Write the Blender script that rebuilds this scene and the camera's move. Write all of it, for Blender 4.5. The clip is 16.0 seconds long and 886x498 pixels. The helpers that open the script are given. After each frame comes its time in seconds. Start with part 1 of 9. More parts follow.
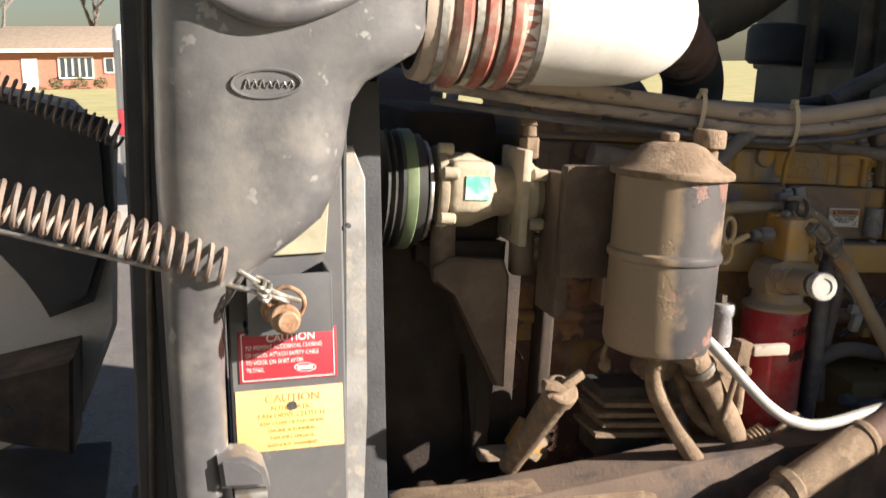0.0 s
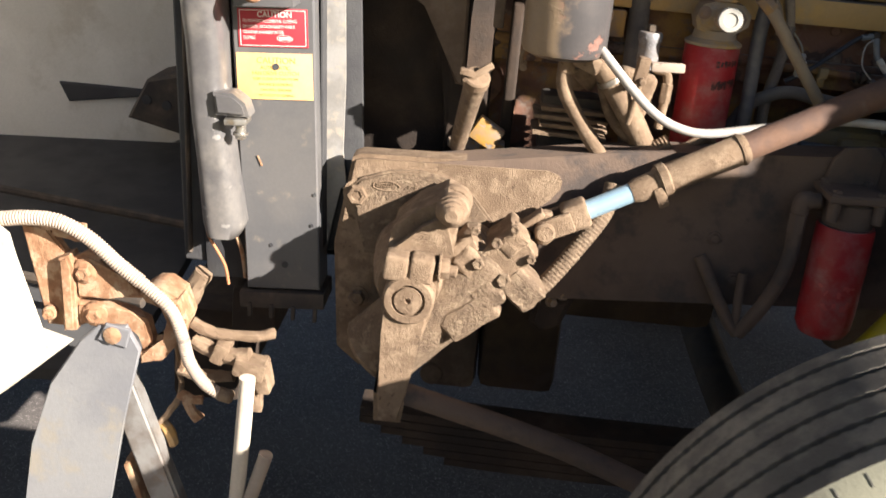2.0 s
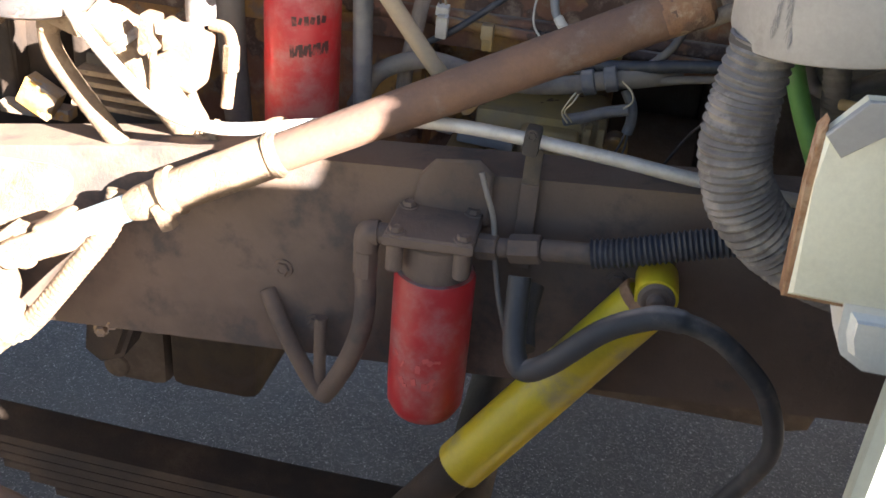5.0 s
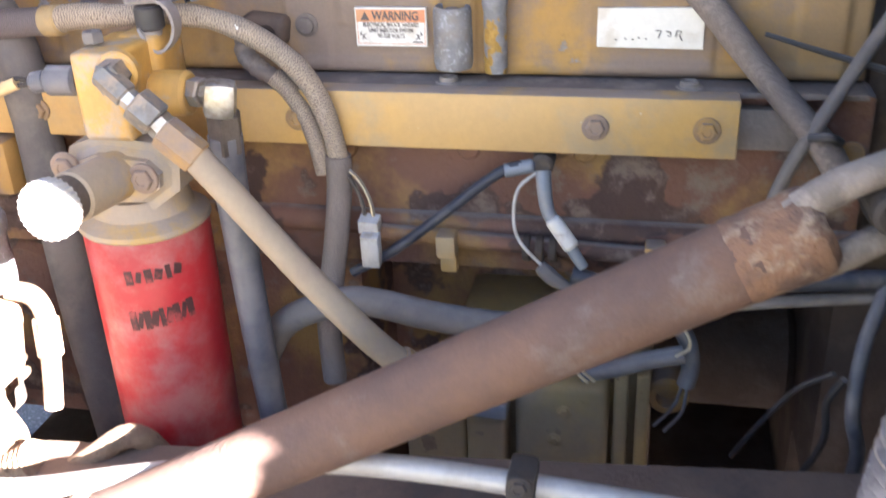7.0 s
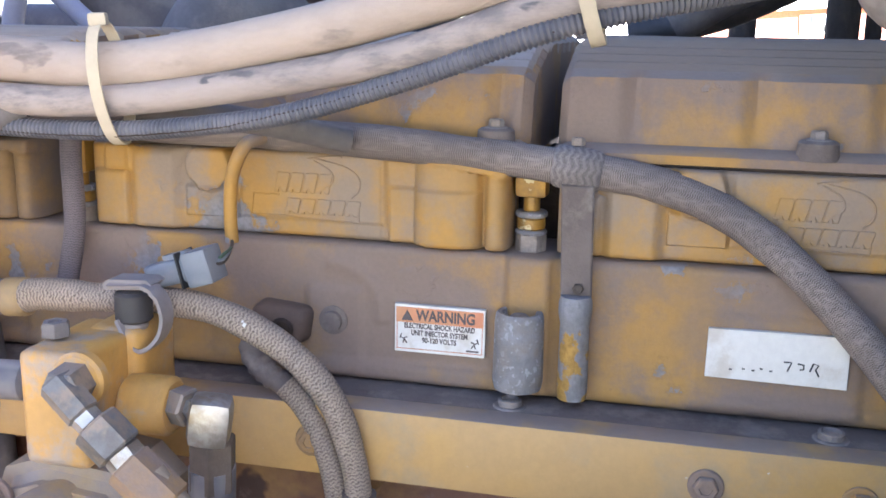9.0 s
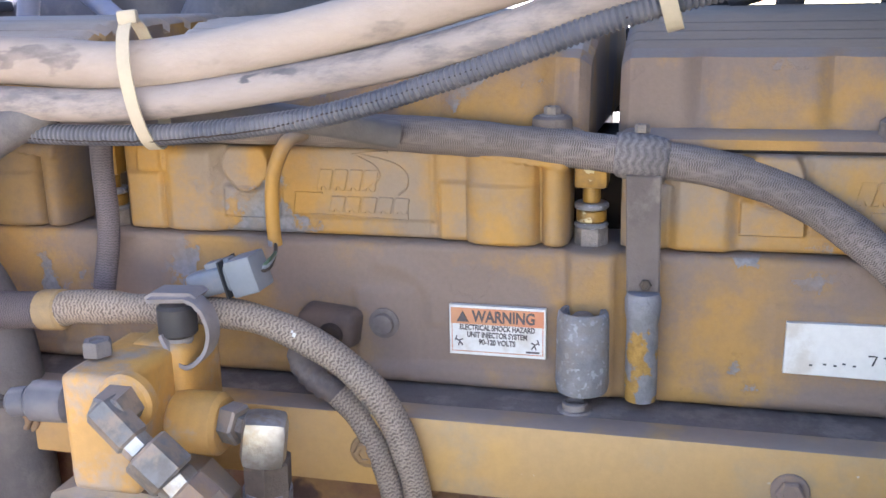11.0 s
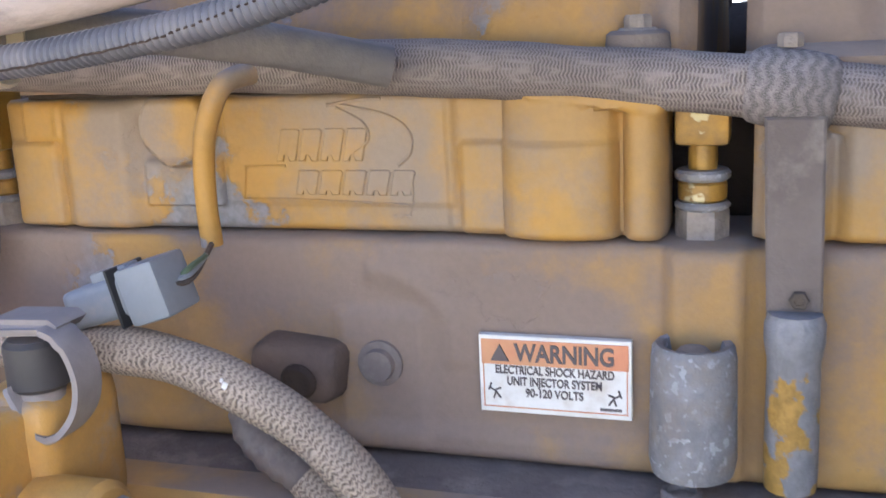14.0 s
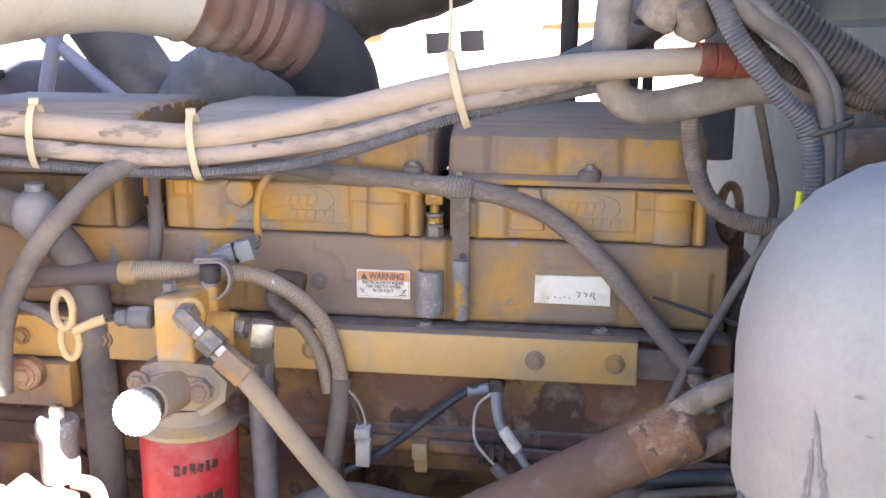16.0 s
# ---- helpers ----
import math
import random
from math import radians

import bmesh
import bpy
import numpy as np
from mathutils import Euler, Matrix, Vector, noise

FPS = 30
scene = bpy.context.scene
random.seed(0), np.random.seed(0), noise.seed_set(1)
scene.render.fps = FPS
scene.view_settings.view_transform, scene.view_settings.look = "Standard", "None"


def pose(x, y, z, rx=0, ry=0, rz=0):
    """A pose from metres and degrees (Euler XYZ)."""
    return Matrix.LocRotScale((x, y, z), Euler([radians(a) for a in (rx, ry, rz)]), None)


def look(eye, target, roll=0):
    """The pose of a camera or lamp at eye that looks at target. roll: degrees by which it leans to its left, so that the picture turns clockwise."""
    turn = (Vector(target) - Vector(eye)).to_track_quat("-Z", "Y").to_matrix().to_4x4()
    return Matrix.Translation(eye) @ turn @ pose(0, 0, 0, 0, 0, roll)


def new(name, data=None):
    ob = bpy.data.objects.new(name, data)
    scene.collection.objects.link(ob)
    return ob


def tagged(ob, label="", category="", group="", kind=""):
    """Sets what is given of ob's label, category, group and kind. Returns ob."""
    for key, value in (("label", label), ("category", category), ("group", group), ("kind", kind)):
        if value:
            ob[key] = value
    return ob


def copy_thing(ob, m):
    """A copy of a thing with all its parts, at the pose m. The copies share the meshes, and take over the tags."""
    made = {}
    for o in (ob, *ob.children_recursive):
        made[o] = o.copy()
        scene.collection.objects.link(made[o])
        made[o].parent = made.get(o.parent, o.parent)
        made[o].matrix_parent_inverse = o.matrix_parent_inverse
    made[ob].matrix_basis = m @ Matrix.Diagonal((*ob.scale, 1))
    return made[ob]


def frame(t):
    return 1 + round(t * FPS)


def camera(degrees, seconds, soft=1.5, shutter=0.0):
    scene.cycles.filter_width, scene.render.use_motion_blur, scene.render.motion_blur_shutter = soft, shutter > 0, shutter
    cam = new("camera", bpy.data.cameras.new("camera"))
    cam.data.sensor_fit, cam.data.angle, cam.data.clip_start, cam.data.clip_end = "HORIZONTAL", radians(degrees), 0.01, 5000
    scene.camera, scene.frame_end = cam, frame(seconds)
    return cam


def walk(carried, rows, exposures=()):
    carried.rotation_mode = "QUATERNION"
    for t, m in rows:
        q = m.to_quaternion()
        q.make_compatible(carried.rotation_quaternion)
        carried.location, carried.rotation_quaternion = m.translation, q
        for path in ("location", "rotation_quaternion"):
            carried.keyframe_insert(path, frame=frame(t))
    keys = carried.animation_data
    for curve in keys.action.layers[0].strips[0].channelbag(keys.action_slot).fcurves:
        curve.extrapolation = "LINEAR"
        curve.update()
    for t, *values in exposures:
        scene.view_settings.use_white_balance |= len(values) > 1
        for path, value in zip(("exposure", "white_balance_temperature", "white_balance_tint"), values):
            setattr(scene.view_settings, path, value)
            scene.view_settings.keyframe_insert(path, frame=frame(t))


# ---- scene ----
cam = camera(48.2, 16.0, shutter=0.25)
TILT = pose(0, 0, 0.08, 0, 4, 0)  # the engine sits nose-up in the frame; all numbers below are along its axis
PATH = [
    (0, (-0.952, -1.447, 1.603), (-0.453, 0.459, 1.262), 3.4),
    (0.5, (-0.854, -1.624, 1.543), (-0.491, 0.303, 1.15), 2.8),
    (1, (-0.75, -1.754, 1.538), (-0.433, 0.155, 1.03), 3.8),
    (1.5, (-0.584, -1.867, 1.507), (-0.445, 0.034, 0.903), 3.8),
    (2, (-0.421, -2.0, 1.52), (-0.465, -0.13, 0.812), 5.3),
    (2.5, (-0.328, -2.107, 1.534), (-0.342, -0.258, 0.771), 6.7),
    (3, (-0.194, -2.094, 1.549), (-0.037, -0.26, 0.767), 8.6),
    (3.2, (-0.109, -2.041, 1.558), (-0.006, -0.197, 0.791), 8.4),
    (5.3, (0.541, -1.192, 1.618), (0.139, 0.5, 0.63), 4.3),
    (5.5, (0.57, -1.133, 1.618), (0.084, 0.539, 0.632), 3.4),
    (6, (0.551, -0.983, 1.594), (0.042, 0.688, 0.62), 1.8),
    (6.5, (0.51, -0.814, 1.587), (0.277, 0.928, 0.634), 0.2),
    (7, (0.461, -0.698, 1.6), (0.062, 1.049, 0.711), -2.5),
    (7.5, (0.419, -0.581, 1.595), (-0.025, 1.245, 0.911), -1.2),
    (8, (0.396, -0.524, 1.58), (-0.051, 1.351, 1.048), 0.4),
    (8.5, (0.398, -0.506, 1.579), (-0.05, 1.387, 1.115), 0.9),
    (9, (0.387, -0.5, 1.597), (-0.069, 1.396, 1.155), 0.9),
    (9.2, (0.394, -0.501, 1.603), (-0.083, 1.392, 1.169), 0.9),
    (11.5, (0.346, -0.428, 1.609), (-0.159, 1.437, 1.091), -2.2),
    (12, (0.353, -0.368, 1.578), (-0.287, 1.465, 1.096), -2.9),
    (12.5, (0.33, -0.313, 1.564), (-0.336, 1.519, 1.115), -2.8),
    (13, (0.313, -0.26, 1.548), (-0.339, 1.582, 1.121), -3.0),
    (13.5, (0.305, -0.232, 1.545), (-0.366, 1.602, 1.113), -2.3),
    (14, (0.312, -0.245, 1.538), (-0.297, 1.605, 1.083), -2.8),
    (14.5, (0.344, -0.388, 1.594), (-0.195, 1.46, 1.051), -1.6),
    (15, (0.453, -0.651, 1.635), (-0.14, 1.187, 1.115), -1.0),
    (15.5, (0.484, -0.882, 1.677), (0.084, 1.001, 1.133), -0.8),
    (15.6, (0.486, -0.913, 1.685), (0.124, 0.982, 1.159), 0.0),
    (16, (0.444, -0.986, 1.683), (0.201, 0.952, 1.256), 0.5),
]
walk(cam, [(t, TILT @ look(eye, to, lean)) for t, eye, to, lean in PATH],
     exposures=[(0.0, 1.7, 6500, 12), (1.5, 1.65, 6500, 12), (2.5, 2.32, 6500, 12.5), (3.2, 2.48, 6500, 13), (5.3, 4.15, 6450, 14), (6.5, 4.55, 6150, 18), (7.0, 4.88, 6000, 20), (7.6, 4.80, 5520, 20), (9.0, 4.45, 5400, 21), (13.5, 4.50, 5400, 21), (16.0, 4.5, 5930, 23)])

# ---- light ----
SUN = (TILT.to_3x3() @ Vector((1.5, -1.0, 0.88))).normalized()
world = bpy.data.worlds.new("world")
scene.world = world
world.use_nodes = True
wn = world.node_tree.nodes
sky = wn.new("ShaderNodeTexSky")
sky.sky_type, sky.sun_disc = "NISHITA", False
sky.sun_elevation = math.asin(SUN.z)
sky.sun_rotation = math.atan2(SUN.x, SUN.y)
world.node_tree.links.new(sky.outputs[0], wn["Background"].inputs[0])
wn["Background"].inputs[1].default_value = 0.025
sun_data = bpy.data.lights.new("sun", "SUN")
sun_data.energy, sun_data.angle, sun_data.color = 5.0, radians(0.6), (1.0, 0.93, 0.82)
sun = new("sun", sun_data)
sun.matrix_world = look(SUN * 20, (0, 0, 0))


# ---- materials ----
def mat(name, base, rough=0.6, metal=0.0, second=None, second_at=0.5, scale=6.0, dust=None, dust_at=0.55,
        dust_scale=9.0, bump=0.15, bump_scale=160.0, soft=0.08, grain=0.12, spec=0.4, worn=None, worn_at=0.66, worn_scale=30.0, settle=None,
        peel=False, stretch=None, front=None):
    """Base paint, broad second tone, sharp-edged wear and dust patches, fine grain and relief."""
    m = bpy.data.materials.new(name)
    m.use_nodes = True
    nt = m.node_tree
    nodes, links = nt.nodes, nt.links
    bsdf = nodes["Principled BSDF"]
    geo = nodes.new("ShaderNodeNewGeometry")

    where = geo.outputs["Position"]
    if stretch:  # marks drawn out along the truck
        longer = nodes.new("ShaderNodeVectorMath")
        longer.operation = "MULTIPLY"
        longer.inputs[1].default_value = stretch
        links.new(where, longer.inputs[0])
        where = longer.outputs[0]

    def noise_at(size, detail=6.0, rough_=0.6):
        n = nodes.new("ShaderNodeTexNoise")
        n.inputs["Scale"].default_value, n.inputs["Detail"].default_value, n.inputs["Roughness"].default_value = size, detail, rough_
        links.new(where, n.inputs["Vector"])
        return n.outputs["Fac"]

    def step(fac, at, width):
        r = nodes.new("ShaderNodeMapRange")
        r.interpolation_type = "SMOOTHSTEP"
        r.inputs["From Min"].default_value, r.inputs["From Max"].default_value = at - width, at + width
        links.new(fac, r.inputs["Value"])
        return r.outputs["Result"]

    def mix(fac, a, b, kind="MIX"):
        x = nodes.new("ShaderNodeMix")
        x.data_type, x.blend_type = "RGBA", kind
        if hasattr(fac, "is_linked"):
            links.new(fac, x.inputs[0])
        else:
            x.inputs[0].default_value = fac
        for value, slot in ((a, 6), (b, 7)):
            if hasattr(value, "is_linked"):
                links.new(value, x.inputs[slot])
            else:
                x.inputs[slot].default_value = (*value, 1)
        return x.outputs[2]

    col = base
    if second:
        col = mix(step(noise_at(scale), second_at, 0.12), col, second)
    flake = None
    if worn and peel:  # bare metal with a ragged, slightly darker paint edge
        chip = noise_at(worn_scale, 9.0, 0.62)
        flake = step(chip, worn_at, 0.016)
        col = mix(step(chip, worn_at - 0.022, 0.014), col, tuple(c * 0.86 for c in base))
        col = mix(flake, col, mix(step(noise_at(210.0, 3.0), 0.5, 0.2), worn, tuple(c * 0.72 for c in worn)))
    elif worn:
        col = mix(step(noise_at(worn_scale, 4.0, 0.5), worn_at, 0.02), col, worn)
    if dust:
        col = mix(step(noise_at(dust_scale, 8.0, 0.65), dust_at, soft), col, dust)
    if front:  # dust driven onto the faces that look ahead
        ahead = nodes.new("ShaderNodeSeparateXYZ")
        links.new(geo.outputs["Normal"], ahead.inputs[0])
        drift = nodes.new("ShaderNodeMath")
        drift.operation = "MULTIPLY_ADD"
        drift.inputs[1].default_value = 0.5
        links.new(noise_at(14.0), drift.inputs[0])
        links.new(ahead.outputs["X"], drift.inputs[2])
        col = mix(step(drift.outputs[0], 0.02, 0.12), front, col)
    if settle:  # dust lying on faces that look up
        up = nodes.new("ShaderNodeSeparateXYZ")
        links.new(geo.outputs["Normal"], up.inputs[0])
        cover = nodes.new("ShaderNodeMath")
        cover.operation = "MULTIPLY"
        links.new(step(up.outputs["Z"], 0.86, 0.12), cover.inputs[0])
        links.new(step(noise_at(26.0), 0.42, 0.18), cover.inputs[1])
        col = mix(cover.outputs[0], col, settle)
    fine = noise_at(bump_scale, 4.0, 0.7)
    col = mix(step(fine, 0.5, 0.35), col, mix(grain, col, (0.02, 0.018, 0.015)) if grain else col)
    if hasattr(col, "is_linked"):
        links.new(col, bsdf.inputs["Base Color"])
    else:
        bsdf.inputs["Base Color"].default_value = (*col, 1)
    bsdf.inputs["Metallic"].default_value = metal
    bsdf.inputs["Specular IOR Level"].default_value = spec
    rr = nodes.new("ShaderNodeMapRange")
    rr.inputs["To Min"].default_value, rr.inputs["To Max"].default_value = max(0.03, rough - 0.12), min(1.0, rough + 0.12)
    links.new(noise_at(scale * 3), rr.inputs["Value"])
    links.new(rr.outputs["Result"], bsdf.inputs["Roughness"])
    if bump:
        bp = nodes.new("ShaderNodeBump")
        bp.inputs["Strength"].default_value, bp.inputs["Distance"].default_value = bump, 0.004
        links.new(fine, bp.inputs["Height"])
        links.new(bp.outputs["Normal"], bsdf.inputs["Normal"])
        if flake is not None:
            edge = nodes.new("ShaderNodeBump")
            edge.invert = True
            edge.inputs["Strength"].default_value, edge.inputs["Distance"].default_value = 0.6, 0.0005
            links.new(flake, edge.inputs["Height"])
            links.new(bp.outputs["Normal"], edge.inputs["Normal"])
            links.new(edge.outputs["Normal"], bsdf.inputs["Normal"])
    return m


def braid(name, base, dark, pitch=0.0024, rough=0.8, strands=44):
    """A woven sleeve: chevrons along the hose's own length and turn."""
    m = mat(name, base, rough, dust=tuple(min(1, c * 1.35) for c in base), dust_at=0.56, bump=0)
    nt = m.node_tree
    nodes, links = nt.nodes, nt.links
    bsdf = nodes["Principled BSDF"]
    uv = nodes.new("ShaderNodeUVMap")
    sep = nodes.new("ShaderNodeSeparateXYZ")
    links.new(uv.outputs[0], sep.inputs[0])

    def calc(op, a, b=None):
        n = nodes.new("ShaderNodeMath")
        n.operation = op
        for i, v in enumerate((a, b)):
            if v is None:
                continue
            if hasattr(v, "is_linked"):
                links.new(v, n.inputs[i])
            else:
                n.inputs[i].default_value = v
        return n.outputs[0]
    turn = calc("PINGPONG", calc("MULTIPLY", sep.outputs["Y"], strands / 2), 0.5)
    wave_noise = nodes.new("ShaderNodeTexNoise")
    wave_noise.inputs["Scale"].default_value = 60.0
    along = calc("ADD", calc("MULTIPLY", sep.outputs["X"], 1 / pitch), calc("MULTIPLY", wave_noise.outputs["Fac"], 1.6))
    wave = calc("SINE", calc("MULTIPLY", calc("ADD", along, turn), 2 * math.pi))
    half = calc("MULTIPLY_ADD", wave, 0.5)
    half.node.inputs[2].default_value = 0.5
    fray = nodes.new("ShaderNodeTexNoise")
    fray.inputs["Scale"].default_value, fray.inputs["Detail"].default_value = 90.0, 4.0
    wear = nodes.new("ShaderNodeMapRange")
    wear.inputs["From Min"].default_value, wear.inputs["From Max"].default_value = 0.42, 0.62
    links.new(fray.outputs["Fac"], wear.inputs["Value"])
    half = calc("MAXIMUM", half, calc("MULTIPLY", wear.outputs[0], 0.8))
    x = nodes.new("ShaderNodeMix")
    x.data_type = "RGBA"
    old = bsdf.inputs["Base Color"].links[0].from_socket
    links.new(half, x.inputs[0])
    x.inputs[6].default_value = (*dark, 1)
    links.new(old, x.inputs[7])
    links.new(x.outputs[2], bsdf.inputs["Base Color"])
    bp = nodes.new("ShaderNodeBump")
    bp.inputs["Strength"].default_value, bp.inputs["Distance"].default_value = 0.5, 0.001
    links.new(half, bp.inputs["Height"])
    links.new(bp.outputs["Normal"], bsdf.inputs["Normal"])
    return m


GREYDUST = (0.27, 0.235, 0.21)
yellow = mat("engine_yellow", (0.46, 0.25, 0.05), 0.55, second=(0.37, 0.22, 0.075), scale=14, dust=(0.29, 0.215, 0.15), dust_at=0.52, dust_scale=13, soft=0.10, worn=(0.29, 0.275, 0.28), worn_at=0.595, worn_scale=15, peel=True, bump=0.12, bump_scale=300, settle=(0.29, 0.225, 0.18))
yellow_dusty = mat("dusty_engine_yellow", (0.42, 0.24, 0.07), 0.75, second=(0.31, 0.20, 0.10), second_at=0.49, scale=11, worn=(0.29, 0.275, 0.28), worn_at=0.632, worn_scale=17, peel=True, dust=(0.245, 0.18, 0.14), dust_at=0.50, dust_scale=9, soft=0.08, bump=0.15, bump_scale=300, settle=(0.28, 0.215, 0.17))
# Grime and the front housing's shade, both put into the colour.
yellow_grimy_shaded = mat("grimy_shaded_yellow", (0.29, 0.175, 0.06), 0.75, second=(0.20, 0.135, 0.075), second_at=0.48, scale=11, worn=(0.23, 0.22, 0.225), worn_at=0.60, worn_scale=17, peel=True, dust=(0.17, 0.13, 0.105), dust_at=0.50, dust_scale=9, soft=0.1, bump=0.15, bump_scale=300)
yellow_bar = mat("yellow_bar_paint", (0.56, 0.335, 0.10), 0.5, second=(0.48, 0.31, 0.13), dust=(0.40, 0.295, 0.17), dust_at=0.54, worn=(0.66, 0.62, 0.56), worn_at=0.735, worn_scale=120, bump=0.05, settle=(0.31, 0.245, 0.20))
cover_top = mat("dusty_cover", (0.30, 0.235, 0.17), 0.85, second=(0.36, 0.25, 0.12), second_at=0.60, scale=9, dust=(0.25, 0.205, 0.175), dust_at=0.50, soft=0.2, bump=0.15, bump_scale=300, settle=(0.31, 0.23, 0.165), stretch=(0.35, 1.0, 1.0), spec=0.1)
cover_pale = mat("pale_dusted_cover", (0.38, 0.32, 0.27), 0.9, second=(0.33, 0.26, 0.19), second_at=0.58, scale=9, dust=(0.30, 0.26, 0.23), dust_at=0.54, soft=0.2, bump=0.15, bump_scale=300, settle=(0.42, 0.36, 0.31), stretch=(0.35, 1.0, 1.0), spec=0.1)
strap_dust = mat("dusty_strap", (0.185, 0.15, 0.13), 0.9, second=(0.15, 0.12, 0.105), scale=16, dust=(0.24, 0.20, 0.17), dust_at=0.56, dust_scale=35, bump=0.3)
# Brown lowered so that recessed parts carry their shade in the colour.
shaded_brown = mat("shaded_brown_casting", (0.085, 0.06, 0.045), 0.8, second=(0.13, 0.09, 0.06), scale=7, dust=(0.16, 0.12, 0.09), dust_at=0.58, dust_scale=14, soft=0.14, bump=0.4)
cast_dust = mat("dust_on_casting", (0.265, 0.22, 0.185), 0.95, second=(0.20, 0.165, 0.14), scale=22, dust=(0.33, 0.275, 0.235), dust_at=0.54, dust_scale=40, bump=0.4, bump_scale=260)
brassy = mat("painted_brass", (0.40, 0.22, 0.035), 0.4, metal=0.25, second=(0.24, 0.14, 0.04), scale=40, worn=(0.5, 0.42, 0.25), worn_at=0.66, worn_scale=80, bump=0.2)
zinc = mat("bare_casting", (0.27, 0.265, 0.28), 0.6, metal=0.15, second=(0.20, 0.195, 0.205), scale=70, worn=(0.38, 0.385, 0.41), worn_at=0.60, worn_scale=260, dust=(0.25, 0.22, 0.20), dust_at=0.56, dust_scale=60, soft=0.14, bump=0.3, bump_scale=420, settle=(0.235, 0.20, 0.18))
zinc_chipped = mat("casting_with_paint_left", (0.27, 0.265, 0.28), 0.6, metal=0.15, second=(0.20, 0.195, 0.205), scale=70, worn=(0.44, 0.26, 0.06), worn_at=0.545, worn_scale=30, peel=True, dust=GREYDUST, dust_at=0.62, bump=0.3, bump_scale=420)
rusty = mat("rusty_block", (0.19, 0.095, 0.065), 0.75, second=(0.38, 0.225, 0.075), second_at=0.565, scale=9, worn=(0.085, 0.05, 0.042), worn_at=0.56, worn_scale=13, dust=(0.23, 0.17, 0.135), dust_at=0.60, dust_scale=26, bump=0.5, settle=(0.235, 0.20, 0.18))
rust_weld = mat("rusty_weld", (0.13, 0.08, 0.06), 0.85, second=(0.24, 0.13, 0.075), scale=25, dust=(0.36, 0.26, 0.18), dust_at=0.58, dust_scale=40, bump=0.7)
rust_pipe = mat("rusty_pipe", (0.115, 0.07, 0.055), 0.8, second=(0.16, 0.09, 0.06), scale=14, dust=(0.20, 0.16, 0.135), dust_at=0.62, bump=0.3)
dirt_iron = mat("dusty_iron", (0.225, 0.155, 0.102), 0.95, second=(0.165, 0.112, 0.073), scale=14, dust=(0.27, 0.193, 0.13), dust_at=0.55, dust_scale=30, bump=0.75, bump_scale=230, worn=(0.12, 0.08, 0.052), worn_at=0.66, worn_scale=90)
dirt_rough = mat("caked_grease", (0.205, 0.143, 0.095), 0.95, second=(0.135, 0.092, 0.062), scale=30, dust=(0.265, 0.193, 0.13), dust_at=0.55, dust_scale=60, bump=1.0, bump_scale=170, grain=0.3)
rail_paint = mat("dusty_rail", (0.105, 0.075, 0.06), 0.9, second=(0.15, 0.105, 0.08), scale=5, dust=(0.075, 0.06, 0.055), dust_at=0.58, bump=0.3)
# Near black for grime, and for shade painted onto recessed parts.
grime_shade_black = mat("black_grime_and_shade", (0.028, 0.02, 0.016), 0.85, second=(0.05, 0.032, 0.022), scale=9, dust=(0.065, 0.045, 0.032), dust_at=0.62, bump=0.4)
white_flange = mat("worn_pale_flange", (0.30, 0.29, 0.28), 0.35, second=(0.22, 0.21, 0.20), scale=16, dust=(0.36, 0.32, 0.27), dust_at=0.58, dust_scale=40, bump=0.2, spec=0.6)
dark_iron = mat("dark_iron", (0.05, 0.042, 0.038), 0.8, second=(0.10, 0.075, 0.055), scale=9, dust=(0.14, 0.11, 0.085), dust_at=0.6, bump=0.4)
black_loom = mat("black_sleeve", (0.035, 0.038, 0.05), 0.5, dust=(0.11, 0.10, 0.10), dust_at=0.62, bump=0.1)
black_rubber = mat("black_rubber", (0.035, 0.034, 0.036), 0.6, second=(0.06, 0.055, 0.055), dust=(0.12, 0.10, 0.085), dust_at=0.6, bump=0.1, settle=(0.235, 0.20, 0.18))
pale_grey_hose = mat("pale_grey_hose", (0.26, 0.225, 0.205), 0.9, second=(0.20, 0.175, 0.165), scale=15, dust=(0.31, 0.27, 0.245), dust_at=0.52, dust_scale=22, bump=0.3)
grey_hose = mat("dusty_hose", (0.15, 0.135, 0.13), 0.85, second=(0.11, 0.10, 0.10), scale=15, dust=(0.20, 0.175, 0.155), dust_at=0.52, bump=0.25, settle=(0.235, 0.20, 0.18))
pale_hose = mat("pale_dusty_hose", (0.39, 0.31, 0.25), 0.9, second=(0.34, 0.27, 0.22), scale=12, dust=(0.42, 0.34, 0.275), dust_at=0.5, worn=(0.17, 0.14, 0.125), worn_at=0.645, worn_scale=34, bump=0.2, stretch=(0.45, 1.0, 1.0))
stained_hose = mat("stained_pale_hose", (0.37, 0.305, 0.26), 0.9, second=(0.31, 0.255, 0.225), scale=14, dust=(0.19, 0.165, 0.155), dust_at=0.535, dust_scale=34, soft=0.08, worn=(0.12, 0.11, 0.11), worn_at=0.63, worn_scale=60, bump=0.25, stretch=(0.35, 1.0, 1.0))
blue_loom = mat("split_loom", (0.085, 0.088, 0.105), 0.5, dust=(0.17, 0.16, 0.165), dust_at=0.50, dust_scale=40, soft=0.22, bump=0.1, settle=(0.30, 0.275, 0.27))
red_can = mat("red_filter_paint", (0.40, 0.018, 0.024), 0.42, second=(0.32, 0.02, 0.025), dust=(0.36, 0.13, 0.12), dust_at=0.58, soft=0.14, dust_scale=16, bump=0.05, settle=(0.235, 0.20, 0.18))
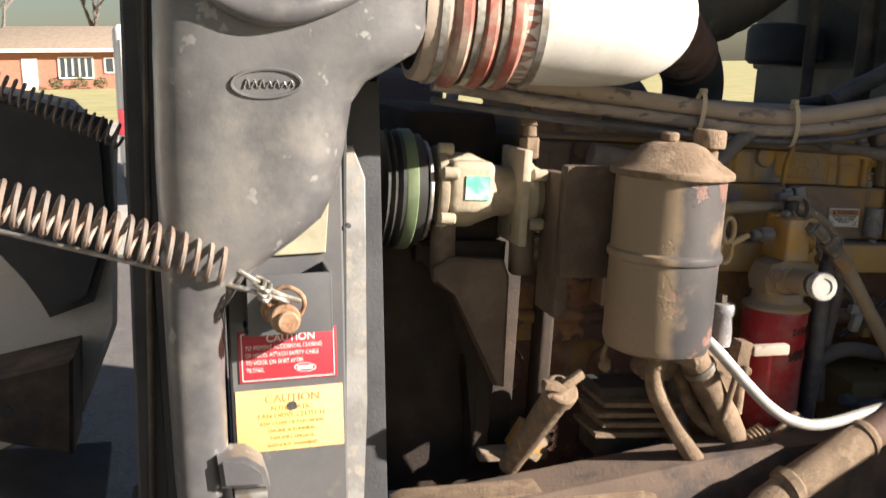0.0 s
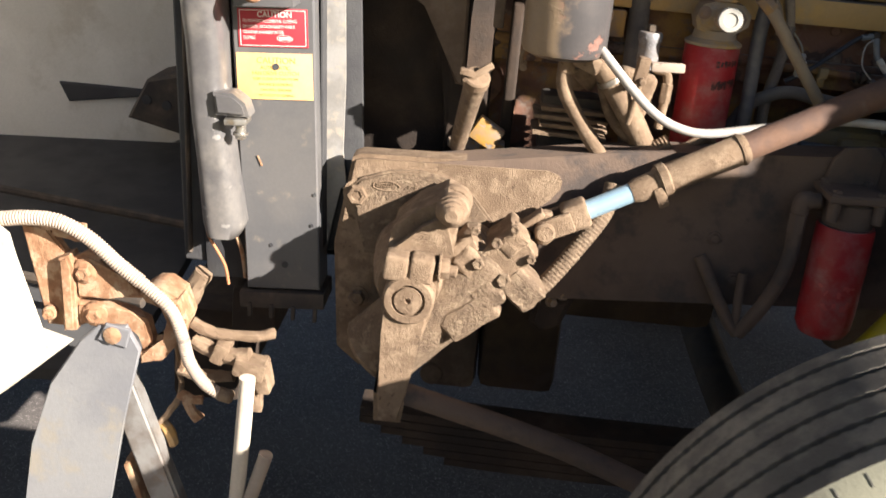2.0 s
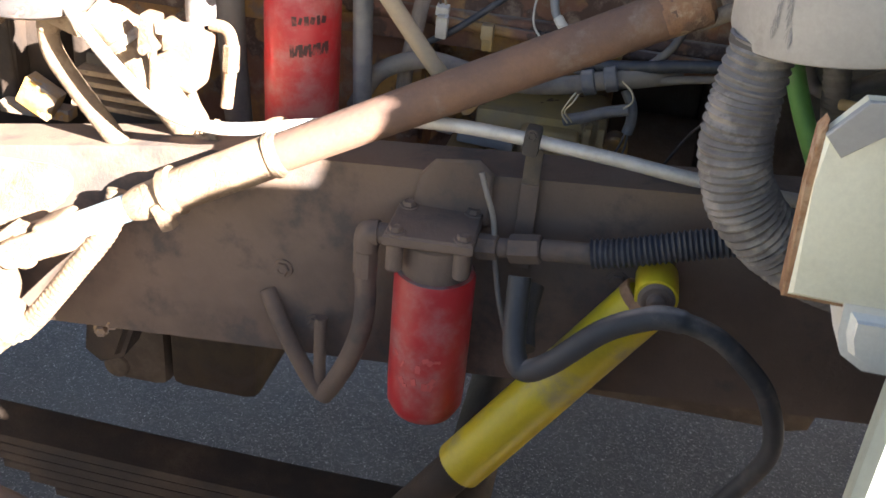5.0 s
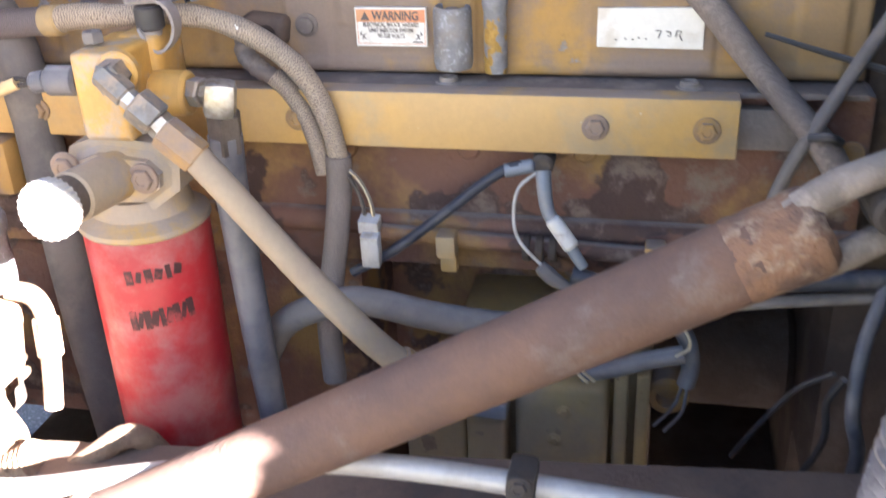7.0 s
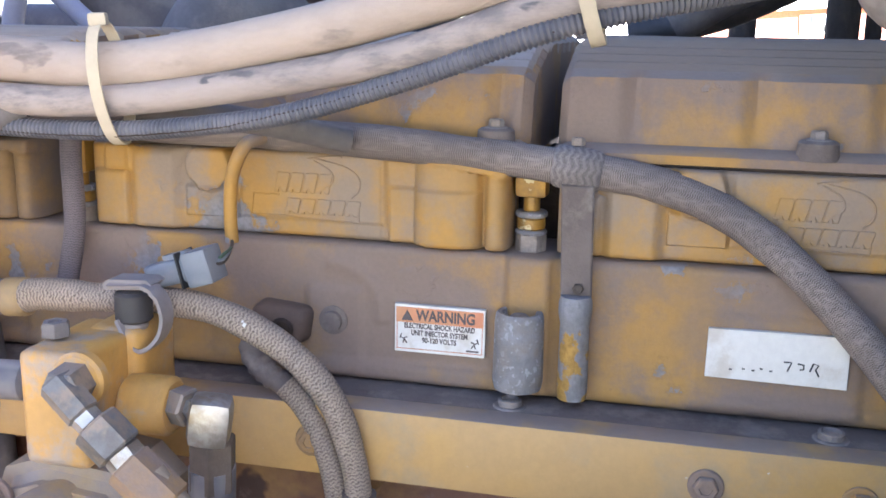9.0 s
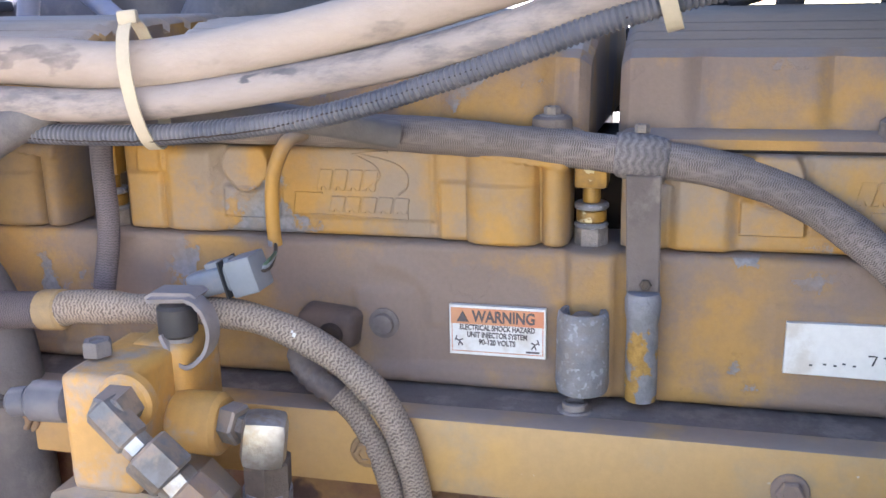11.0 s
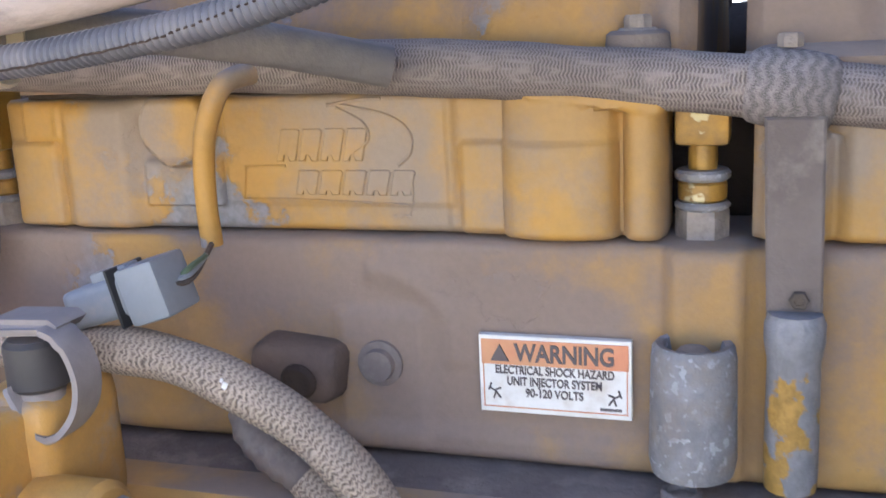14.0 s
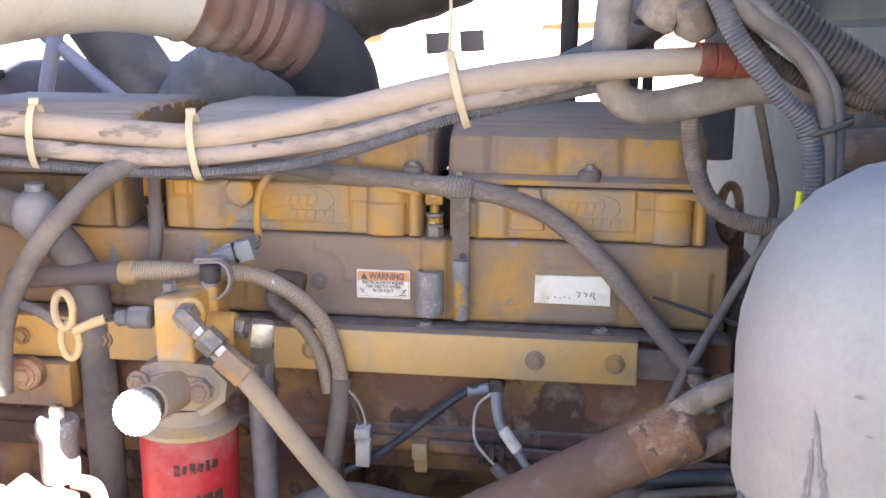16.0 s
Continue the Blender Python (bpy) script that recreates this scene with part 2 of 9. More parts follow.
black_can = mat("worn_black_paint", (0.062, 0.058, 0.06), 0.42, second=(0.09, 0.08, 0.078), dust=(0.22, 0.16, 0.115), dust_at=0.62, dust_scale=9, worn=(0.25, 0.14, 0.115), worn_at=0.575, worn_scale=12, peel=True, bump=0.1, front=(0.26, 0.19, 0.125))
duct_plastic = mat("grey_black_plastic", (0.085, 0.082, 0.086), 0.36, second=(0.13, 0.125, 0.125), scale=7, dust=(0.20, 0.185, 0.17), dust_at=0.575, dust_scale=9, soft=0.16, worn=(0.24, 0.23, 0.22), worn_at=0.66, worn_scale=34, bump=0.12, bump_scale=90, spec=0.6)
panel_black = mat("black_panel_paint", (0.10, 0.10, 0.105), 0.4, second=(0.125, 0.12, 0.12), dust=(0.22, 0.19, 0.16), dust_at=0.66, dust_scale=20, bump=0.06)
bare_alu = mat("dull_aluminium", (0.42, 0.41, 0.39), 0.45, metal=0.7, second=(0.33, 0.32, 0.30), dust=(0.33, 0.29, 0.24), dust_at=0.58, bump=0.15)
chrome = mat("bright_tube", (0.46, 0.44, 0.42), 0.5, metal=0.25, second=(0.38, 0.35, 0.32), scale=20, dust=(0.42, 0.36, 0.29), dust_at=0.66, bump=0.05)
steel = mat("plated_steel", (0.46, 0.44, 0.41), 0.4, metal=0.75, second=(0.3, 0.27, 0.23), scale=60, dust=(0.33, 0.27, 0.2), dust_at=0.58, dust_scale=50)
grey_steel = mat("grey_plated_fitting", (0.20, 0.195, 0.19), 0.5, metal=0.3, second=(0.15, 0.135, 0.12), scale=50, dust=(0.28, 0.22, 0.165), dust_at=0.51, dust_scale=45, settle=(0.30, 0.25, 0.21))
rust = mat("orange_rust", (0.35, 0.20, 0.115), 0.9, second=(0.25, 0.13, 0.07), scale=40, dust=(0.42, 0.29, 0.19), dust_at=0.55, dust_scale=30, bump=0.6)
silver_paint = mat("silver_paint", (0.345, 0.335, 0.325), 0.6, metal=0.08, second=(0.285, 0.275, 0.27), scale=5, dust=(0.25, 0.235, 0.225), dust_at=0.64, dust_scale=14, bump=0.04)
pale_pipe = mat("bright_intake_pipe", (0.64, 0.61, 0.56), 0.5, metal=0.1, second=(0.58, 0.55, 0.50), dust=(0.48, 0.42, 0.34), dust_at=0.6, bump=0.05)
red_rubber = mat("red_silicone_rubber", (0.36, 0.10, 0.07), 0.6, second=(0.27, 0.11, 0.09), scale=14, dust=(0.42, 0.33, 0.26), dust_at=0.52, bump=0.1)
grey_plastic = mat("grey_connector", (0.21, 0.225, 0.25), 0.5, dust=(0.34, 0.30, 0.26), dust_at=0.58, bump=0.05)
shock_yellow = mat("yellow_shock_paint", (0.56, 0.42, 0.02), 0.4, second=(0.48, 0.36, 0.03), dust=(0.35, 0.28, 0.12), dust_at=0.6, bump=0.06)
cream = mat("cream_paint", (0.80, 0.78, 0.64), 0.5, second=(0.66, 0.62, 0.48), dust=(0.45, 0.36, 0.22), dust_at=0.72, bump=0.05)
pale_plate = mat("pale_yellowed_plate", (0.40, 0.37, 0.26), 0.5, second=(0.34, 0.31, 0.22), dust=(0.30, 0.26, 0.19), dust_at=0.6, bump=0.08)
tan_strip = mat("pale_tie", (0.50, 0.425, 0.30), 0.5, dust=(0.42, 0.35, 0.26), dust_at=0.6, bump=0.05)
tread_mat = mat("tyre_tread", (0.095, 0.087, 0.078), 0.8, second=(0.125, 0.113, 0.098), scale=9, dust=(0.22, 0.195, 0.16), dust_at=0.56, dust_scale=14, soft=0.14, bump=0.3)
side_mat = mat("dusty_sidewall", (0.185, 0.18, 0.14), 0.9, second=(0.15, 0.145, 0.115), scale=6, dust=(0.215, 0.21, 0.16), dust_at=0.5, dust_scale=7, bump=0.2)
side_inner = mat("grey_sidewall", (0.105, 0.10, 0.092), 0.85, second=(0.145, 0.14, 0.12), scale=9, dust=(0.25, 0.245, 0.20), dust_at=0.56, dust_scale=12, soft=0.12, bump=0.2)
rim_white = mat("white_wheel", (0.78, 0.77, 0.73), 0.4, bump=0.04)
hood_back = mat("hood_fibreglass", (0.34, 0.32, 0.29), 0.8, second=(0.27, 0.25, 0.23), scale=3, dust=(0.40, 0.37, 0.33), dust_at=0.55, dust_scale=4, bump=0.2)
hood_pale = mat("pale_fibreglass", (0.68, 0.65, 0.60), 0.8, second=(0.58, 0.55, 0.50), scale=3, dust=(0.50, 0.46, 0.40), dust_at=0.6, dust_scale=4, bump=0.2)
hood_dark = mat("dark_liner", (0.04, 0.04, 0.045), 0.8, second=(0.06, 0.06, 0.062), bump=0.3)
asphalt = mat("asphalt_grit", (0.112, 0.10, 0.098), 0.85, second=(0.14, 0.125, 0.12), scale=3, worn=(0.17, 0.15, 0.145), worn_at=0.55, worn_scale=110, dust=(0.50, 0.46, 0.43), dust_at=0.615, dust_scale=170, soft=0.03, bump=0.8, bump_scale=120)
concrete = mat("pale_drive", (0.46, 0.43, 0.39), 0.9, second=(0.40, 0.37, 0.34), scale=0.7, bump=0.2)
grass_mat = mat("dry_lawn", (0.46, 0.40, 0.20), 0.95, second=(0.36, 0.34, 0.15), scale=0.6, bump=0.5, bump_scale=40)
brick_red = mat("house_brick", (0.44, 0.20, 0.135), 0.9, second=(0.38, 0.165, 0.115), scale=5, bump=0.2)
shingle = mat("tan_shingles", (0.50, 0.38, 0.28), 0.95, second=(0.42, 0.32, 0.24), scale=4, bump=0.3, bump_scale=30)
white_paint = mat("white_trim", (0.78, 0.77, 0.74), 0.6, bump=0.05)
glass_dark = mat("dim_glass", (0.05, 0.06, 0.07), 0.1, spec=0.8, bump=0)
tinted_glass = mat("black_tinted_glass", (0.0045, 0.0045, 0.005), 0.9, spec=0.05, bump=0)
red_ink = mat("worn_can_print", (0.06, 0.022, 0.022), 0.6, dust=(0.30, 0.05, 0.05), dust_at=0.56, dust_scale=60, bump=0)
ink = mat("printed_ink", (0.03, 0.03, 0.03), 0.6, bump=0)
decal_red = mat("red_decal", (0.42, 0.035, 0.05), 0.5, dust=(0.40, 0.14, 0.12), dust_at=0.62, bump=0.04)
decal_yellow = mat("amber_decal", (0.84, 0.56, 0.20), 0.55, second=(0.80, 0.46, 0.22), scale=14, dust=(0.66, 0.46, 0.22), dust_at=0.62, bump=0.04)
decal_ink = mat("faded_amber_ink", (0.52, 0.31, 0.10), 0.6, bump=0)
decal_white = mat("white_decal", (0.74, 0.72, 0.68), 0.5, dust=(0.62, 0.57, 0.50), dust_at=0.60, dust_scale=30, bump=0.03)
faded_ink = mat("faded_ink", (0.13, 0.105, 0.10), 0.7, bump=0)
decal_orange = mat("orange_decal", (0.62, 0.25, 0.13), 0.5, dust=(0.62, 0.32, 0.16), dust_at=0.62, bump=0.03)
green_tag = mat("green_tag", (0.12, 0.55, 0.34), 0.4, second=(0.42, 0.66, 0.52), scale=30, bump=0)
green_hose = mat("green_hose", (0.10, 0.26, 0.06), 0.5, dust=(0.2, 0.25, 0.13), dust_at=0.62)
leaf_mat = mat("shrub_leaf", (0.07, 0.085, 0.03), 0.8, bump=0)
bark = mat("bare_bark", (0.16, 0.13, 0.11), 0.9, bump=0.3)
braid_grey = braid("grey_braid", (0.265, 0.22, 0.195), (0.095, 0.075, 0.066), pitch=0.0015, strands=40)
braid_coarse = braid("coarse_braid", (0.25, 0.215, 0.20), (0.10, 0.087, 0.082), pitch=0.0046, strands=18)
braid_dark = braid("dark_braid", (0.17, 0.14, 0.14), (0.07, 0.058, 0.06), pitch=0.0019, strands=26)
braid_tan = braid("tan_braid", (0.43, 0.345, 0.265), (0.11, 0.082, 0.062), pitch=0.0026, strands=24)


# ---- building helpers ----
def thing(name, label, category, base=(0, 0, 0), group="", kind=""):
    e = new(name)
    e.empty_display_size = 0.05
    e.location = TILT @ Vector(base)
    return tagged(e, label, category, group, kind)


def finish(bm, material, name, shift, angle=38):
    bm.transform(Matrix.Translation(-shift) @ TILT)
    bmesh.ops.recalc_face_normals(bm, faces=bm.faces[:])
    me = bpy.data.meshes.new(name)
    bm.to_mesh(me)
    bm.free()
    me.polygons.foreach_set("use_smooth", [True] * len(me.polygons))
    me.set_sharp_from_angle(angle=radians(angle))
    for m in (material if isinstance(material, (list, tuple)) else [material]):
        me.materials.append(m)
    return me


def part(name, bm, material, parent, label="", angle=38):
    top = parent
    while top.parent:
        top = top.parent
    ob = new(name, finish(bm, material, name, Vector(top.location), angle))
    ob.parent = parent
    if label:
        tagged(ob, label)
    return ob


def solo(name, bm, material, label, category, group="", kind="", angle=38):
    low = min((TILT @ v.co for v in bm.verts), key=lambda p: p.z)
    ob = new(name, finish(bm, material, name, low, angle))
    ob.location = low
    return tagged(ob, label, category, group, kind)


def B():
    return bmesh.new()


def box(bm, c, s, rot=(0, 0, 0), bev=0.003, seg=2):
    m = pose(*c, *rot) @ Matrix.Diagonal((*s, 1))
    made = bmesh.ops.create_cube(bm, size=1, matrix=m)["verts"]
    if bev:
        edges = {e for v in made for e in v.link_edges}
        bmesh.ops.bevel(bm, geom=list(edges), offset=min(bev, min(s) * 0.45), segments=seg, affect="EDGES", profile=0.6)


def along(p, q):
    p, q = Vector(p), Vector(q)
    return Matrix.Translation(p) @ (q - p).to_track_quat("Z", "Y").to_matrix().to_4x4()


def lathe(bm, p, q, profile, seg=28, arc=None):
    """Turns (radius, height) pairs round the axis from p towards q."""
    m = along(p, q)
    rings = []
    for r, h in profile:
        if r < 1e-6:
            rings.append([bm.verts.new(m @ Vector((0, 0, h)))])
        else:
            rings.append([bm.verts.new(m @ Vector((r * math.cos(a), r * math.sin(a), h)))
                          for a in (2 * math.pi * i / seg for i in range(seg))])
    for a, b in zip(rings, rings[1:]):
        for i in range(seg):
            j = (i + 1) % seg
            if len(a) == 1 and len(b) == 1:
                continue
            if len(a) == 1:
                bm.faces.new((a[0], b[i], b[j]))
            elif len(b) == 1:
                bm.faces.new((a[i], a[j], b[0]))
            else:
                bm.faces.new((a[i], a[j], b[j], b[i]))


def cyl(bm, p, q, r, r2=None, seg=20, bev=0.0):
    r2 = r if r2 is None else r2
    h = (Vector(q) - Vector(p)).length
    b = min(bev, r * 0.4, r2 * 0.4, h * 0.4)
    if b:
        lathe(bm, p, q, [(0, 0), (r - b, 0), (r, b), (r2, h - b), (r2 - b, h), (0, h)], seg)
    else:
        lathe(bm, p, q, [(0, 0), (r, 0), (r2, h), (0, h)], seg)


def hexbolt(bm, p, d, r=0.009, h=0.007, washer=True):
    p, d = Vector(p), Vector(d).normalized()
    if washer:
        cyl(bm, p - d * 0.002, p + d * 0.002, r * 1.45, seg=18, bev=0.0008)
    lathe(bm, p, p + d, [(r * 1.05, 0.001), (r * 1.05, h * 0.8), (r * 0.9, h), (r * 0.55, h), (r * 0.5, h * 0.85), (0, h * 0.85)], 6)


def curve(points, n=8):
    """Smooth line through the points."""
    pts = [Vector(p) for p in points]
    ext = [2 * pts[0] - pts[1], *pts, 2 * pts[-1] - pts[-2]]
    out = []
    for i in range(1, len(ext) - 2):
        a, b, c, d = ext[i - 1:i + 3]
        for k in range(n):
            t = k / n
            out.append(0.5 * (2 * b + (c - a) * t + (2 * a - 5 * b + 4 * c - d) * t * t + (3 * b - a - 3 * c + d) * t ** 3))
    out.append(pts[-1])
    return out


def sweep(bm, points, r, seg=14, n=8, ridge=0.0, pitch=0.006, cap=True, smooth=True, wobble=0.0, spiral=False):
    """A round hose along the points; r is a radius or a function of 0..1; ridge gives it rings of that height."""
    line = curve(points, n) if smooth else [Vector(p) for p in points]
    total = [0.0]
    for a, b in zip(line, line[1:]):
        total.append(total[-1] + (b - a).length)
    length = total[-1]
    if ridge:
        steps = max(8, int(length / (pitch / 4)))
        fine, k = [], 0
        for i in range(steps + 1):
            s = length * i / steps
            while k < len(total) - 2 and total[k + 1] < s:
                k += 1
            f = (s - total[k]) / max(1e-9, total[k + 1] - total[k])
            fine.append(line[k].lerp(line[k + 1], f))
        line, total = fine, [length * i / steps for i in range(steps + 1)]
    uv = bm.loops.layers.uv.verify()
    up = None
    rings = []
    for i, p in enumerate(line):
        t = (line[min(i + 1, len(line) - 1)] - line[max(i - 1, 0)]).normalized()
        if up is None:
            up = t.orthogonal().normalized()
        up = (up - t * up.dot(t)).normalized()
        side = t.cross(up)
        f = total[i] / length
        rad = r(f) if callable(r) else r
        if wobble:
            rad *= 1 + wobble * noise.noise(p * 35)
        ring = []
        for k in range(seg):
            a = 2 * math.pi * k / seg
            lift = 0.0
            if ridge:
                ph = total[i] / pitch + (k / seg if spiral else 0)
                if wobble:
                    ph += 0.7 * noise.noise(Vector((total[i] * 30, 0, math.cos(a) * 0.7)))
                lift = ridge * (0.5 + 0.5 * math.cos(2 * math.pi * ph))
            ring.append(bm.verts.new(p + (up * math.cos(a) + side * math.sin(a)) * (rad + lift)))
        rings.append(ring)
    for i, (a, b) in enumerate(zip(rings, rings[1:])):
        for k in range(seg):
            j = (k + 1) % seg
            face = bm.faces.new((a[k], a[j], b[j], b[k]))
            for loop, (u, v) in zip(face.loops, ((i, k), (i, k + 1), (i + 1, k + 1), (i + 1, k))):
                loop[uv].uv = (total[u], v / seg)
    if cap:
        bm.faces.new(rings[0][::-1])
        bm.faces.new(rings[-1])
    return line


def slab(bm, outline, a, b, plane="xz", bev=0.002, seg=1):
    """A plate of that outline between the depths a and b."""
    def place(u, v, d):
        return {"xz": (u, d, v), "xy": (u, v, d), "yz": (d, u, v)}[plane]
    front = [bm.verts.new(place(u, v, a)) for u, v in outline]
    back = [bm.verts.new(place(u, v, b)) for u, v in outline]
    n = len(outline)
    f1, f2 = bm.faces.new(front), bm.faces.new(back[::-1])
    sides = [bm.faces.new((front[i], back[i], back[(i + 1) % n], front[(i + 1) % n])) for i in range(n)]
    if bev:
        edges = list(f1.edges) + list(f2.edges)
        bmesh.ops.bevel(bm, geom=edges, offset=bev, segments=seg, affect="EDGES")


def rounded(x0, z0, x1, z1, r=0.01, n=4):
    out = []
    for cx, cz, a0 in ((x1 - r, z1 - r, 0), (x0 + r, z1 - r, 90), (x0 + r, z0 + r, 180), (x1 - r, z0 + r, 270)):
        for i in range(n + 1):
            a = radians(a0 + 90 * i / n)
            out.append((cx + r * math.cos(a), cz + r * math.sin(a)))
    return out


def text(name, words, at, size, material, parent, ext=0.0004, rot=(90, 0, 0), label="", align="CENTER", squeeze=1.0, shear=0.0, bold=0.0):
    """Raised or printed words as a mesh, on a face turned to -y."""
    c = bpy.data.curves.new(name, "FONT")
    c.body, c.size, c.extrude, c.align_x, c.align_y, c.shear, c.offset = words, size, ext, align, "CENTER", shear, bold
    tmp = bpy.data.objects.new(name, c)
    scene.collection.objects.link(tmp)
    me = bpy.data.meshes.new_from_object(tmp.evaluated_get(bpy.context.evaluated_depsgraph_get()))
    bpy.data.objects.remove(tmp)
    bm = B()
    bm.from_mesh(me)
    bpy.data.meshes.remove(me)
    bm.transform(pose(*at, *rot) @ Matrix.Diagonal((squeeze, 1, 1, 1)))
    return part(name, bm, material, parent, label)


# ---- ground and distance ----
def level(name, bm, material, label, category, kind="", group=""):
    """A thing given in level world coordinates."""
    bm.transform(TILT.inverted())
    return solo(name, bm, material, label, category, group, kind)


bm = B()
box(bm, (0, 0, -0.5), (900, 900, 1.0), bev=0)
level("ground", bm, grass_mat, "dry winter lawn reaching to the horizon", "ground", "structure")
bm = B()
box(bm, (0, 1.0, -0.246), (16, 14, 0.5), bev=0)
level("road", bm, asphalt, "dark gritty asphalt under the truck", "asphalt", "structure")
bm = B()
box(bm, (-2, 19, -0.247), (60, 21.9, 0.5), bev=0)
level("pavement", bm, concrete, "pale concrete drive behind the truck", "drive", "structure")


def house(x, y, width, depth, eave, ridge, wall_mat, label, windows, door_x):
    h = thing("house", label, "house")
    h.location = (x, y, 0)

    def lv(name, bm, material, parent, lab=""):
        bm.transform(TILT.inverted())
        return part(name, bm, material, parent, lab)
    bm = B()
    box(bm, (x, y, eave / 2), (width, depth, eave), bev=0)
    lv("wall", bm, wall_mat, h)
    bm = B()
    o = 0.6
    p = [(-width / 2 - o, -depth / 2 - o, eave), (width / 2 + o, -depth / 2 - o, eave), (width / 2 + o, depth / 2 + o, eave),
         (-width / 2 - o, depth / 2 + o, eave), (-width / 2 + 2.5, 0, ridge), (width / 2 - 2.5, 0, ridge)]
    v = [bm.verts.new((x + a, y + b, c)) for a, b, c in p]
    for f in ((0, 1, 5, 4), (1, 2, 5), (2, 3, 4, 5), (3, 0, 4), (3, 2, 1, 0)):
        bm.faces.new([v[i] for i in f])
    roof = lv("roof", bm, shingle, h)
    bm = B()
    box(bm, (x, y - depth / 2 - o - 0.02, eave + 0.02), (width + 2 * o, 0.06, 0.24), bev=0)
    lv("fascia", bm, white_paint, roof, "white painted fascia board")
    for wx, wz, ww, wh, lights in windows:
        bm = B()
        fy = y - depth / 2 - 0.03
        for i in range(lights + 1):
            box(bm, (x + wx - ww / 2 + ww * i / lights, fy, wz), (0.09, 0.12, wh), bev=0)
        for s in (-1, 1):
            box(bm, (x + wx, fy - 0.004, wz + s * wh / 2), (ww + 0.1, 0.12, 0.09), bev=0)
        win = lv("window", bm, white_paint, h, "white framed window")
        bm = B()
        for i in range(lights):
            box(bm, (x + wx - ww / 2 + ww * (i + 0.5) / lights, fy, wz), (ww / lights - 0.1, 0.04, wh - 0.1), bev=0)
        lv("pane", bm, glass_dark, win)
    bm = B()
    box(bm, (x + door_x, y - depth / 2 - 0.03, 1.05), (0.95, 0.1, 2.1), bev=0)
    lv("door", bm, white_paint, h, "plain white front door")
    return h


house(-1.0, 76.5, 30, 9, 2.6, 4.4, brick_red, "low red brick house with a tan shingle roof", [(-7.5, 1.45, 2.2, 1.4, 5), (-5.0, 1.6, 1.2, 1.0, 2), (-0.5, 1.5, 1.6, 1.2, 2), (5.0, 1.5, 1.6, 1.2, 2), (9.5, 1.5, 1.6, 1.2, 2)], -10.5)


def van(x, y):
    """The back of a parked white van: body, two doors with windows, lamps, bumper and wheels."""
    t = thing("white_van", "white van parked with its rear doors towards the truck", "van")
    t.location = (x, y, 0)

    def lv(name, bm, material, parent, lab=""):
        bm.transform(TILT.inverted())
        return part(name, bm, material, parent, lab)
    bm = B()
    box(bm, (x, y + 2.3, 1.30), (1.80, 4.6, 1.80), bev=0.12, seg=4)
    body_part = lv("body", bm, white_paint, t)
    for s in (-1, 1):
        bm = B()
        box(bm, (x + s * 0.41, y - 0.008, 1.30), (0.80, 0.03, 1.45), bev=0.012)
        door = lv("rear_door", bm, white_paint, t, "white rear door")
        bm = B()
        box(bm, (x + s * 0.205, y - 0.022, 1.715), (0.29, 0.012, 0.25), bev=0.008)
        lv("window", bm, tinted_glass, door, "dark tinted rear window")
        bm = B()
        box(bm, (x + s * 0.09, y - 0.035, 1.18), (0.10, 0.03, 0.03), bev=0.006)
        lv("handle", bm, hood_dark, door)
        bm = B()
        box(bm, (x + s * 0.85, y - 0.004, 1.05), (0.07, 0.03, 0.30), bev=0.01)
        lv("tail_lamp", bm, decal_red, body_part, "red tail lamp")
        for dy in (0.9, 3.7):
            bm = B()
            cyl(bm, (x + s * 0.70, y + dy, 0.34), (x + s * 0.90, y + dy, 0.34), 0.335, seg=28, bev=0.03)
            wheel_part = lv("wheel", bm, hood_dark, t, "black van tyre")
            bm = B()
            cyl(bm, (x + s * 0.80, y + dy, 0.34), (x + s * 0.91, y + dy, 0.34), 0.19, seg=24, bev=0.02)
            lv("hubcap", bm, bare_alu, wheel_part)
    bm = B()
    box(bm, (x, y - 0.05, 0.48), (1.76, 0.14, 0.16), bev=0.03, seg=3)
    lv("bumper", bm, hood_dark, t, "black rear bumper")
    return t


van(-0.82, 11.0)


def shrub(x, y, r):
    bm = B()
    for i in range(160):
        d = Vector((random.gauss(0, 1), random.gauss(0, 1), random.gauss(0, 0.8))).normalized() * r * random.uniform(0.6, 1)
        c = Vector((x, y, r * 0.75)) + Vector((d.x, d.y, max(d.z * 0.8, -r * 0.7)))
        a, b = Vector((random.uniform(-1, 1), random.uniform(-1, 1), random.uniform(-1, 1))) * r * 0.2, Vector((random.uniform(-1, 1), random.uniform(-1, 1), random.uniform(-1, 1))) * r * 0.2
        bm.faces.new([bm.verts.new(c + a), bm.verts.new(c + b), bm.verts.new(c - a)])
    level("shrub", bm, leaf_mat, "clipped evergreen shrub beside a house wall", "shrub", group="foundation shrubs")


for sx, sr in ((-9.8, 0.55), (-8.3, 0.6), (-6.9, 0.5), (-4.6, 0.45)):
    shrub(sx, 71.0, sr)


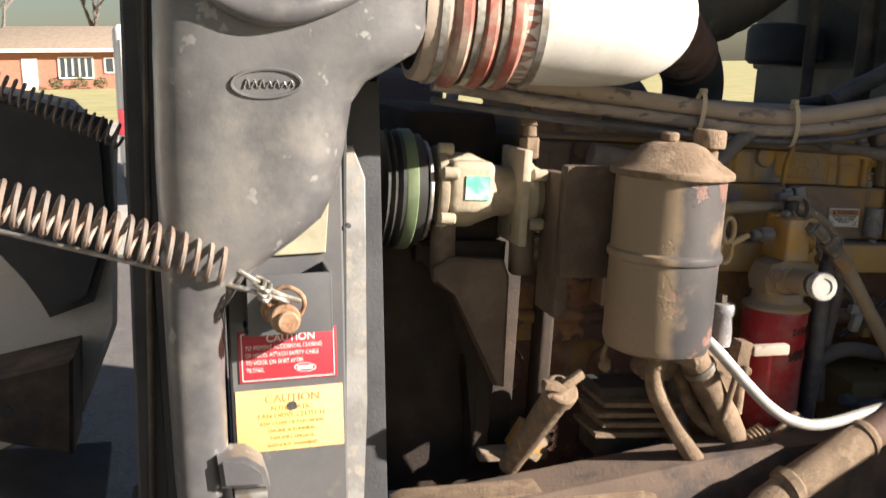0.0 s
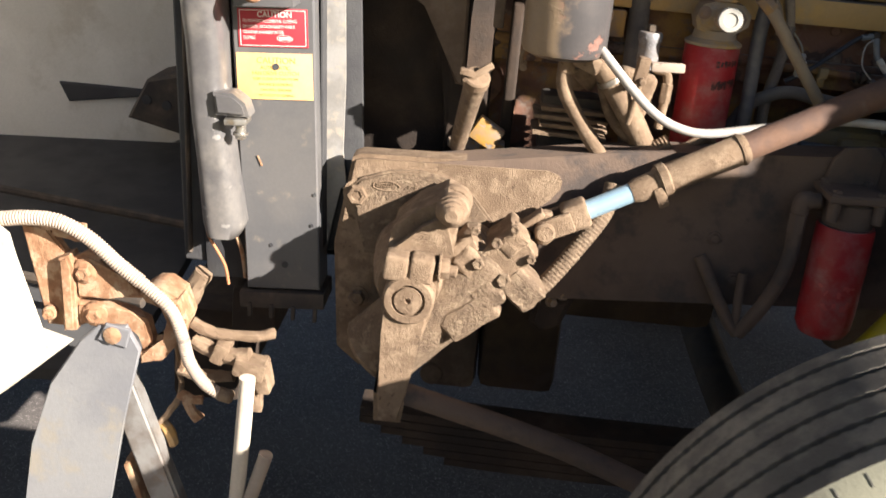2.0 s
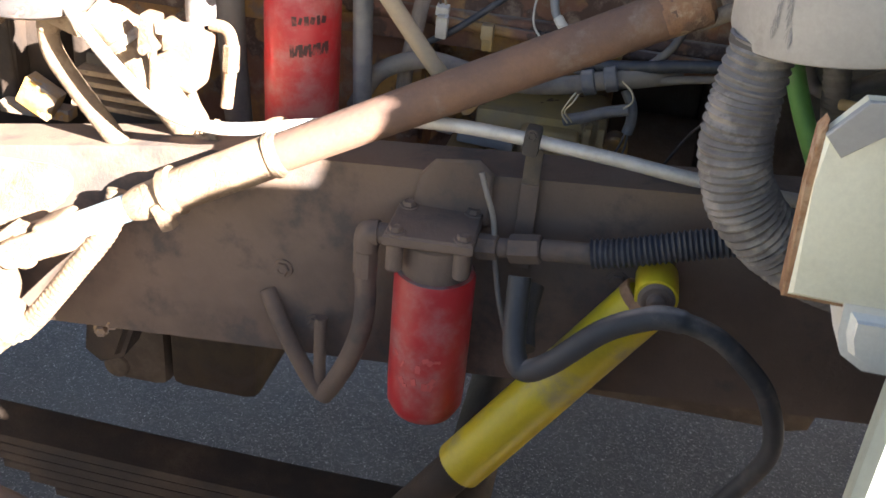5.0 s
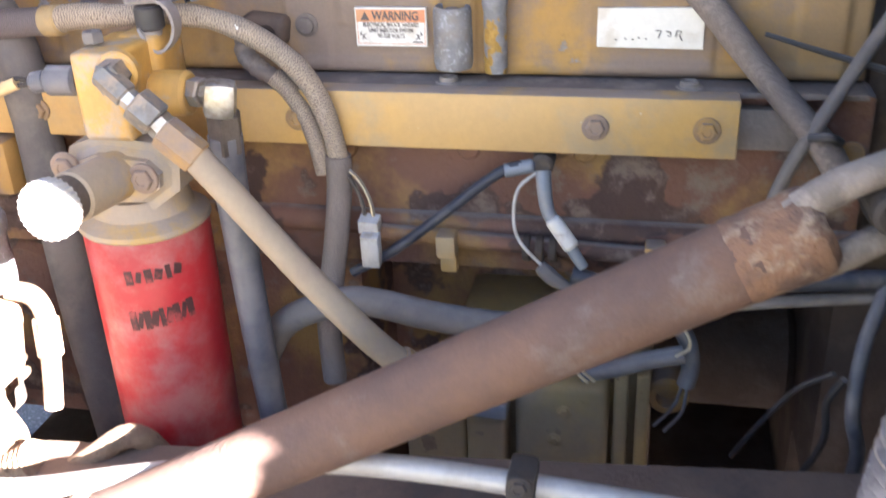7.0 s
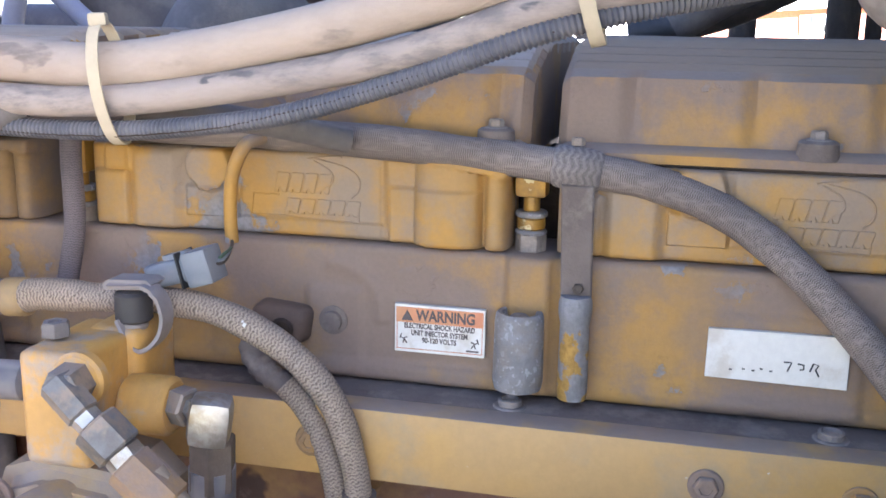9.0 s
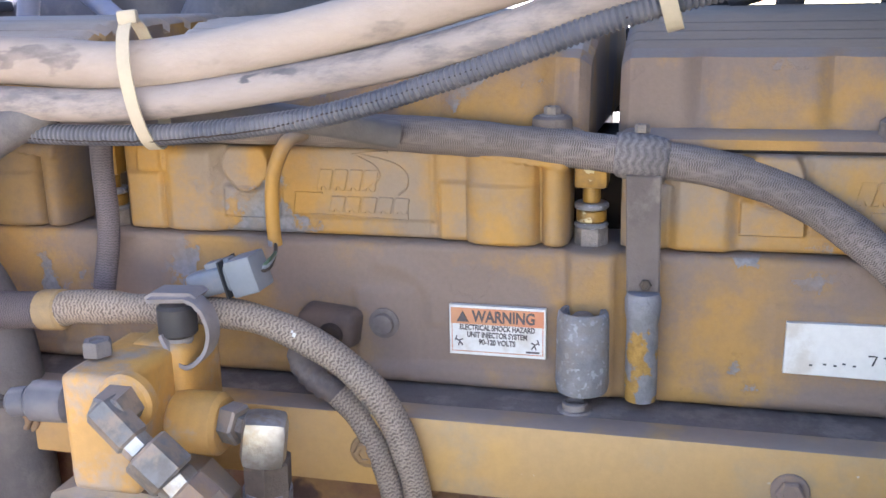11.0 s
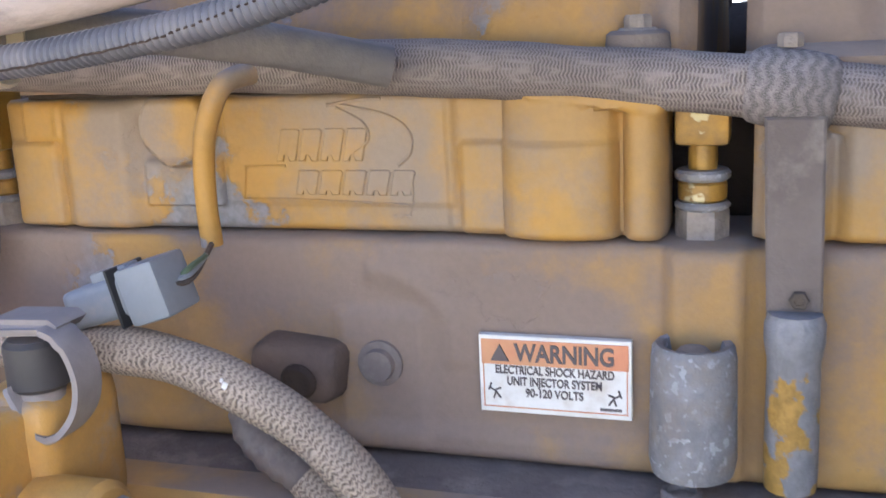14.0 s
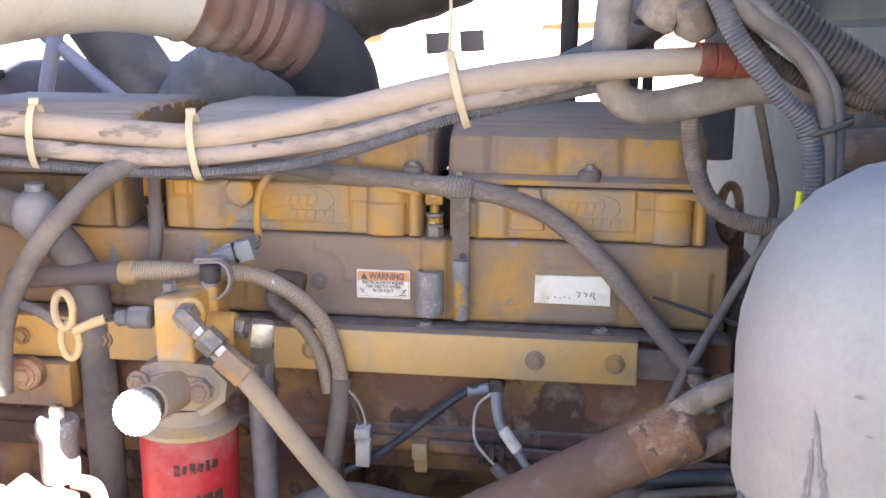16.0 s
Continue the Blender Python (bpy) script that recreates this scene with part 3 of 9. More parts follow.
def bare_tree(x, y, height):
    t = thing("tree", "leafless winter tree behind the house", "tree", group="bare trees")
    t.location = (x, y, 0)
    trunk, crown = B(), B()

    def limb(bm, p, d, length, r, depth):
        q = p + d * length
        sweep(bm, [p, p.lerp(q, 0.5) + Vector((random.uniform(-1, 1), random.uniform(-1, 1), 0)) * length * 0.06, q], lambda f: r * (1 - 0.45 * f), seg=5, n=2)
        if depth:
            for _ in range(3 if depth > 1 else 4):
                e = (d + Vector((random.uniform(-1, 1), random.uniform(-1, 1), random.uniform(-0.2, 0.7))) * 0.75).normalized()
                limb(crown, p.lerp(q, random.uniform(0.55, 1)), e, length * random.uniform(0.55, 0.75), r * 0.5, depth - 1)
    limb(trunk, Vector((x, y, 0)), Vector((0, 0, 1)), height * 0.32, height * 0.022, 4)
    for name, bm in (("trunk", trunk), ("crown", crown)):
        bm.transform(TILT.inverted())
        part(name, bm, bark, t)


for tx, ty, th in ((-16, 88, 15), (-9, 92, 17), (-3, 86, 14), (4, 95, 16)):
    bare_tree(tx, ty, th)

# ---- truck frame ----
RISE = 0.072  # the frame climbs towards the rear against the engine's axis


def rz(x, z0):
    return z0 + RISE * x


for side, y0 in ((0, -0.15), (1, 0.86)):
    bm = B()
    out = [(0, 0), (0.085, 0), (0.085, 0.012), (0.012, 0.012), (0.012, 0.298), (0.085, 0.298), (0.085, 0.31), (0, 0.31)]
    ends = []
    for x, drop in ((-0.62 if side == 0 else -0.8, 0.045), (-0.10, 0.0), (3.4, 0.0)):
        ends.append([bm.verts.new((x, y0 + (u if side == 0 else 0.155 - u), rz(x, 0.755) + v - (drop if v > 0.2 else 0))) for u, v in out])
    n = len(out)
    for a, b in zip(ends, ends[1:]):
        for i in range(n):
            bm.faces.new((a[i], a[(i + 1) % n], b[(i + 1) % n], b[i]))
    bm.faces.new(ends[0])
    bm.faces.new(ends[-1][::-1])
    rail = thing("frame_rail", "dusty brown steel channel rail of the truck frame", "frame rail", (0, y0, 0.6), "frame rails")
    part("channel", bm, rail_paint, rail)
    if side == 0:
        for bx, bz in ((0.063, 0.899), (0.112, 0.817), (0.52, 0.97), (0.9, 0.9)):
            bm = B()
            hexbolt(bm, (bx, -0.151, bz), (0, -1, 0), 0.010, 0.007)
            part("bolt", bm, rail_paint, rail)

# front cross member, axle beam and springs under the rail
bm = B()
sweep(bm, [(0.345, -0.74, 0.45), (0.33, -0.4, 0.32), (0.32, 0.4, 0.26), (0.33, 1.3, 0.32), (0.345, 1.70, 0.45)], 0.055, seg=10)
solo("axle_beam", bm, grime_shade_black, "dark forged steel front axle beam", "axle")
leaf_stack = thing("leaf_spring", "stack of grimy black steel spring leaves", "leaf spring", (-0.2, -0.03, 0.35))
for i in range(6):
    a, b = -0.62 + (0.0 if i < 2 else 0.05 * (i - 1)), 1.1 - 0.1 * i
    top = []
    for k in range(13):
        x = a + (b - a) * k / 12
        top.append((x, 0.366 + 0.03 * (x - 0.1) ** 2 - 0.0205 * i))
    bm = B()
    slab(bm, top + [(x, z - 0.018) for x, z in top[::-1]], -0.05, 0.04, bev=0.003)
    part("leaf", bm, grime_shade_black, leaf_stack)
bm = B()
sweep(bm, [(-0.54, -0.34, 0.60), (-0.2, -0.36, 0.52), (0.1, -0.45, 0.45)], 0.022, seg=10)
solo("drag_link", bm, rail_paint, "dusty steel drag link rod", "steering rod")
bm = B()
box(bm, (-0.05, 0.55, 0.62), (0.55, 0.5, 0.26), bev=0.05)
box(bm, (-0.255, 0.52, 0.43), (0.20, 0.44, 0.32), bev=0.03)
solo("oil_pan", bm, mat("brown_pan", (0.075, 0.05, 0.03), 0.85, second=(0.05, 0.034, 0.024), scale=10, dust=(0.07, 0.05, 0.04), dust_at=0.58), "rust brown engine oil pan with old yellow paint", "oil pan")

bm = B()
box(bm, (-0.425, 0.48, 0.46), (0.13, 0.36, 0.40), bev=0.03)
cyl(bm, (-0.475, 0.31, 0.30), (-0.475, 0.295, 0.30), 0.03, seg=20, bev=0.004)
solo("front_sump", bm, shaded_brown, "dark brown sump end ahead of the oil pan", "oil pan")
# dark bracket and pipes hanging below the front end of the rail
hanger = thing("spring_hanger", "black cast hanger bracket under the rail end", "bracket", (-0.3, -0.12, 0.64))
bm = B()
slab(bm, [(-0.275, 0.67), (-0.25, 0.65), (-0.21, 0.668), (-0.18, 0.75), (-0.19, 0.80), (-0.258, 0.80)], -0.135, -0.06, bev=0.012, seg=3)
part("casting", bm, grime_shade_black, hanger)
for x, z in ((-0.215, 0.742), (-0.235, 0.725)):
    bm = B()
    hexbolt(bm, (x, -0.136, z), (0.3, -1, 0), 0.009, 0.014)
    part("bolt", bm, yellow_dusty, hanger, "brassy bolt")
# hidden slab between the wheel and the frame, added to block the sun
bm = B()
slab(bm, [(0.42, 0.30), (1.0, 0.30), (1.0, 1.03), (0.46, 1.03), (0.42, 0.99)], -0.752, -0.742, bev=0.003)
solo("wheel_shade_slab", bm, grime_shade_black, "black slab hidden behind the wheel, added to block the sun", "mud flap")

# ---- engine ----
engine = thing("diesel_engine", "dusty yellow six cylinder diesel engine with grey worn patches", "engine", (0, 0.4, 0.75))
bm = B()
box(bm, (-0.02, 0.44, 1.25), (1.32, 0.62, 0.18), bev=0.006)
block = part("cylinder_block", bm, rusty, engine, "rust brown cast iron block with yellow paint remains")
bm = B()
box(bm, (-0.09, 0.52, 1.0), (1.12, 0.5, 0.34), bev=0.012)
part("crankcase", bm, rusty, engine, "dark rusty lower crankcase")
bm = B()
box(bm, (-0.23, 0.33, 1.05), (0.82, 0.34, 0.22), bev=0.012)
part("crankcase_bulge", bm, rusty, engine)
bm = B()
sweep(bm, [(-0.66, 0.132, 1.205), (0.64, 0.132, 1.205)], 0.014, smooth=False)
part("oil_gallery", bm, rusty, block, "rounded cast oil gallery edge")
for x in (-0.42, -0.2):
    bm = B()
    cyl(bm, (x, 0.17, 1.1), (x, 0.145, 1.1), 0.05, seg=24, bev=0.008)
    part("side_cover", bm, rusty, block)
for x, z in ((0.30, 1.283), (0.405, 1.284), (0.555, 1.318), (0.185, 1.28), (0.625, 1.29)):
    bm = B()
    cyl(bm, (x, 0.135, z), (x, 0.126, z), 0.011, seg=16, bev=0.002)
    part("core_plug", bm, rusty if x < 0.5 else yellow_dusty, block)
bm = B()
box(bm, (0.11, 0.137, 1.3435), (1.04, 0.05, 0.005), bev=0.001)
part("head_gasket", bm, strap_dust, engine, "dusty gasket edge")


def ramp(v, at, soft):
    """0 below at, 1 above it, eased over soft."""
    f = min(1.0, max(0.0, (v - at) / soft + 0.5))
    return f * f * (3 - 2 * f)


def pad(x, z, x0, x1, z0, z1, soft):
    return ramp(x, x0, soft) * ramp(-x, -x1, soft) * ramp(z, z0, soft) * ramp(-z, -z1, soft)


def relief(bm, x0, x1, z0, z1, y, back, step, height):
    """A cast face towards -y, raised by height(x, z), with its edges running back."""
    nx, nz = max(2, round((x1 - x0) / step)), max(2, round((z1 - z0) / step))
    rows = []
    for k in range(-1, nz + 2):
        z = z0 + (z1 - z0) * min(max(k, 0), nz) / nz
        row = []
        for i in range(-1, nx + 2):
            x = x0 + (x1 - x0) * min(max(i, 0), nx) / nx
            rim = k in (-1, nz + 1) or i in (-1, nx + 1)
            near = 0.003 * (max(0.0, 1 - min(x - x0, x1 - x) / 0.003) ** 2 + max(0.0, 1 - min(z - z0, z1 - z) / 0.003) ** 2)
            row.append(bm.verts.new((x, y + back if rim else y - height(x, z) + near, z)))
        rows.append(row)
    for a, b in zip(rows, rows[1:]):
        for i in range(nx + 2):
            bm.faces.new((a[i], a[i + 1], b[i + 1], b[i]))


def head_face(x, z):
    h = 0.0005 * noise.noise(Vector((x * 45, z * 45, 0))) + 0.0035 * ramp(-z, -1.3605, 0.004)
    h += 0.0030 * pad(x, z, 0.132, 0.174, 1.35, 1.414, 0.004)
    d = math.hypot(x - 0.152, z - 1.396)
    if x > 0.148 and z > 1.39:
        h += 0.0030 * math.exp(-((d - 0.036) / 0.0055) ** 2)
    h += 0.0085 * pad(x, z, 0.2775, 0.3075, 1.35, 1.452, 0.006)
    h += 0.0025 * pad(x, z, 0.402, 0.508, 1.352, 1.4165, 0.003)
    for px, w, top in ((-0.205, 0.05, 1.412), (-0.08, 0.036, 1.405), (0.592, 0.04, 1.418), (0.035, 0.05, 1.408)):
        h += 0.0035 * pad(x, z, px - w / 2, px + w / 2, 1.35, top, 0.005)
    return h


bm = B()
box(bm, (0.11, 0.40, 1.396), (1.04, 0.49, 0.097), bev=0.006)
head_part = part("cylinder_head", bm, yellow_dusty, engine, "yellow cylinder head under grey dust")
bm = B()
relief(bm, -0.41, 0.63, 1.3475, 1.4455, 0.1455, 0.03, 0.0026, head_face)
part("cast_face", bm, yellow_dusty, head_part, "cast face with pads and a dusty rib", angle=60)
# round oil boss and the pipe beside it
bm = B()
lathe(bm, (0.2885, 0.132, 1.357), (0.2885, 0.132, 1.5), [(0.0, 0), (0.016, 0), (0.0172, 0.006), (0.0165, 0.048), (0.0158, 0.052), (0.0145, 0.0535), (0.0118, 0.0530), (0.0105, 0.047), (0, 0.047)], 32)
boss = part("oil_boss", bm, zinc, head_part, "grey bare metal boss with a recessed top")
bm = B()
cyl(bm, (0.2885, 0.131, 1.400), (0.2885, 0.131, 1.4085), 0.0072, seg=16, bev=0.002)
part("plug", bm, cast_dust, boss, "dusty plug in the recess")
bm = B()
lathe(bm, (0.3255, 0.133, 1.353), (0.3252, 0.133, 1.5), [(0.0, 0), (0.0098, 0.0), (0.0102, 0.008), (0.0098, 0.052), (0.0112, 0.060), (0.0112, 0.067), (0.0098, 0.071), (0.0, 0.071)], 24)
part("return_pipe", bm, zinc_chipped, head_part, "grey pipe with yellow paint patches")
bm = B()
slab(bm, [(0.3150, 1.418), (0.3352, 1.418), (0.3338, 1.497), (0.3125, 1.497)], 0.134, 0.139, bev=0.001)
strap = part("strap", bm, strap_dust, head_part, "dusty flat steel strap")
bm = B()
hexbolt(bm, (0.3265, 0.1335, 1.429), (0, -1, 0), 0.0036, 0.003, washer=False)
part("bolt", bm, dark_iron, strap)
# black access cover and plug
bm = B()
box(bm, (0.1155, 0.139, 1.387), (0.043, 0.024, 0.027), rot=(0, 6, 0), bev=0.009, seg=4)
for v in bm.verts:
    v.co += noise.noise_vector(v.co * 55) * 0.0022
access = part("access_cover", bm, rail_paint, head_part, "dust coated rounded cover")
bm = B()
cyl(bm, (0.121, 0.126, 1.386), (0.121, 0.1215, 1.3855), 0.0085, seg=18, bev=0.002)
part("socket", bm, grime_shade_black, access, "dark round socket")
bm = B()
lathe(bm, (0.153, 0.1435, 1.390), (0.153, 0, 1.390), [(0.0, 0), (0.0105, 0), (0.0105, 0.003), (0.0075, 0.0035), (0.0070, 0.007), (0.0, 0.0075)], 20)
part("plug", bm, strap_dust, head_part, "round dusty plug")
for x in (0.285, 0.49, -0.02):
    bm = B()
    cyl(bm, (x, 0.124, 1.3425), (x, 0.124, 1.347), 0.012, seg=18, bev=0.0015)
    lathe(bm, (x, 0.124, 1.346), (x, 0.124, 2), [(0.0082, 0), (0.0082, 0.005), (0.006, 0.0055), (0.0055, 0.003), (0, 0.003)], 16)
    part("head_bolt", bm, cast_dust, head_part)
# shelf bar along the block
bm = B()
box(bm, (0.145, 0.1045, 1.3205), (0.77, 0.027, 0.051), bev=0.003)
bar = part("side_bar", bm, yellow_bar, engine, "flat yellow painted steel bar")
bm = B()
box(bm, (0.16, 0.137, 1.312), (0.86, 0.038, 0.036), bev=0.002)
part("bar_backing", bm, cast_dust, bar, "dusty backing ledge")
for x, z in ((0.155, 1.32), (0.415, 1.32), (0.505, 1.32), (-0.205, 1.32), (-0.1, 1.32)):
    bm = B()
    hexbolt(bm, (x, 0.0905, z), (0, -1, 0), 0.0078, 0.006)
    part("bolt", bm, yellow_dusty, bar)

SPANS = ((-0.385, -0.088), (-0.040, 0.276), (0.309, 0.605))
FULL = 0.316  # length of a housing that the cast layout below is given for


def housing_face(u, z):
    """Depth of the brake housing's cast face, u from its front end."""
    h = 0.0004 * noise.noise(Vector((u * 60, z * 60, 3)))
    h += 0.0042 * pad(u, z, 0.004, 0.030, 1.447, 1.4885, 0.003) + 0.0030 * pad(u, z, 0.012, 0.034, 1.4895, 1.51, 0.003)
    h += 0.0058 * pad(u, z, 0.034, 0.072, 1.44, 1.507, 0.012)
    r = math.hypot(u - 0.097, z - 1.4955)
    h += 0.0075 * ramp(-r, -0.0178, 0.0025) - 0.0012 * math.exp(-((r - 0.0205) / 0.0016) ** 2)
    h += 0.0030 * pad(u, z, 0.077, 0.1175, 1.4585, 1.4800, 0.0014)
    h += 0.0015 * pad(u, z, 0.120, 0.2285, 1.4595, 1.5120, 0.0014) + 0.0012 * pad(u, z, 0.2255, 0.2300, 1.45, 1.512, 0.0016)
    h += 0.0028 * pad(u, z, 0.2315, 0.300, 1.44, 1.4868, 0.002)
    if 0.250 < u < 0.2975:
        h += 0.011 * math.sqrt(max(0.0, 1 - ((u - 0.2737) / 0.0238) ** 2))
    h -= 0.005 * math.exp(-((u - 0.2985) / 0.002) ** 2)
    if abs(u - 0.3075) < 0.0085:
        h += 0.0105 * math.sqrt(1 - ((u - 0.3075) / 0.0085) ** 2)
    if u > 0.235:
        lip = 1.5065 - 0.15 * (u - 0.25) + 0.0016 * noise.noise(Vector((u * 160, 0, 0)))
        h = max(h, 0.0115 * ramp(z, lip, 0.0016))
    return h


def mark_block(bm, x, z, w, h, y):
    """One slanted raised block of the worn maker's mark, notched like a cast stroke."""
    c, n = 0.0011, 0.22 * h
    slab(bm, [(x, z), (x + w * 0.34, z), (x + w * 0.40, z + h * 0.30), (x + w * 0.56, z + h * 0.30), (x + w * 0.60, z), (x + w * 0.92, z), (x + w * 0.92 + n, z + h - c), (x + w * 0.92 + n - c, z + h), (x + n, z + h)], y, y + 0.003, bev=0.0005)


def brake_housing(x0, x1, paint):
    k = (x1 - x0) / FULL
    bm = B()
    box(bm, ((x0 + x1) / 2, 0.345, 1.4775), (x1 - x0 - 0.006, 0.38, 0.060), bev=0.004)
    h = part("brake_housing", bm, paint, engine, "yellow cast brake housing with chipped paint")
    bm = B()
    relief(bm, x0, x1, 1.4475, 1.5085, 0.152, 0.03, 0.0013, lambda x, z: housing_face((x - x0) / k, z))
    part("cast_face", bm, paint, h, "cast face with pads, port and bolt bosses", angle=60)
    # raised maker's mark as plain strokes, road curve and base line in relief
    y = 0.1498
    for n, z, a, w, tall in ((4, 1.4790, 0.146, 0.0102, 0.0145), (5, 1.4640, 0.154, 0.0108, 0.0112)):
        for i in range(n):
            bm = B()
            mark_block(bm, x0 + (a + (w + 0.0004) * i) * k, z, w, tall, y)
            part("raised_mark", bm, paint, h)
    for pts in ([(0.176, 1.5025), (0.188, 1.4960), (0.1905, 1.4885), (0.1835, 1.4830)], [(0.1765, 1.5040), (0.199, 1.4990), (0.2090, 1.4920), (0.2095, 1.4830), (0.2035, 1.4770)], [(0.172, 1.5035), (0.186, 1.5055), (0.197, 1.5060)]):
        bm = B()
        sweep(bm, [(x0 + u * k, y + 0.0006, z) for u, z in pts], 0.0008, seg=6)
        part("road_line", bm, paint, h)
    bm = B()
    for a, b in (((0.130, 1.4770), (0.150, 1.4770)), ((0.128, 1.4620), (0.152, 1.4620)), ((0.130, 1.4770), (0.128, 1.4620)), ((0.152, 1.4620), (0.2095, 1.4600)), ((0.2095, 1.4600), (0.2095, 1.4690))):
        sweep(bm, [(x0 + a[0] * k, y + 0.0006, a[1]), (x0 + b[0] * k, y + 0.0006, b[1])], 0.0007, seg=6, smooth=False)
    part("base_line", bm, paint, h)
    return h


def valve_cover(x0, x1, bolts, dusted):
    bm = B()
    prof = [(0.152, 1.511), (0.151, 1.517), (0.156, 1.520), (0.168, 1.522), (0.172, 1.527), (0.1815, 1.5645)]
    y, z = 0.1865, 1.5695
    for i in range(4):  # ribs along the sloping shoulder
        prof += [(y, z), (y + 0.0100, z + 0.0042), (y + 0.0110, z - 0.0006), (y + 0.0155, z + 0.0006)]
        y, z = y + 0.0165, z + 0.0047
    for i in range(5):  # flat ribs across the top
        y = 0.262 + 0.038 * i
        prof += [(y, 1.589), (y + 0.025, 1.590), (y + 0.026, 1.582), (y + 0.0365, 1.582)]
    prof += [(0.46, 1.588), (0.56, 1.509)]
    cols = []
    n = 96
    for i in range(n + 1):
        f = i / n
        x = x0 + (x1 - x0) * f
        edge = min(x - x0, x1 - x)
        sink = 0.0075 * max(0.0, 1 - edge / 0.009) ** 2
        groove = sum(math.exp(-((f - g) * (x1 - x0) / 0.0075) ** 2) for g in (0.17, 0.43, 0.69, 0.93))
        col = []
        for q, (py, pz) in enumerate(prof):
            b = -0.0075 * (1 - min(1.0, groove)) if q in (4, 5) else (-0.003 * (1 - min(1.0, groove)) if q == 3 else 0)
            s = sink if q > 2 else 0
            col.append(bm.verts.new((x, py + b + s, pz - s * 0.8)))
        cols.append(col)
    for a, b in zip(cols, cols[1:]):
        for q in range(len(prof) - 1):
            bm.faces.new((a[q], a[q + 1], b[q + 1], b[q]))
    bm.faces.new(cols[0])
    bm.faces.new(cols[-1][::-1])
    c = part("valve_cover", bm, [dusted, yellow_dusty], engine, "ribbed valve cover, dusty yellow", angle=24)
    for p in c.data.polygons:
        q = TILT.inverted() @ (p.center + Vector(engine.location))
        p.material_index = 1 if (q.z < 1.567 and q.y < 0.2) or (abs(p.normal.x) > 0.75 and q.z < 1.58) else 0
    bm = B()
    box(bm, ((x0 + x1) / 2, 0.17, 1.5095), (x1 - x0 - 0.004, 0.030, 0.0018), bev=0)
    part("cover_seam", bm, grime_shade_black, c, "dark gasket seam")
    for x in bolts:
        bm = B()
        lathe(bm, (x, 0.160, 1.517), (x, 0.160, 2), [(0.0135, 0), (0.0125, 0.011), (0.0105, 0.0125), (0, 0.0125)], 20)
        stand = part("bolt_stand", bm, strap_dust, c)
        bm = B()
        hexbolt(bm, (x, 0.160, 1.529), (0, 0, 1), 0.0052, 0.0065, washer=False)
        cyl(bm, (x, 0.160, 1.528), (x, 0.160, 1.5305), 0.008, seg=16, bev=0.001)
        part("cover_bolt", bm, cast_dust, stand)
    return c


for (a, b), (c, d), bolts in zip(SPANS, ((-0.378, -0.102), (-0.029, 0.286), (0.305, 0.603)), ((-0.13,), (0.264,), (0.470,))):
    brake_housing(a, b, yellow if a > -0.2 else yellow_grimy_shaded)
    valve_cover(c, d, bolts, cover_top if c > 0.2 else cover_pale)
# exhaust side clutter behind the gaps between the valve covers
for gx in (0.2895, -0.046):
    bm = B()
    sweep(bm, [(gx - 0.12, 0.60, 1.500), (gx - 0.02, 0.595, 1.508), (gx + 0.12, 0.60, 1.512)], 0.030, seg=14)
    part("exhaust_runner", bm, grime_shade_black, engine, "sooty cast exhaust runner")
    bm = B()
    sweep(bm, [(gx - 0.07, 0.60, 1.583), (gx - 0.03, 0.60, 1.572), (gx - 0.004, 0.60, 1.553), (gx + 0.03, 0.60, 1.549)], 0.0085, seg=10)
    part("rear_pipe", bm, grime_shade_black, engine)
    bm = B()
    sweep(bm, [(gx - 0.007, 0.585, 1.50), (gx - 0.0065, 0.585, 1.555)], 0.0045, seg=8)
    part("rear_stud", bm, grime_shade_black, engine)
    # Added block; its near-black colour stands for shade in the pocket.
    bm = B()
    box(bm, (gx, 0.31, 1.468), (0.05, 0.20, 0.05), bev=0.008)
    part("gap_shade_block", bm, grime_shade_black, engine, "near-black block standing in for shade in the gap")
# injector line fittings standing in the gaps
for x in (0.2892, -0.059):
    bm = B()
    box(bm, (x, 0.166, 1.4985), (0.0215, 0.020, 0.030), bev=0.003)
    cyl(bm, (x, 0.166, 1.470), (x, 0.166, 1.490), 0.0058, seg=14)
    line = part("line_fitting", bm, brassy, engine, "yellow painted fuel line fitting")
    for z0, z1, r, m_ in ((1.4690, 1.4735, 0.0112, zinc), (1.4605, 1.4690, 0.0098, brassy), (1.4570, 1.4605, 0.0112, zinc)):
        bm = B()
        cyl(bm, (x, 0.166, z0), (x, 0.166, z1), r, seg=22, bev=0.0012)
        part("ring", bm, m_, line)
    bm = B()
    lathe(bm, (x, 0.166, 1.442), (x, 0.166, 1.6), [(0.0, 0), (0.0108, 0), (0.0108, 0.0145), (0.0098, 0.0165), (0.0, 0.0165)], 6)
    part("nut", bm, cast_dust, line, "grey dusty nut")
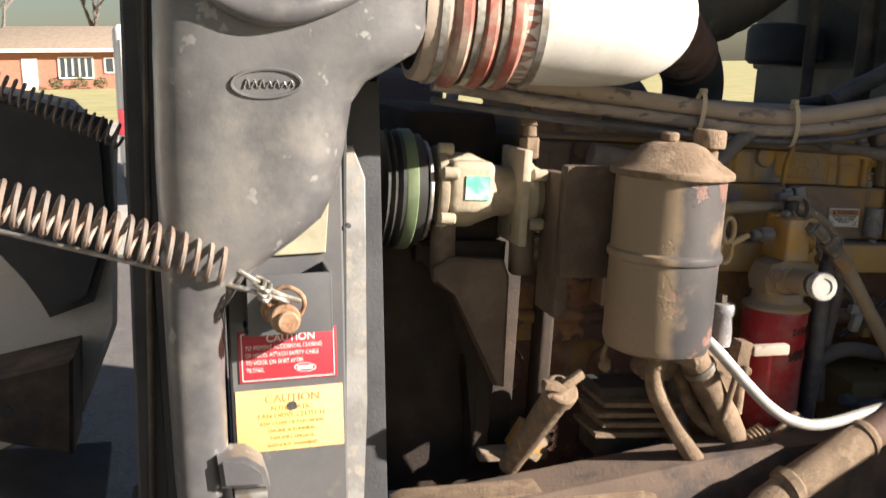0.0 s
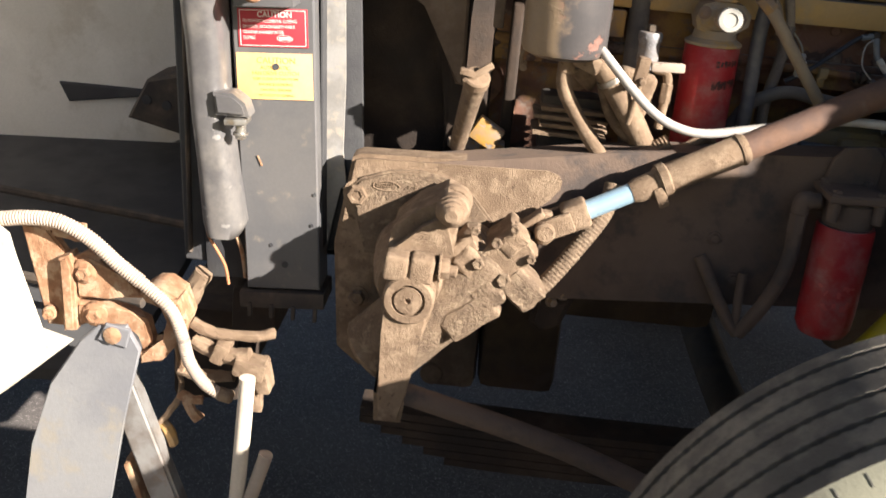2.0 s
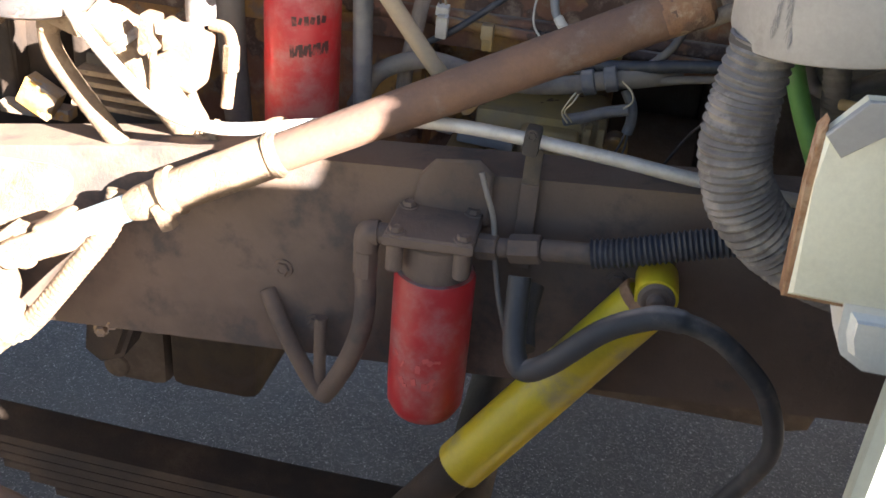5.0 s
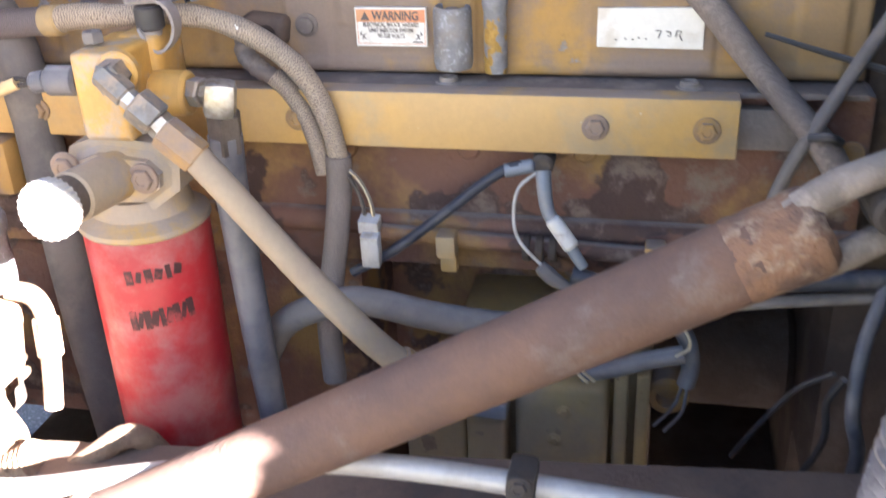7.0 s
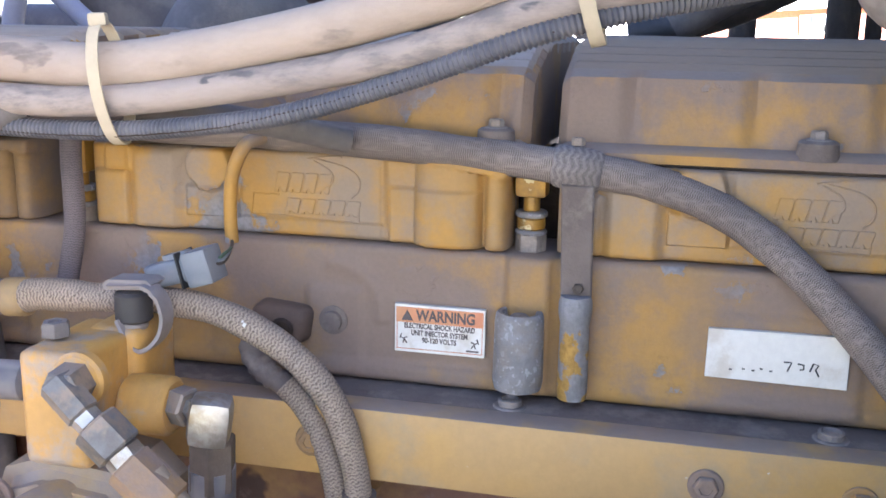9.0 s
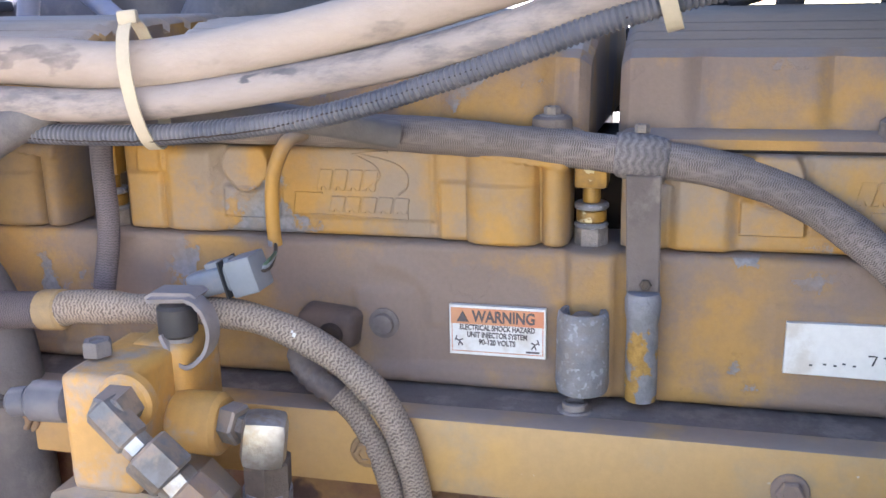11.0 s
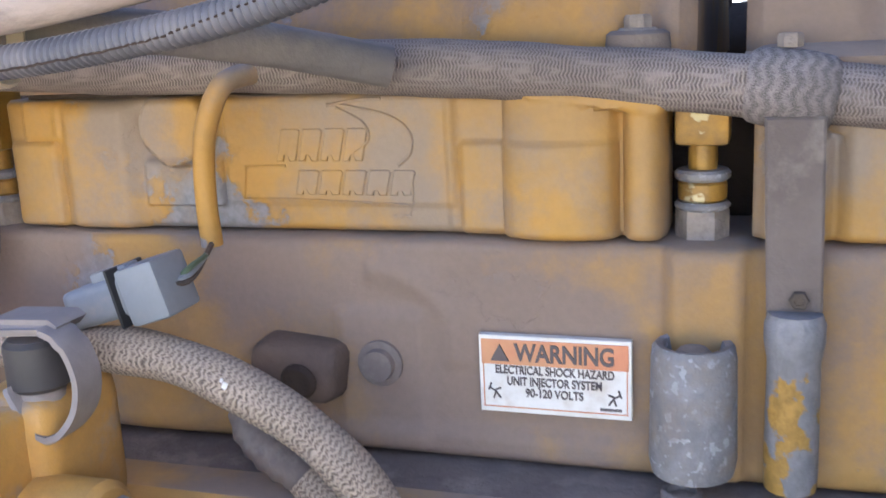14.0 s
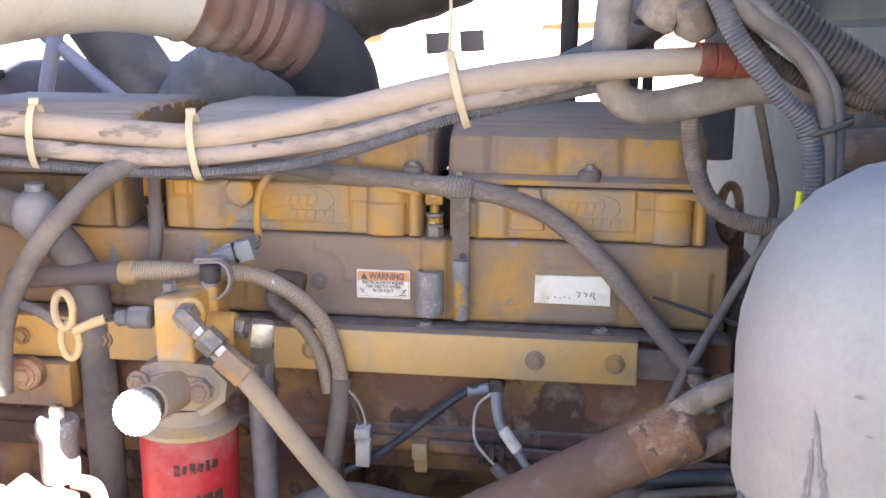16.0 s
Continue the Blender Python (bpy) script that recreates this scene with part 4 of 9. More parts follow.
# warning and part labels
LX0, LX1, LZ0, LZ1, LYF = 0.1990, 0.2635, 1.3720, 1.4063, 0.1405
LCX = (LX0 + LX1) / 2
bm = B()
slab(bm, [(LX0, LZ0), (LX1, LZ0), (LX1, LZ1), (LX0, LZ1)], LYF, LYF + 0.004, bev=0.0002)
warn = part("warning_label", bm, decal_white, head_part, "white and orange warning label")
bm = B()
box(bm, (LCX, LYF - 0.0001, LZ1 - 0.0072), (0.0622, 0.0006, 0.0110), bev=0)
part("orange_band", bm, decal_orange, warn)
bm = B()
for c, w, h in (((LCX, LZ0 + 0.0024), 0.0618, 0.0004), ((LX0 + 0.0018, LZ0 + 0.0130), 0.0004, 0.0212), ((LX1 - 0.0018, LZ0 + 0.0130), 0.0004, 0.0212)):
    box(bm, (c[0], LYF - 0.0001, c[1]), (w, 0.0006, h), bev=0)
part("border", bm, decal_orange, warn)
text("print_line", "WARNING", (LCX + 0.0045, LYF - 0.0006, LZ1 - 0.0074), 0.0108, faded_ink, warn, squeeze=0.80, bold=0.00025)
bm = B()
slab(bm, [(LX0 + 0.0052, LZ1 - 0.0110), (LX0 + 0.0132, LZ1 - 0.0110), (LX0 + 0.0092, LZ1 - 0.0036)], LYF - 0.0012, LYF - 0.0005, bev=0)
part("symbol", bm, faded_ink, warn)
for sx, m_ in ((LX0 + 0.0068, 1), (LX1 - 0.0072, -1)):  # small hazard sign drawn as plain strokes
    bm = B()
    for pts in ([(-0.0026, 0.0022), (0.0002, 0.0004), (-0.0008, -0.0026)], [(0.0002, 0.0004), (0.0022, -0.0024)], [(-0.0018, 0.0042), (-0.0030, 0.0010)], [(0.0, 0.0012), (0.0024, 0.0020)]):
        sweep(bm, [(sx + m_ * u, LYF - 0.0003, LZ0 + 0.0088 + v) for u, v in pts], 0.00045, seg=5, smooth=False)
    part("symbol", bm, faded_ink, warn)
for i, (words, dz, size) in enumerate((("ELECTRICAL SHOCK HAZARD", 0.0192, 0.0052), ("UNIT INJECTOR SYSTEM", 0.0142, 0.0052), ("90-120 VOLTS", 0.0092, 0.0052))):
    text("print_line", words, (LCX, LYF - 0.0004, LZ0 + dz), size, faded_ink, warn, ext=0.0002, squeeze=0.72 if i < 2 else 0.78, bold=0.00012)
bm = B()
box(bm, (LX1 - 0.0085, LYF - 0.0001, LZ0 + 0.0042), (0.009, 0.0006, 0.0011), bev=0)
part("print_bar", bm, faded_ink, warn)
bm = B()
slab(bm, [(0.4110, 1.3745), (0.4990, 1.3735), (0.4985, 1.4085), (0.4115, 1.4075)], 0.1395, 0.144, bev=0.0003)
card = part("part_label", bm, decal_white, head_part, "white label with worn print")
for x, pts in ((0.4620, ((-0.0025, 0.004), (0.0022, 0.004), (0.0, -0.002))), (0.4700, ((-0.002, 0.0035), (0.0018, 0.003), (0.0018, 0.0), (-0.0005, -0.0005))), (0.4785, ((-0.0028, -0.001), (-0.001, 0.0045), (0.0022, 0.0035), (0.0005, 0.0005), (0.0028, -0.004)))):
    bm = B()
    sweep(bm, [(x + u, 0.1395, 1.3850 + v) for u, v in pts], 0.0006, seg=5, smooth=False)
    part("worn_print", bm, ink, card)
bm = B()
for x, z in ((0.4270, 1.381), (0.4350, 1.382), (0.4410, 1.3815), (0.4460, 1.383), (0.4520, 1.382)):
    box(bm, (x, 0.1394, z), (0.0018, 0.0008, 0.0009), bev=0)
tagged(part("worn_print", bm, ink, card), kind="stuff")
# control box low on the block
bm = B()
box(bm, (0.375, 0.245, 0.985), (0.20, 0.27, 0.19), bev=0.012)
olive = mat("dusty_olive_yellow", (0.44, 0.31, 0.12), 0.8, second=(0.35, 0.25, 0.12), scale=8, dust=(0.30, 0.235, 0.16), dust_at=0.55, soft=0.16, worn=(0.16, 0.09, 0.05), worn_at=0.66, worn_scale=30)
ecm = part("control_module", bm, olive, engine, "dusty yellow control box")
for c, size, v in (((0.3915, 0.098, 0.985), (0.089, 0.036, 0.165), 0.010), ((0.319, 0.105, 0.965), (0.038, 0.06, 0.12), 0.005), ((0.268, 0.11, 0.960), (0.060, 0.06, 0.12), 0.005),
                   ((0.447, 0.115, 0.985), (0.013, 0.06, 0.19), 0.003), ((0.467, 0.120, 0.985), (0.012, 0.07, 0.195), 0.003)):
    bm = B()
    box(bm, c, size, bev=v, seg=3)
    part("cover_plate", bm, olive, ecm)
for x, z in ((0.394, 1.038), (0.385, 1.005)):
    bm = B()
    hexbolt(bm, (x, 0.080, z), (0, -1, 0), 0.0045, 0.004)
    part("bolt", bm, olive, ecm)
bm = B()
lathe(bm, (0.490, 0.14, 1.045), (0.490, -1, 1.045), [(0.008, 0), (0.019, 0), (0.020, 0.03), (0.017, 0.034), (0.011, 0.034), (0.010, 0.02), (0.0, 0.02)], 24)
part("port", bm, yellow_dusty, ecm)
bm = B()
box(bm, (0.300, 0.075, 1.046), (0.085, 0.03, 0.018), rot=(0, 3, 0), bev=0.004)
cyl(bm, (0.250, 0.075, 1.055), (0.225, 0.07, 1.060), 0.012, seg=14, bev=0.002)
part("plug", bm, grey_plastic, ecm, "grey wiring plug")
bm = B()
box(bm, (0.67, 0.45, 1.14), (0.08, 0.58, 0.5), bev=0.06)
part("flywheel_housing", bm, shaded_brown, engine, "dark brown flywheel housing")
# Dark shapes added from here to close the unlit gap behind the block.
bm = B()
lathe(bm, (0.63, 0.5, 0.93), (1.3, 0.5, 0.93), [(0.0, 0), (0.26, 0), (0.265, 0.03), (0.235, 0.12), (0.19, 0.24), (0.18, 0.42), (0.0, 0.42)], 36)
part("bell_housing", bm, shaded_brown, engine, "dark brown bell housing shape filling the gap")
bm = B()
box(bm, (0.70, 0.48, 0.66), (0.46, 0.56, 0.30), bev=0.05)
part("gearbox", bm, shaded_brown, engine, "dark brown gearbox shape filling the gap")
bm = B()
box(bm, (0.545, 0.60, 1.07), (0.17, 0.34, 0.20), bev=0.02)
part("rear_gap_filler", bm, shaded_brown, engine)
bm = B()
cyl(bm, (0.47, 0.32, 0.97), (0.63, 0.32, 0.97), 0.062, seg=28, bev=0.01)
part("starter_motor", bm, shaded_brown, engine, "dark brown starter shape filling the gap")

# ---- tyre ----
wheel = thing("truck_wheel", "large dusty black truck tyre on a white wheel", "wheel", (0.352, -0.94, -0.055))
WC, R = Vector((0.352, -0.942, 0.505)), 0.562
bm = B()
prof = [(0.343, -0.02), (0.37, -0.005), (0.42, 0.008), (0.4695, 0.0110), (0.4705, 0.0110), (0.49, 0.0125), (0.515, 0.010), (0.545, 0.001), (0.557, -0.010)]
half = 0.135
outer = [(r, half + h) for r, h in prof]
tread = []
grooves = (0.092, 0.046, 0.0, -0.046, -0.092)
for g in grooves:
    tread += [(R, g + 0.0065), (R - 0.013, g + 0.0045), (R - 0.013, g - 0.0045), (R, g - 0.0065)]
inner = [(r, -h) for r, h in outer[::-1]]
lathe(bm, WC, WC + Vector((0, -1, 0)), [*outer, (R - 0.001, 0.122), *tread, (R - 0.001, -0.122), *inner], 360)
for v in bm.verts:  # fine teeth along the rib edges
    d = v.co - WC
    if abs(math.hypot(d.x, d.z) - R) < 0.0005:
        k = round(math.atan2(d.z, d.x) * 180 / math.pi)
        g = min(grooves, key=lambda q: abs(-d.y - q))
        if k % 2 and abs(-d.y - g) < 0.008:
            v.co.y += 0.0026 if -d.y > g else -0.0026
tyre = part("tyre", bm, [tread_mat, side_mat, side_inner], wheel, "worn ribbed tyre with a dusty sidewall", angle=30)
for p in tyre.data.polygons:
    q = TILT.inverted() @ (p.center + Vector(wheel.location))
    r = math.hypot(q.x - WC.x, q.z - WC.z)
    p.material_index = (1 if r > 0.470 else 2) if abs(q.y - WC.y) > 0.1215 else 0
bm = B()
box(bm, (0.5515, -half + 0.0045, 0), (0.015, 0.0014, 0.0016), rot=(0, 0, 42), bev=0)
sipe_mesh = bpy.data.meshes.new("shoulder_sipe")
bm.to_mesh(sipe_mesh)
bm.free()
sipe_mesh.materials.append(side_inner)
for i in range(92):  # short cuts round the shoulder
    cut_mark = new("shoulder_sipe", sipe_mesh)
    cut_mark.parent = tyre
    cut_mark.matrix_local = Matrix.Translation(-Vector(wheel.location)) @ TILT @ Matrix.Translation(WC) @ Matrix.Rotation(-2 * math.pi * i / 92, 4, "Y")
for rr, rise in ((0.527, 0.0078), (0.500, 0.0130), (0.470, 0.0124), (0.428, 0.0098), (0.362, -0.006)):
    bm = B()
    lathe(bm, WC, WC + Vector((0, -1, 0)), [(rr - 0.003, half + rise - 0.004), (rr, half + rise), (rr + 0.003, half + rise - 0.004)], 120)
    part("sidewall_ring", bm, side_mat if rr > 0.42 else side_inner, tyre)
for i in range(7):  # dark maker's mark on the sidewall as plain slanted blocks
    a = radians(94.2 - 10.6 * i)
    bm = B()
    slab(bm, [(-0.031, -0.019), (-0.014, -0.019), (-0.008, -0.006), (0.006, -0.006), (0.008, -0.019), (0.026, -0.019), (0.031, 0.012), (0.026, 0.019), (-0.010, 0.019)], -0.0012, 0.003, bev=0.0008)
    for v in bm.verts:
        v.co.y -= 0.26 * v.co.z
    bm.transform(Matrix.Translation(WC + Vector((math.cos(a) * 0.390, -half - 0.0008, math.sin(a) * 0.390))) @ Matrix.Rotation(math.pi / 2 - a, 4, "Y"))
    part("raised_mark", bm, tread_mat, tyre, "dark slanted block")
bm = B()
lathe(bm, WC, WC + Vector((0, -1, 0)), [(0.0, 0.03), (0.10, 0.03), (0.11, 0.05), (0.2, 0.04), (0.285, 0.06), (0.312, 0.11), (0.335, 0.118), (0.344, 0.124), (0.340, 0.112), (0.315, 0.08), (0.315, -0.1), (0.344, -0.12), (0.0, -0.1)], 80)
rim = part("rim", bm, rim_white, wheel, "white painted steel wheel")
bm = B()
cyl(bm, WC + Vector((0, -0.03, 0)), WC + Vector((0, -0.09, 0)), 0.085, bev=0.01, seg=32)
part("hub", bm, bare_alu, rim)
for i in range(10):
    bm = B()
    a = 2 * math.pi * i / 10
    hexbolt(bm, WC + Vector((0.14 * math.cos(a), -0.045, 0.14 * math.sin(a))), (0, -1, 0), 0.018, 0.028)
    part("wheel_nut", bm, bare_alu, rim)

copy_thing(wheel, Matrix.Translation(Vector(wheel.location) + Vector((0, 2.72, 0))))

# ---- radiator, intake duct and front panel ----
LEAN = -4.0  # stands upright on the level frame

radiator = thing("radiator", "black painted radiator with a side channel panel", "radiator", (-0.88, 0.4, 0.66))
bm = B()
box(bm, (-0.945, 0.47, 1.23), (0.09, 1.16, 1.08), rot=(0, LEAN, 0), bev=0.01)
part("core", bm, hood_dark, radiator)
bm = B()
slab(bm, [(-0.925, 1.62), (-0.765, 1.62), (-0.708, 0.70), (-0.858, 0.69)], -0.146, -0.05, bev=0.003)
panel = part("side_panel", bm, panel_black, radiator, "flat black painted side panel with decals")
bm = B()
slab(bm, [(-1.045, 1.80), (-0.985, 1.80), (-0.955, 0.72), (-1.002, 0.72)], -0.10, -0.05, bev=0.004)
part("front_post", bm, hood_dark, radiator, "black rubber edged post")
bm = B()
slab(bm, [(-1.016, 1.78), (-1.006, 1.78), (-0.984, 0.74), (-0.992, 0.74)], -0.112, -0.09, bev=0.003)
part("seal_strip", bm, dark_iron, radiator)
bm = B()
box(bm, (-0.785, -0.10, 0.672), (0.175, 0.11, 0.035), rot=(0, LEAN, 0), bev=0.004)
for i in range(4):
    box(bm, (-0.85 + 0.045 * i, -0.155, 0.648), (0.008, 0.012, 0.03), bev=0.002)
part("lower_bracket", bm, dark_iron, radiator, "dark bracket under the panel")
for x, z in ((-0.782, 0.750), (-0.727, 0.905), (-0.73, 0.84), (-0.744, 1.40), (-0.81, 0.79)):
    bm = B()
    cyl(bm, (x, -0.1485, z), (x, -0.140, z), 0.0065 if z == 0.75 else 0.0035, seg=14)
    part("hole", bm, hood_dark, panel)
bm = B()
box(bm, (-0.8375, -0.1472, 0.964), (0.0030, 0.003, 0.022), rot=(0, -24, 0), bev=0)
part("scratch", bm, rust, panel)
# open pocket for the hood catch
bm = B()
box(bm, (-0.825, -0.212, 1.308), (0.104, 0.004, 0.078), rot=(0, LEAN, 0), bev=0.0015)
for s in (-1, 1):
    box(bm, (-0.825 + s * 0.0515, -0.180, 1.3085 + s * 0.0036), (0.004, 0.068, 0.079), rot=(0, LEAN, 0), bev=0.0015)
box(bm, (-0.828, -0.178, 1.270), (0.104, 0.066, 0.004), rot=(0, LEAN, 0), bev=0.0015)
pocket = part("catch_pocket", bm, panel_black, panel, "open topped sheet metal pocket")
bm = B()
slab(bm, [(-0.880, 1.356), (-0.774, 1.364), (-0.772, 1.45), (-0.880, 1.45)], -0.152, -0.146, bev=0.001)
part("backing_plate", bm, pale_plate, panel, "bright cream plate behind the pocket")
bm = B()
for i, (r, y) in enumerate(((0.020, -0.218), (0.018, -0.226), (0.0165, -0.236), (0.019, -0.246), (0.014, -0.255))):
    cyl(bm, (-0.843 + 0.003 * i, y, 1.304 - 0.002 * i), (-0.843 + 0.003 * i, y - 0.007, 1.304 - 0.002 * i), r, seg=18, bev=0.002)
hook = part("hook_bolt", bm, rust, panel, "rusty hook bolt with wire round it")
bm = B()
sweep(bm, [(-0.805 + 0.022 * math.cos(a) - 0.026, -0.232 - 0.004 * math.sin(2 * a), 1.312 + 0.022 * math.sin(a)) for a in np.linspace(0, 6.28, 14)], 0.003, seg=7, n=3)
part("wire_loop", bm, rust, hook)


def decal(name, cx, cz, w, h, material, label):
    bm = B()
    box(bm, (cx, -0.1468, cz), (w, 0.0022, h), rot=(0, LEAN, 0), bev=0.0005)
    return part(name, bm, material, panel, label)


def line_at(cx, cz, dx, dz):
    a = radians(4)
    return (cx + dx * math.cos(a) - dz * math.sin(a), -0.1482, cz + dz * math.cos(a) + dx * math.sin(a))


red = decal("caution_decal", -0.8185, 1.2225, 0.1315, 0.071, decal_red, "red caution decal with white print")
bm = B()
for dx, dz, w, h in ((0, 0.0325, 0.124, 0.0012), (0, -0.0325, 0.124, 0.0012), (0.0615, 0, 0.0012, 0.066), (-0.0615, 0, 0.0012, 0.066)):
    box(bm, line_at(-0.8185, 1.2225, dx, dz), (w, 0.0008, h), rot=(0, LEAN, 0), bev=0)
part("border", bm, decal_white, red)
text("print_line", "CAUTION", line_at(-0.8185, 1.2225, 0.004, 0.0245), 0.0145, decal_white, red, rot=(90, LEAN, 0), bold=0.0002, ext=0.0003)
for i, words in enumerate(("TO PREVENT ACCIDENTAL CLOSING", "OF HOOD, ATTACH SAFETY CABLE", "TO HOOK ON SKIRT AFTER", "TILTING.")):
    text("print_line", words, line_at(-0.8185, 1.2225, -0.057, 0.0125 - 0.0103 * i), 0.0082, decal_white, red, rot=(90, LEAN, 0), align="LEFT", squeeze=0.75, ext=0.0003)
bm = B()
c = line_at(-0.8185, 1.2225, 0.022, -0.019)
lathe(bm, c, (c[0], c[1] - 1, c[2]), [(0.015, 0.0), (0.015, 0.0006), (0.0135, 0.0006), (0.0135, 0.0)], 32)
bm.transform(Matrix.Translation(c) @ Matrix.Diagonal((1, 1, 0.42, 1)) @ Matrix.Translation(-Vector(c)))
box(bm, c, (0.021, 0.001, 0.005), rot=(0, LEAN, 0), bev=0)
part("oval_badge", bm, decal_white, red)
amber = decal("fan_decal", -0.8125, 1.1320, 0.145, 0.088, decal_yellow, "amber fan caution decal, faded print")
text("print_line", "CAUTION", line_at(-0.8125, 1.132, 0.004, 0.030), 0.0165, decal_ink, amber, rot=(90, LEAN, 0), ext=0.0003)
for i, words in enumerate(("AUTOMATIC", "FAN DRIVE CLUTCH", "KEEP CLEAR OF FAN WHEN", "ENGINE IS RUNNING", "FAN WILL ENGAGE", "WITHOUT WARNING")):
    text("print_line", words, line_at(-0.8125, 1.132, 0.002, 0.0165 - 0.0105 * i), 0.0108 if i < 2 else 0.0075, decal_ink, amber, rot=(90, LEAN, 0), ext=0.0003, squeeze=0.92)
bm = B()
cyl(bm, (-0.811, -0.1492, 1.151), (-0.811, -0.14, 1.151), 0.0065, seg=14)
part("hole", bm, hood_dark, amber)

# shroud flange beside the panel, and the fan behind it
shroud = thing("fan_shroud", "black fan shroud with a bright worn edge flange", "fan shroud", (-0.66, 0.4, 0.72))
bm = B()
slab(bm, [(-0.744, 1.50), (-0.728, 1.50), (-0.708, 1.455), (-0.700, 1.30), (-0.690, 1.12), (-0.690, 0.97), (-0.672, 0.885), (-0.690, 0.90), (-0.712, 0.76), (-0.722, 0.76)], -0.055, -0.045, bev=0.002)
part("edge_flange", bm, white_flange, shroud, "bright worn pale edge")
bm = B()
slab(bm, [(-0.750, 1.53), (-0.745, 1.53), (-0.712, 0.76), (-0.718, 0.76)], -0.10, -0.045, bev=0.001)
part("edge_flange", bm, hood_dark, shroud)
for y0, y1, z0, z1 in ((-0.04, -0.02, 0.74, 1.60), (0.93, 0.95, 0.74, 1.60), (-0.04, 0.95, 1.585, 1.60), (-0.04, 0.95, 0.74, 0.755)):
    bm = B()
    box(bm, (-0.70 - 0.07 * ((z0 + z1) / 2 - 1.1), (y0 + y1) / 2, (z0 + z1) / 2), (0.085, y1 - y0, z1 - z0), rot=(0, LEAN, 0), bev=0.004)
    part("wall", bm, hood_dark, shroud)
fan = thing("cooling_fan", "dark eight bladed cooling fan", "fan", (-0.70, 0.45, 1.1))
bm = B()
cyl(bm, (-0.74, 0.45, 1.16), (-0.66, 0.45, 1.16), 0.10, seg=24, bev=0.01)
part("hub", bm, hood_dark, fan)
for i in range(8):
    a = 2 * math.pi * i / 8 + 0.2
    bm = B()
    box(bm, (0, 0, 0.23), (0.012, 0.12, 0.30), rot=(0, 0, 28), bev=0.003)
    bm.transform(Matrix.Translation((-0.70, 0.45, 1.16)) @ Matrix.Rotation(a, 4, "X"))
    part("blade", bm, hood_dark, fan)

# moulded intake duct
duct = thing("intake_duct", "moulded grey black plastic air intake duct, scuffed", "air duct", (-0.9, -0.17, 0.80))
bm = B()
rows = ((1.92, -1.005, -0.70), (1.80, -1.002, -0.662), (1.66, -0.998, -0.662), (1.632, -0.997, -0.676), (1.612, -0.997, -0.705), (1.592, -0.996, -0.738), (1.565, -0.995, -0.755), (1.50, -0.993, -0.763), (1.458, -0.991, -0.770),
        (1.42, -0.988, -0.788), (1.398, -0.987, -0.812), (1.372, -0.986, -0.845), (1.342, -0.984, -0.880), (1.30, -0.981, -0.904), (1.20, -0.975, -0.902), (1.06, -0.964, -0.893), (0.95, -0.951, -0.876), (0.84, -0.941, -0.858), (0.815, -0.932, -0.868))
rings = []
for z, xl, xr in rows:
    f = min(1.0, max(0.0, (1.42 - z) / 0.25))
    yf = -0.262 + 0.052 * f * f * (3 - 2 * f)
    ring = []
    for i in range(48):
        a = 2 * math.pi * i / 48
        c, s = math.cos(a), math.sin(a)
        ring.append(bm.verts.new(((xl + xr) / 2 + (xr - xl) / 2 * math.copysign(abs(c) ** (0.68 if c > 0 else 0.58), c), (yf - 0.09) / 2 + (-0.09 - yf) / 2 * math.copysign(abs(s) ** 0.62, s), z)))
    rings.append(ring)
for a, b in zip(rings, rings[1:]):
    for i in range(48):
        bm.faces.new((a[i], a[(i + 1) % 48], b[(i + 1) % 48], b[i]))
bm.faces.new(rings[0])
bm.faces.new(rings[-1][::-1])
part("body", bm, duct_plastic, duct, angle=80)
bm = B()
ring = [(-0.866 + 0.040 * math.cos(a), -0.263, 1.584 + 0.0165 * math.sin(a) + 0.07 * 0.04 * math.cos(a)) for a in np.linspace(0, 2 * math.pi, 33)[:-1]]
sweep(bm, [*ring, ring[0]], 0.0022, seg=6, n=2, cap=False)
for i in range(7):  # worn raised script as plain strokes
    x = -0.892 + 0.0085 * i
    sweep(bm, [(x, -0.263, 1.577 + 0.0006 * i), (x + 0.004, -0.2635, 1.588 - 0.002 * (i % 2)), (x + 0.007, -0.263, 1.578 + 0.0006 * i)], 0.0012, seg=5, n=3)
part("oval_badge", bm, duct_plastic, duct, "raised oval badge")
bm = B()
sweep(bm, [(-0.96, -0.262, 1.69), (-0.88, -0.268, 1.665), (-0.80, -0.266, 1.68), (-0.74, -0.262, 1.70)], lambda f: 0.018 * math.sin(math.pi * min(max(f, 0.05), 0.95)), seg=10)
part("moulded_ridge", bm, duct_plastic, duct)
bm = B()
sweep(bm, [(-0.940, -0.16, 0.83), (-0.934, -0.16, 0.800), (-0.9165, -0.16, 0.770), (-0.901, -0.16, 0.740), (-0.893, -0.16, 0.700)], 0.0035, seg=8)
part("copper_wire", bm, mat("copper_wire", (0.50, 0.22, 0.11), 0.5, metal=0.3, dust=(0.36, 0.24, 0.16), dust_at=0.6), duct, "bare copper coloured wire")
